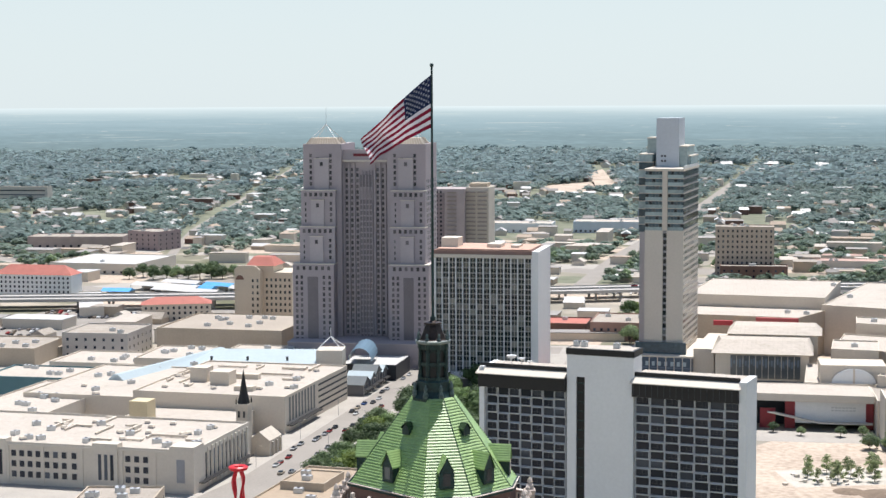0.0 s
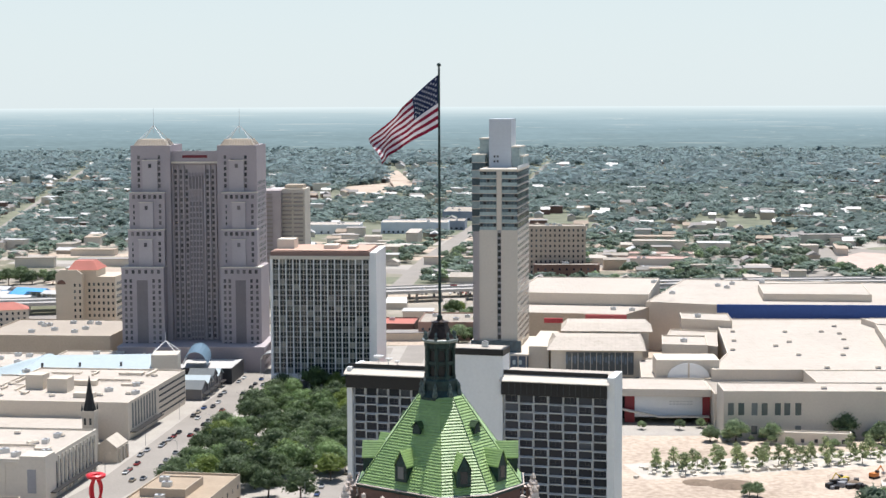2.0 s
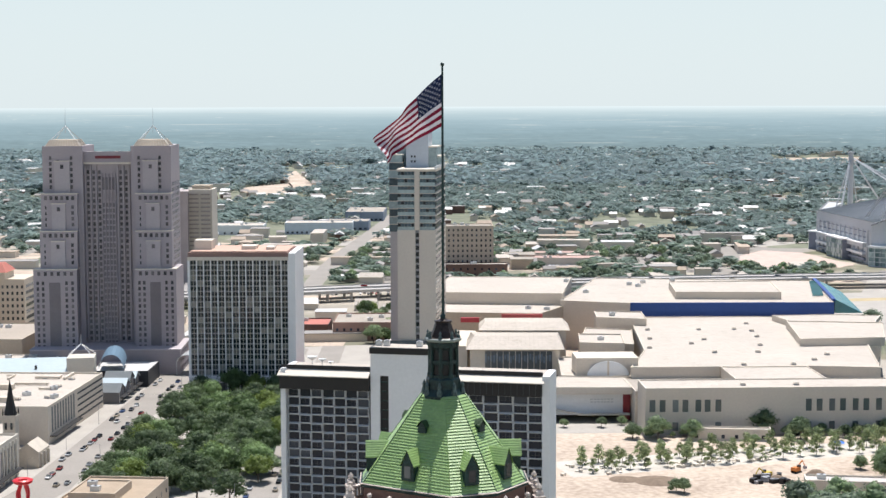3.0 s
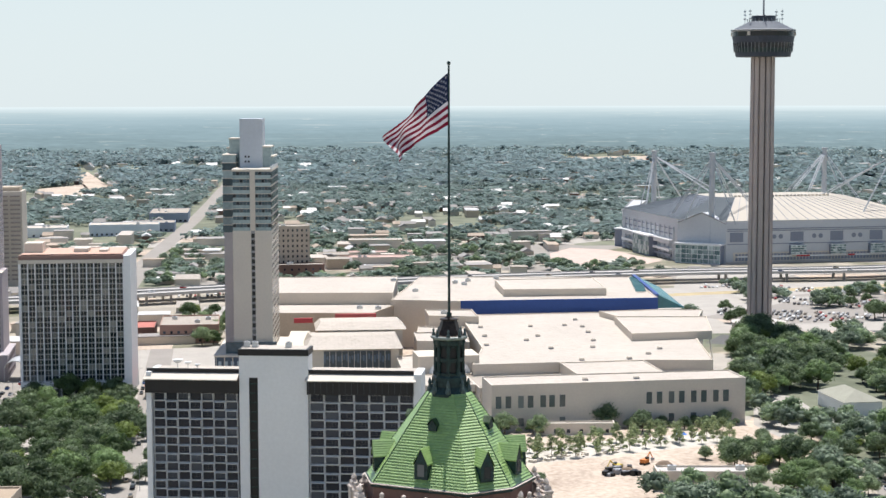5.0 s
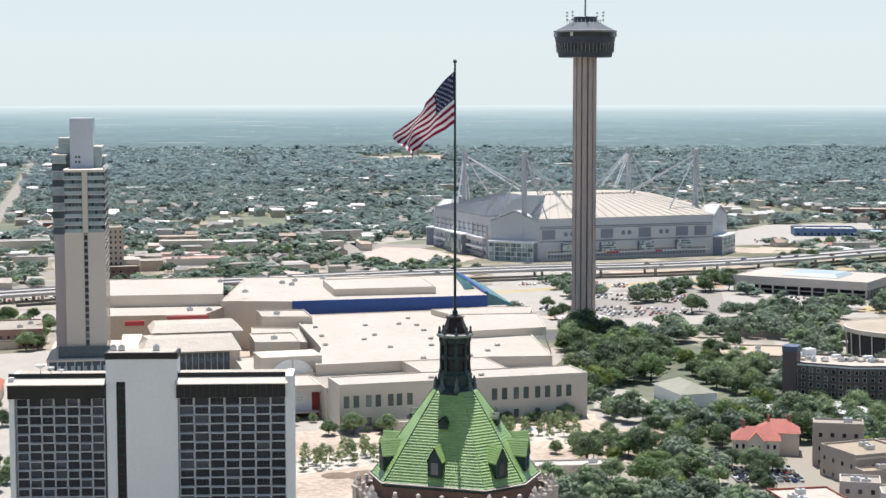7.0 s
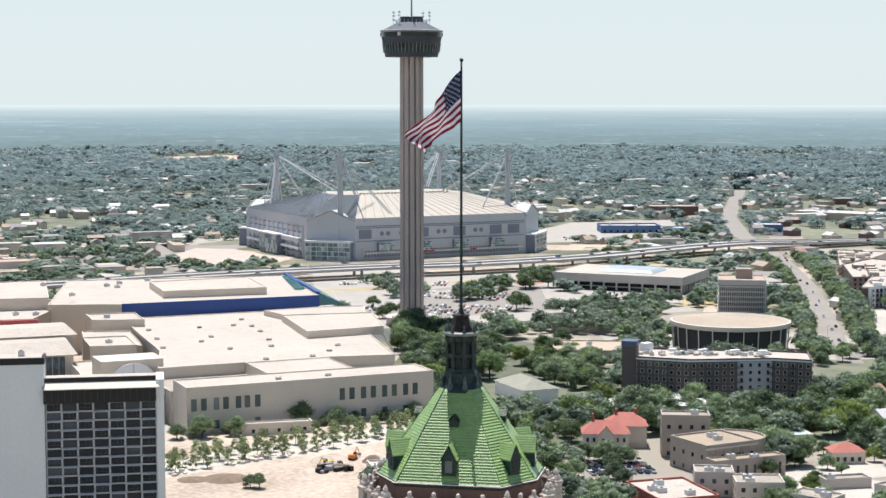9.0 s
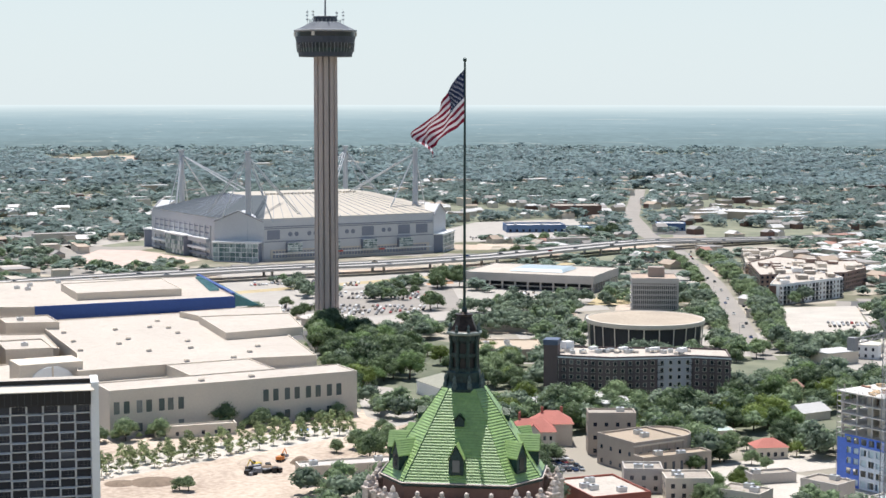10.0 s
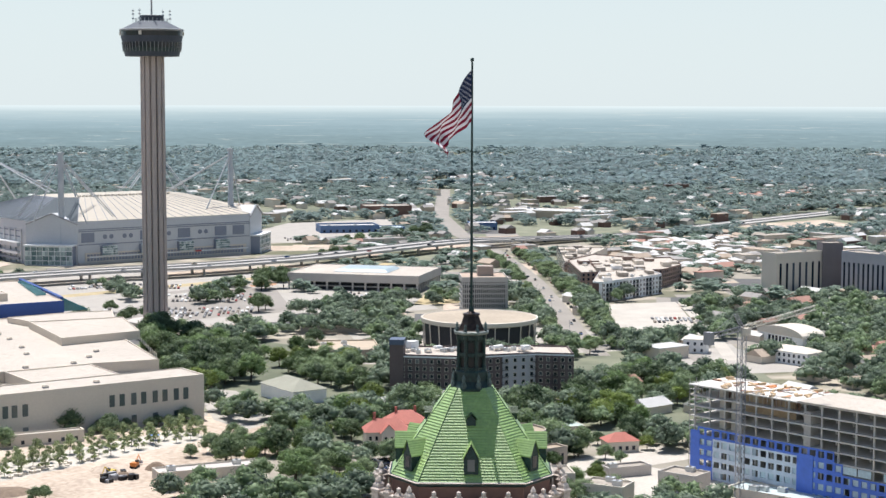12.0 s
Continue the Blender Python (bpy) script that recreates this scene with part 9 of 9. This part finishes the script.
def leafy_woods(name, n, keep, seed, r0, r1, a0, a1, smin, smax, label, gap):
    """Full-leafed trees of the kinds planted singly, joined into one mass."""
    rg = random.Random(seed)
    kinds = []
    for k in range(4):
        _, cr = tree_mesh(60 + k, 9.5, 5.4, 7, 285, 0.4, 0.14, (0.42, 0.62))
        v = np.empty(len(cr.vertices) * 3, np.float32)
        cr.vertices.foreach_get("co", v)
        f = np.empty(len(cr.loops), np.int32)
        cr.loops.foreach_get("vertex_index", f)
        kinds.append((v.reshape(-1, 3), f.reshape(-1, 3), []))
    cells = set()
    for _ in range(n * 6):
        r, a = math.sqrt(rg.uniform(r0 * r0, r1 * r1)), radians(rg.uniform(a0, a1))
        x, y = r * math.sin(a), r * math.cos(a)
        cell = (int(x / gap), int(y / gap))
        if cell in cells or not keep(x, y):
            continue
        cells.add(cell)
        s = rg.uniform(smin, smax)
        kinds[rg.randrange(4)][2].append((x, y, 0, s, s, s * rg.uniform(0.85, 1.15), rg.uniform(0, 6.28)))
        if len(cells) >= n:
            break
    W = thing(name, pose(0, 0, 0), label, "trees", "", "stuff")
    for (tv, tf, xf), leaf in zip(kinds, ("cityleaf", "cityfresh", "citydeep", "cityleaf")):
        if xf:
            v, f = bulk_mesh("crowns", tv, tf, xf)
            tagged(part("crowns", tri_mesh("crowns", v, f), M[leaf], W), kind="stuff")
    return W


CLEAR = [
    [(560, 1030), (560, 1320), (860, 1340), (900, 1050), (820, 1020)],
    [(630, 830), (695, 735), (765, 775), (700, 870)],
    [(590, 610), (630, 575), (655, 605), (615, 640)],
    [(450, 790), (520, 770), (560, 830), (530, 850)],
    [(495, 500), (520, 575), (570, 575), (590, 520), (545, 480)],
    [(738, 612), (795, 585), (662, 452), (606, 482)],
    [(738, 606), (824, 606), (940, 690), (992, 812), (960, 852), (850, 745)],
    [(-330, 980), (-120, 850), (-130, 1110), (-330, 1120)],
    [(-320, 1165), (-225, 1140), (-230, 1280), (-320, 1280)],
    [(-400, 1385), (-250, 1360), (-250, 1450), (-400, 1450)],
    [(1330, 860), (1520, 850), (1560, 960), (1380, 985)],
    [(870, 600), (960, 490), (1010, 620), (930, 640)],
    [(-80, 1060), (70, 1060), (70, 1180), (-80, 1180)],
    [(200, 1080), (300, 1080), (300, 1190), (200, 1190)],
    [(40, 1540), (270, 1520), (280, 1630), (50, 1640)],
    [(830, 1180), (1050, 1330), (1200, 1300), (950, 1080)],
    [(480, 1150), (512, 1105), (590, 1105), (592, 1240), (560, 1275), (505, 1240)],
    [(965, 1180), (1060, 1140), (1110, 1240), (1010, 1270)],
    [(480, 960), (560, 1000), (700, 975), (850, 990), (850, 1040), (640, 1060), (560, 1010)],
]
LINES = [([(985, 945), (1083, 1089), (1253, 1292), (1529, 1571), (1664, 1707)], 14), ([(560, 455), (597, 500), (700, 610), (812, 734), (970, 929), (1083, 1089), (1253, 1292)], 13), ([(-210, 1020), (-243, 1390), (-258, 1620), (-262, 1914), (-276, 2910), (-285, 3500)], 9), ([(110, 1050), (149, 1220), (173, 1317), (221, 1490), (292, 1752), (373, 2068), (524, 2670), (700, 3400)], 12)]


def seg_dist(x, y, pts):
    b = 1e9
    for (x0, y0), (x1, y1) in zip(pts, pts[1:]):
        dx, dy = x1 - x0, y1 - y0
        f = max(0, min(1, ((x - x0) * dx + (y - y0) * dy) / (dx * dx + dy * dy)))
        b = min(b, math.hypot(x - x0 - f * dx, y - y0 - f * dy))
    return b


HW_PTS = [(p.x, p.y) for p in HIGHWAY]


def open_land(x, y):
    """Places kept free of houses and woods."""
    r = math.hypot(x, y)
    if r > 1900 and any(inside(x, y, f) for f in FIELDS):
        return False
    if r < 2200 and seg_dist(x, y, HW_PTS) < 30:
        return False
    for pts, w in LINES:
        if seg_dist(x, y, pts) < w + (2.5 if r > 1000 else 0):
            return False
    return r > 2100 or not any(inside(x, y, c) for c in CLEAR)


LOTS = [(465, 705), (540, 680), (640, 665), (700, 750), (740, 930), (430, 945)]


def wooded(x, y):
    if not open_land(x, y) or (inside(x, y, LOTS) and noise.noise(Vector((x * 0.018, y * 0.018, 2.0))) < 0.2):
        return False
    r = math.hypot(x, y)
    a = math.degrees(math.atan2(x, y))
    d = noise.noise(Vector((x * 0.004, y * 0.004, 0.3))) + 0.6 * noise.noise(Vector((x * 0.013, y * 0.013, 5)))
    if r < 1000:
        return a > 33 and d > -0.15
    if r < 1500:
        return d > (0.0 if a < 12 else -0.15 if a < 30 else -0.28)
    return d > (-0.16 if r < 2000 else -0.28)


CLEAR += [
    [(-330, 300), (-330, 720), (0, 760), (130, 760), (130, 300)],
    [(90, 330), (150, 520), (300, 470), (300, 360)],
    [(125, 470), (300, 450), (380, 620), (420, 830), (130, 880), (90, 640)],
    [(372, 436), (400, 396), (450, 366), (470, 392), (400, 456)],
    [(290, 260), (345, 285), (345, 345), (325, 365), (285, 340)],
    [(362, 278), (385, 278), (392, 330), (370, 332)],
    [(235, 225), (330, 220), (335, 290), (262, 305)],
    [(345, 130), (410, 130), (410, 245), (352, 245)],
    [(540, 330), (625, 345), (600, 400), (545, 420)],
    [(470, 250), (520, 330), (540, 330), (490, 250)],
    [(425, 535), (480, 510), (500, 545), (445, 590)],
    [(332, 452), (372, 448), (382, 506), (344, 512)],
    [(322, 180), (372, 180), (372, 262), (326, 262)],
    [(340, 255), (392, 250), (392, 272), (345, 282)],
    [(430, 700), (465, 700), (465, 735), (430, 735)],
]


def garden_land(x, y):
    if not open_land(x, y):
        return False
    a, r = math.degrees(math.atan2(x, y)), math.hypot(x, y)
    sparse = 0.2 if inside(x, y, LOTS) else 0.26 if a < 41 and r > 560 and x + y < 1480 else -0.04
    return noise.noise(Vector((x * 0.018, y * 0.018, 2.0))) > sparse


leafy_woods("city_trees", 1750, garden_land, 31, 330, 1000, 29, 64, 0.6, 1.4, "dense green city trees between houses and lots", 9.5)
leafy_woods("city_trees", 520, wooded, 32, 700, 1350, -16, 36, 0.65, 1.1, "scattered green city trees between roofs and lots", 9.0)
# these woods carry the haze in their leaf colour, band by band
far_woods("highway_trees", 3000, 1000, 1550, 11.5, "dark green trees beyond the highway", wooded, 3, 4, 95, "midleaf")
far_woods("suburb_trees", 20000, 1500, 2850, 15.5, "dense suburban trees, haze in their grey-green", wooded, 5, 3, 37)
far_woods("distant_woods", 10000, 2400, 3550, 24.0, "dense hazy woods towards the horizon", wooded, 7, 3, 30, "hazeleaf")
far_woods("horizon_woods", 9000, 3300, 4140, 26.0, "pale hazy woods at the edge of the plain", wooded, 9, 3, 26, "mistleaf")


NO_HOUSES = [(300, 480), (520, 420), (640, 560), (800, 700), (900, 940), (380, 960), (400, 800)]


# ---- suburbs: small pitched houses and flat sheds ----
def suburb(name, n, r0, r1, flat_share, seed, label, size, cols, a0=-22, a1=66):
    rg = random.Random(seed)
    groups = {c: MB() for c in cols}
    walls = {c: MB() for c in ("offwhite", "creamwall", "tanwall", "brick")}
    for _ in range(n):
        r = math.sqrt(rg.uniform(r0 * r0, r1 * r1))
        a = radians(rg.uniform(a0, a1))
        x, y = r * math.sin(a), r * math.cos(a)
        if not open_land(x, y) or inside(x, y, NO_HOUSES) or inside(x, y, HALL_PLOT):
            continue
        w, d, h = size * rg.uniform(0.7, 1.8), size * rg.uniform(0.6, 1.1), rg.uniform(3.2, 4.8) * (1.35 if r > 1450 else 1.0)
        ya = radians(-12 + rg.choice((0, 90)) + rg.uniform(-6, 6))
        flat = rg.random() < flat_share
        if flat:
            w, d, h = w * rg.uniform(1.0, 2.6), d * rg.uniform(1.0, 1.8), h * rg.uniform(1.0, 2.0)
        c, s = math.cos(ya), math.sin(ya)
        P = lambda u, v, z: (x + u * c - v * s, y + u * s + v * c, z)
        q = [P(-w / 2, -d / 2, 0), P(w / 2, -d / 2, 0), P(w / 2, d / 2, 0), P(-w / 2, d / 2, 0)]
        walls[rg.choice(('offwhite', 'offwhite', 'creamwall', 'tanwall', 'brick' if r0 > 1400 else 'creamwall'))].prism([(p[0], p[1]) for p in q], 0, h, cap=False)
        g = groups[rg.choice(cols)]
        e = 0.5
        b = [P(-w / 2 - e, -d / 2 - e, h), P(w / 2 + e, -d / 2 - e, h), P(w / 2 + e, d / 2 + e, h), P(-w / 2 - e, d / 2 + e, h)]
        if flat:
            g.frustum([b, [(p[0], p[1], h + 0.5) for p in b]])
        else:
            t0, t1 = P(-w / 2, 0, h + d * 0.28), P(w / 2, 0, h + d * 0.28)
            g.face(b[0], b[1], t1, t0)
            g.face(b[2], b[3], t0, t1)
            g.face(b[1], b[2], t1)
            g.face(b[3], b[0], t0)
    ob = thing(name, pose(0, 0, 0), label, "houses", "", "stuff")
    for c in walls:
        tagged(part("house_walls", walls[c], M[c], ob), kind="stuff")
    for c in groups:
        tagged(part("house_roofs", groups[c], M[c], ob), kind="stuff")


suburb("near_houses", 450, 640, 1500, 0.7, 21, "mixed low city buildings with flat and pitched roofs", 12.0, ["roofgrey", "roofwhite", "rooftan", "whiteroof", "greyroof", "roofgrey", "whiteroof"], -22, 36)
suburb("roadside_houses", 260, 1010, 1500, 0.3, 27, "low houses and shops beyond the avenue", 11.0, ["roofgrey", "roofwhite", "rooftan", "greyroof", "roofgrey", "ruddy"], 36, 66)
suburb("suburb_houses", 2900, 1450, 2900, 0.1, 22, "small suburban houses with grey, tan and white roofs", 11.0, ["roofgrey", "roofwhite", "roofwhite", "rooftan", "roofgrey", "roofgrey"])
suburb("distant_sheds", 900, 2800, 4120, 0.3, 23, "scattered distant roofs and sheds", 17.0, ["roofgrey", "roofwhite", "roofwhite"])

suburb("garden_houses", 190, 540, 1050, 0.1, 29, "small houses with red, white and grey roofs among trees", 11.0, ["roofgrey", "roofwhite", "ruddy", "rooftan", "roofwhite"], 34, 66)


# ---- cars ----
CAR_COLS = dict(grey=(0.17, 0.17, 0.175), bronze=(0.16, 0.13, 0.10), navy=(0.03, 0.04, 0.07), dark=(0.06, 0.06, 0.065), white=(0.62, 0.62, 0.61), silver=(0.34, 0.35, 0.36), black=(0.02, 0.02, 0.022), red=(0.24, 0.02, 0.02), blue=(0.04, 0.08, 0.2), tan=(0.4, 0.34, 0.26))
for c_, v_ in CAR_COLS.items():
    M["car_" + c_] = mat(c_ + "_car_paint", v_, 0.6, 0.03, 0.5, 3.0, 0.0, spec=0.3)
_cars = {}


def far_car(m, colour):
    """Body and cabin only, for the roads far off."""
    key = "far " + colour
    if key in _cars:
        return copy_thing(_cars[key], m)
    C = thing("car", m, "%s car on a distant road" % colour, "car", "cars")
    part("body", MB().frustum([[(-2.2, -0.85, 0.1), (2.2, -0.85, 0.1), (2.2, 0.85, 0.1), (-2.2, 0.85, 0.1)], [(-2.25, -0.9, 0.7), (2.25, -0.9, 0.65), (2.25, 0.9, 0.65), (-2.25, 0.9, 0.7)], [(-2.15, -0.8, 0.98), (2.1, -0.8, 0.85), (2.1, 0.8, 0.85), (-2.15, 0.8, 0.98)]]), M["car_" + colour], C)
    part("cabin", MB().frustum([[(-1.7, -0.78, 0.93), (1.0, -0.78, 0.9), (1.0, 0.78, 0.9), (-1.7, 0.78, 0.93)], [(-1.2, -0.64, 1.38), (0.35, -0.64, 1.4), (0.35, 0.64, 1.4), (-1.2, 0.64, 1.38)]]), M["glass"], C, "dark glazed cabin")
    _cars[key] = C
    return C


def car(m, colour):
    if colour in _cars:
        return copy_thing(_cars[colour], m)
    C = thing("car", m, "%s saloon car on the street" % colour, "car", "cars")
    body = MB().frustum([[(-2.2, -0.85, 0.35), (2.2, -0.85, 0.35), (2.2, 0.85, 0.35), (-2.2, 0.85, 0.35)], [(-2.25, -0.9, 0.7), (2.25, -0.9, 0.65), (2.25, 0.9, 0.65), (-2.25, 0.9, 0.7)], [(-2.15, -0.8, 0.98), (2.1, -0.8, 0.85), (2.1, 0.8, 0.85), (-2.15, 0.8, 0.98)]])
    part("body", body, M["car_" + colour], C)
    part("cabin", MB().frustum([[(-1.7, -0.78, 0.93), (1.0, -0.78, 0.9), (1.0, 0.78, 0.9), (-1.7, 0.78, 0.93)], [(-1.2, -0.64, 1.38), (0.35, -0.64, 1.4), (0.35, 0.64, 1.4), (-1.2, 0.64, 1.38)]]), M["glass"], C, "dark glazed cabin")
    for x in (-1.35, 1.4):
        for y in (-0.8, 0.8):
            part("wheel", MB().frustum([[(x + 0.32 * math.cos(2 * math.pi * k / 10), y + e, 0.32 + 0.32 * math.sin(2 * math.pi * k / 10)) for k in range(10)] for e in (-0.11, 0.11)]), M["black"], C)
    _cars[colour] = C
    return C


def along(pts, f):
    L = [(Vector(b) - Vector(a)).length for a, b in zip(pts, pts[1:])]
    d = f * sum(L)
    for (a, b), l in zip(zip(pts, pts[1:]), L):
        if d <= l:
            p = Vector(a).lerp(Vector(b), d / l)
            return p, math.degrees(math.atan2(b[1] - a[1], b[0] - a[0]))
        d -= l
    return Vector(pts[-1]), 0.0


rc = random.Random(5)
PAINTS = ["white", "white", "silver", "silver", "black", "black", "red", "blue", "tan", "dark"]
ST1 = [(-62, 430), (-42, 510), (-20, 600), (2, 690), (22, 800)]
ST2 = [(8, 370), (24, 450), (36, 520), (56, 590), (70, 660)]
ST3 = [(610, 500), (700, 602), (810, 726), (985, 925)]
for pts, n, offs, z in ((ST1, 62, (-6.5, -3.2, 3.2, 6.5, 7.6), 0.06), (ST2, 44, (-5, -5, 4.6, 4.6, 1.8), 0.08), (ST3, 26, (-7, -3.5, 3.5, 7), 0.07)):
    for k in range(n):
        p, a = along(pts, (k + rc.uniform(0.1, 0.9)) / n)
        o = rc.choice(offs)
        (far_car if pts is ST3 or p.y > 570 else car)(pose(p.x + o * math.sin(radians(a)), p.y - o * math.cos(radians(a)), z, 0, 0, a + (180 if o < 0 else 0)), rc.choice(PAINTS))
HWP = [(p.x, p.y) for p in HIGHWAY]
for k in range(46):
    p, a = along(HWP, 0.16 + 0.7 * (k + rc.random()) / 46)
    o = rc.choice((-14, -10.5, -7, -4.5, 4.5, 7, 10.5, 14))
    far_car(pose(p.x + o * math.sin(radians(a)), p.y - o * math.cos(radians(a)), 0.9 + 6.6 * max(0.0, min(1.0, (1200 - p.x) / 220)), 0, 0, a), rc.choice(PAINTS))
for k in range(40):
    i, j = k % 10, k // 10
    q = frame_pts(278, 322, 24, [(0.4 + i * 2.6, 1.5 + j * 6.6 + rc.uniform(-0.4, 0.4))])[0]
    car(pose(q[0], q[1], 0.07, 0, 0, 66 + rc.choice((0, 180))), rc.choice(PAINTS))


# ---- cars in the far lots, joined ----
def parked(name, blocks, label):
    groups = {c: MB() for c in ("car_grey", "car_black", "car_silver", "car_dark", "car_bronze", "car_white", "car_red")}
    for (x, y, yaw, rows, cols) in blocks:
        for r in range(rows):
            for c in range(cols):
                if rc.random() < 0.5:
                    continue
                q = frame_pts(x, y, yaw, [(c * 2.9, r * 8.5)])[0]
                a = radians(90 - yaw)
                u, v = Vector((math.cos(a), math.sin(a), 0)), Vector((-math.sin(a), math.cos(a), 0))
                o = Vector((q[0], q[1], 0.06))
                g = groups[rc.choice(list(groups) + ["car_black", "car_dark", "car_bronze", "car_grey", "car_white", "car_silver"])]
                rr = lambda l, w, z: [o + u * l * s + v * w * t + Vector((0, 0, z)) for s, t in ((-1, -1), (1, -1), (1, 1), (-1, 1))]
                g.frustum([rr(2.2, 0.85, 0.2), rr(2.2, 0.85, 0.85), rr(1.1, 0.7, 1.4)])
    ob = thing(name, pose(0, 0, 0), label, "cars", "", "stuff")
    for c, g in groups.items():
        if g.v:
            tagged(part("cars", g, M[c], ob), kind="stuff")


parked("parked_cars", [(470, 760, 40, 6, 24), (520, 830, 40, 5, 26), (560, 900, 40, 3, 22), (455, 790, 35, 4, 20), (300, 1165, 18, 3, 20), (420, 1200, 20, 3, 22), (640, 760, 45, 3, 16), (-300, 820, 12, 6, 22), (-260, 900, 12, 4, 24), (520, 930, 20, 3, 22), (900, 1150, 40, 4, 30), (1020, 1010, 40, 5, 26), (860, 900, 48, 4, 20), (690, 520, 46, 3, 14), (120, 1010, 10, 3, 24), (-60, 830, 12, 3, 16)], "rows of parked cars on open lots")


# ---- building ground in the park ----
def excavator(m, colour, label):
    E_ = thing("excavator", m, label, "excavator", "site machines")
    y_ = mat(colour + "_machine_paint", dict(orange=(0.6, 0.2, 0.04), yellow=(0.6, 0.42, 0.05))[colour], 0.5)
    for s in (-1.0, 1.0):
        part("track", MB().box(-1.8, s - 0.3, 0, 1.8, s + 0.3, 0.8), M["black"], E_)
    part("body", MB().box(-1.8, -1.2, 0.9, 1.2, 1.2, 2.2), y_, E_)
    part("cab", MB().box(0.2, -1.1, 1.4, 1.5, 0.0, 3.0), M["glass"], E_)
    part("boom", MB().tube((1.0, 0.4, 1.8), (4.2, 0.4, 4.2), 0.25, n=6).tube((4.2, 0.4, 4.2), (6.0, 0.4, 1.6), 0.2, n=6), y_, E_)
    part("bucket", MB().box(5.4, -0.2, 0.6, 6.4, 1.0, 1.7), M["grey"], E_)
    return E_


SOIL = mat("dark_loose_soil", (0.19, 0.14, 0.10), 0.95, 0.35, 0.3, 1.5)
excavator(pose(217, 396, 0, 0, 0, 30), "orange", "orange tracked excavator on bare sand")
excavator(pose(203, 391, 0, 0, 0, 200), "yellow", "yellow tracked excavator beside a dirt heap")
for x, y, r, h in ((208, 399, 8, 2.2), (161, 394, 9, 0.8), (150, 399, 6, 0.5), (222, 389, 4.5, 2.6), (190, 388, 8, 1.3), (214, 404, 6, 1.4), (205, 386, 4, 1.9)):
    pile = MB()
    rings = []
    for f, z in ((1.0, 0.0), (0.7, 0.5), (0.35, 0.9), (0.05, 1.0)):
        rings.append([(r * f * (1 + 0.25 * noise.noise(Vector((x + k, f * 3, 1)))) * math.cos(2 * math.pi * k / 14), r * f * (1 + 0.25 * noise.noise(Vector((y + k, f * 2, 4)))) * math.sin(2 * math.pi * k / 14), h * z) for k in range(14)])
    pile.frustum(rings)
    ob = part("soil_mound", pile, SOIL if h > 2.3 or h < 1 or r < 5 else M["sand"], None, at=pose(x, y, 0.05))
    tagged(ob, "low heap of loose brown soil", "soil mound", "soil mounds")
rb_ = random.Random(9)
pal = {}
for k in range(64):
    x = 128 + 92 * rb_.random()
    y = 405 + (x - 128) * 0.16 + (26 if x < 172 else 10) * rb_.random()
    ob = part("paving_pallet", pal.setdefault(k % 3, MB().box(-0.9, -0.7, 0, 0.9, 0.7, (0.5, 0.9, 1.1)[k % 3]).mesh("paving_pallet")), M["offwhite"], None, at=pose(x, y, 0.05, 0, 0, rb_.uniform(0, 90)))
    tagged(ob, "stack of pale paving stones on sand", "paving", "paving stacks")
for k in range(14):
    x, y = 193 + 15 * rb_.random(), 380 + 9 * rb_.random()
    t = thing("site_container", pose(x, y, 0.05, 0, 0, rb_.uniform(0, 180)), "small dark site container or machine on sand", "container", "site stores")
    part("box", MB().box(-1.6, -0.9, 0.1, 1.6, 0.9, rb_.uniform(1.0, 2.2)), M["grey"] if k % 2 else M["black"], t)
    part("skid", MB().box(-1.5, -0.8, 0, 1.5, 0.8, 0.1), M["black"], t)
par = thing("parasol", pose(252, 434, 0), "bright blue open parasol on pale paving", "parasol")
part("canopy", MB().lathe([(2.4, 2.3), (1.2, 3.0), (0.05, 3.3)], 10), mat("blue_canvas", (0.06, 0.2, 0.65), 0.7), par)
part("pole", MB().tube((0, 0, 0), (0, 0, 3.2), 0.05, n=6), M["steel"], par)

# ---- lamp posts along the streets ----
lamp0 = None
for pts, n, off in ((ST1, 14, 10.4), (ST2, 9, 7.4), (ST3, 12, 13.0)):
    for k in range(n):
        p, a = along(pts, (k + 0.5) / n)
        s = off if k % 2 else -off
        m = pose(p.x + s * math.sin(radians(a)), p.y - s * math.cos(radians(a)), 0, 0, 0, a + (90 if s > 0 else -90))
        if lamp0 is None:
            lamp0 = thing("street_lamp", m, "grey steel street lamp with a single arm", "street lamp", "street lamps")
            part("pole", MB().tube((0, 0, 0), (0, 0, 8), 0.1, 0.07, 6), M["grey"], lamp0)
            part("arm", MB().tube((0, 0, 7.9), (1.8, 0, 8.4), 0.05, n=5), M["grey"], lamp0)
            part("head", MB().box(1.5, -0.15, 8.3, 2.3, 0.15, 8.5), M["offwhite"], lamp0)
        else:
            copy_thing(lamp0, m)

# ---- far landmarks ----
flat_building("distant_slab", "long pale slab block in the suburbs", "apartments", -590, 2090, 12, 72, 16, 24, OW, GR, 4, 1, (66.0, 1.4), units=0)
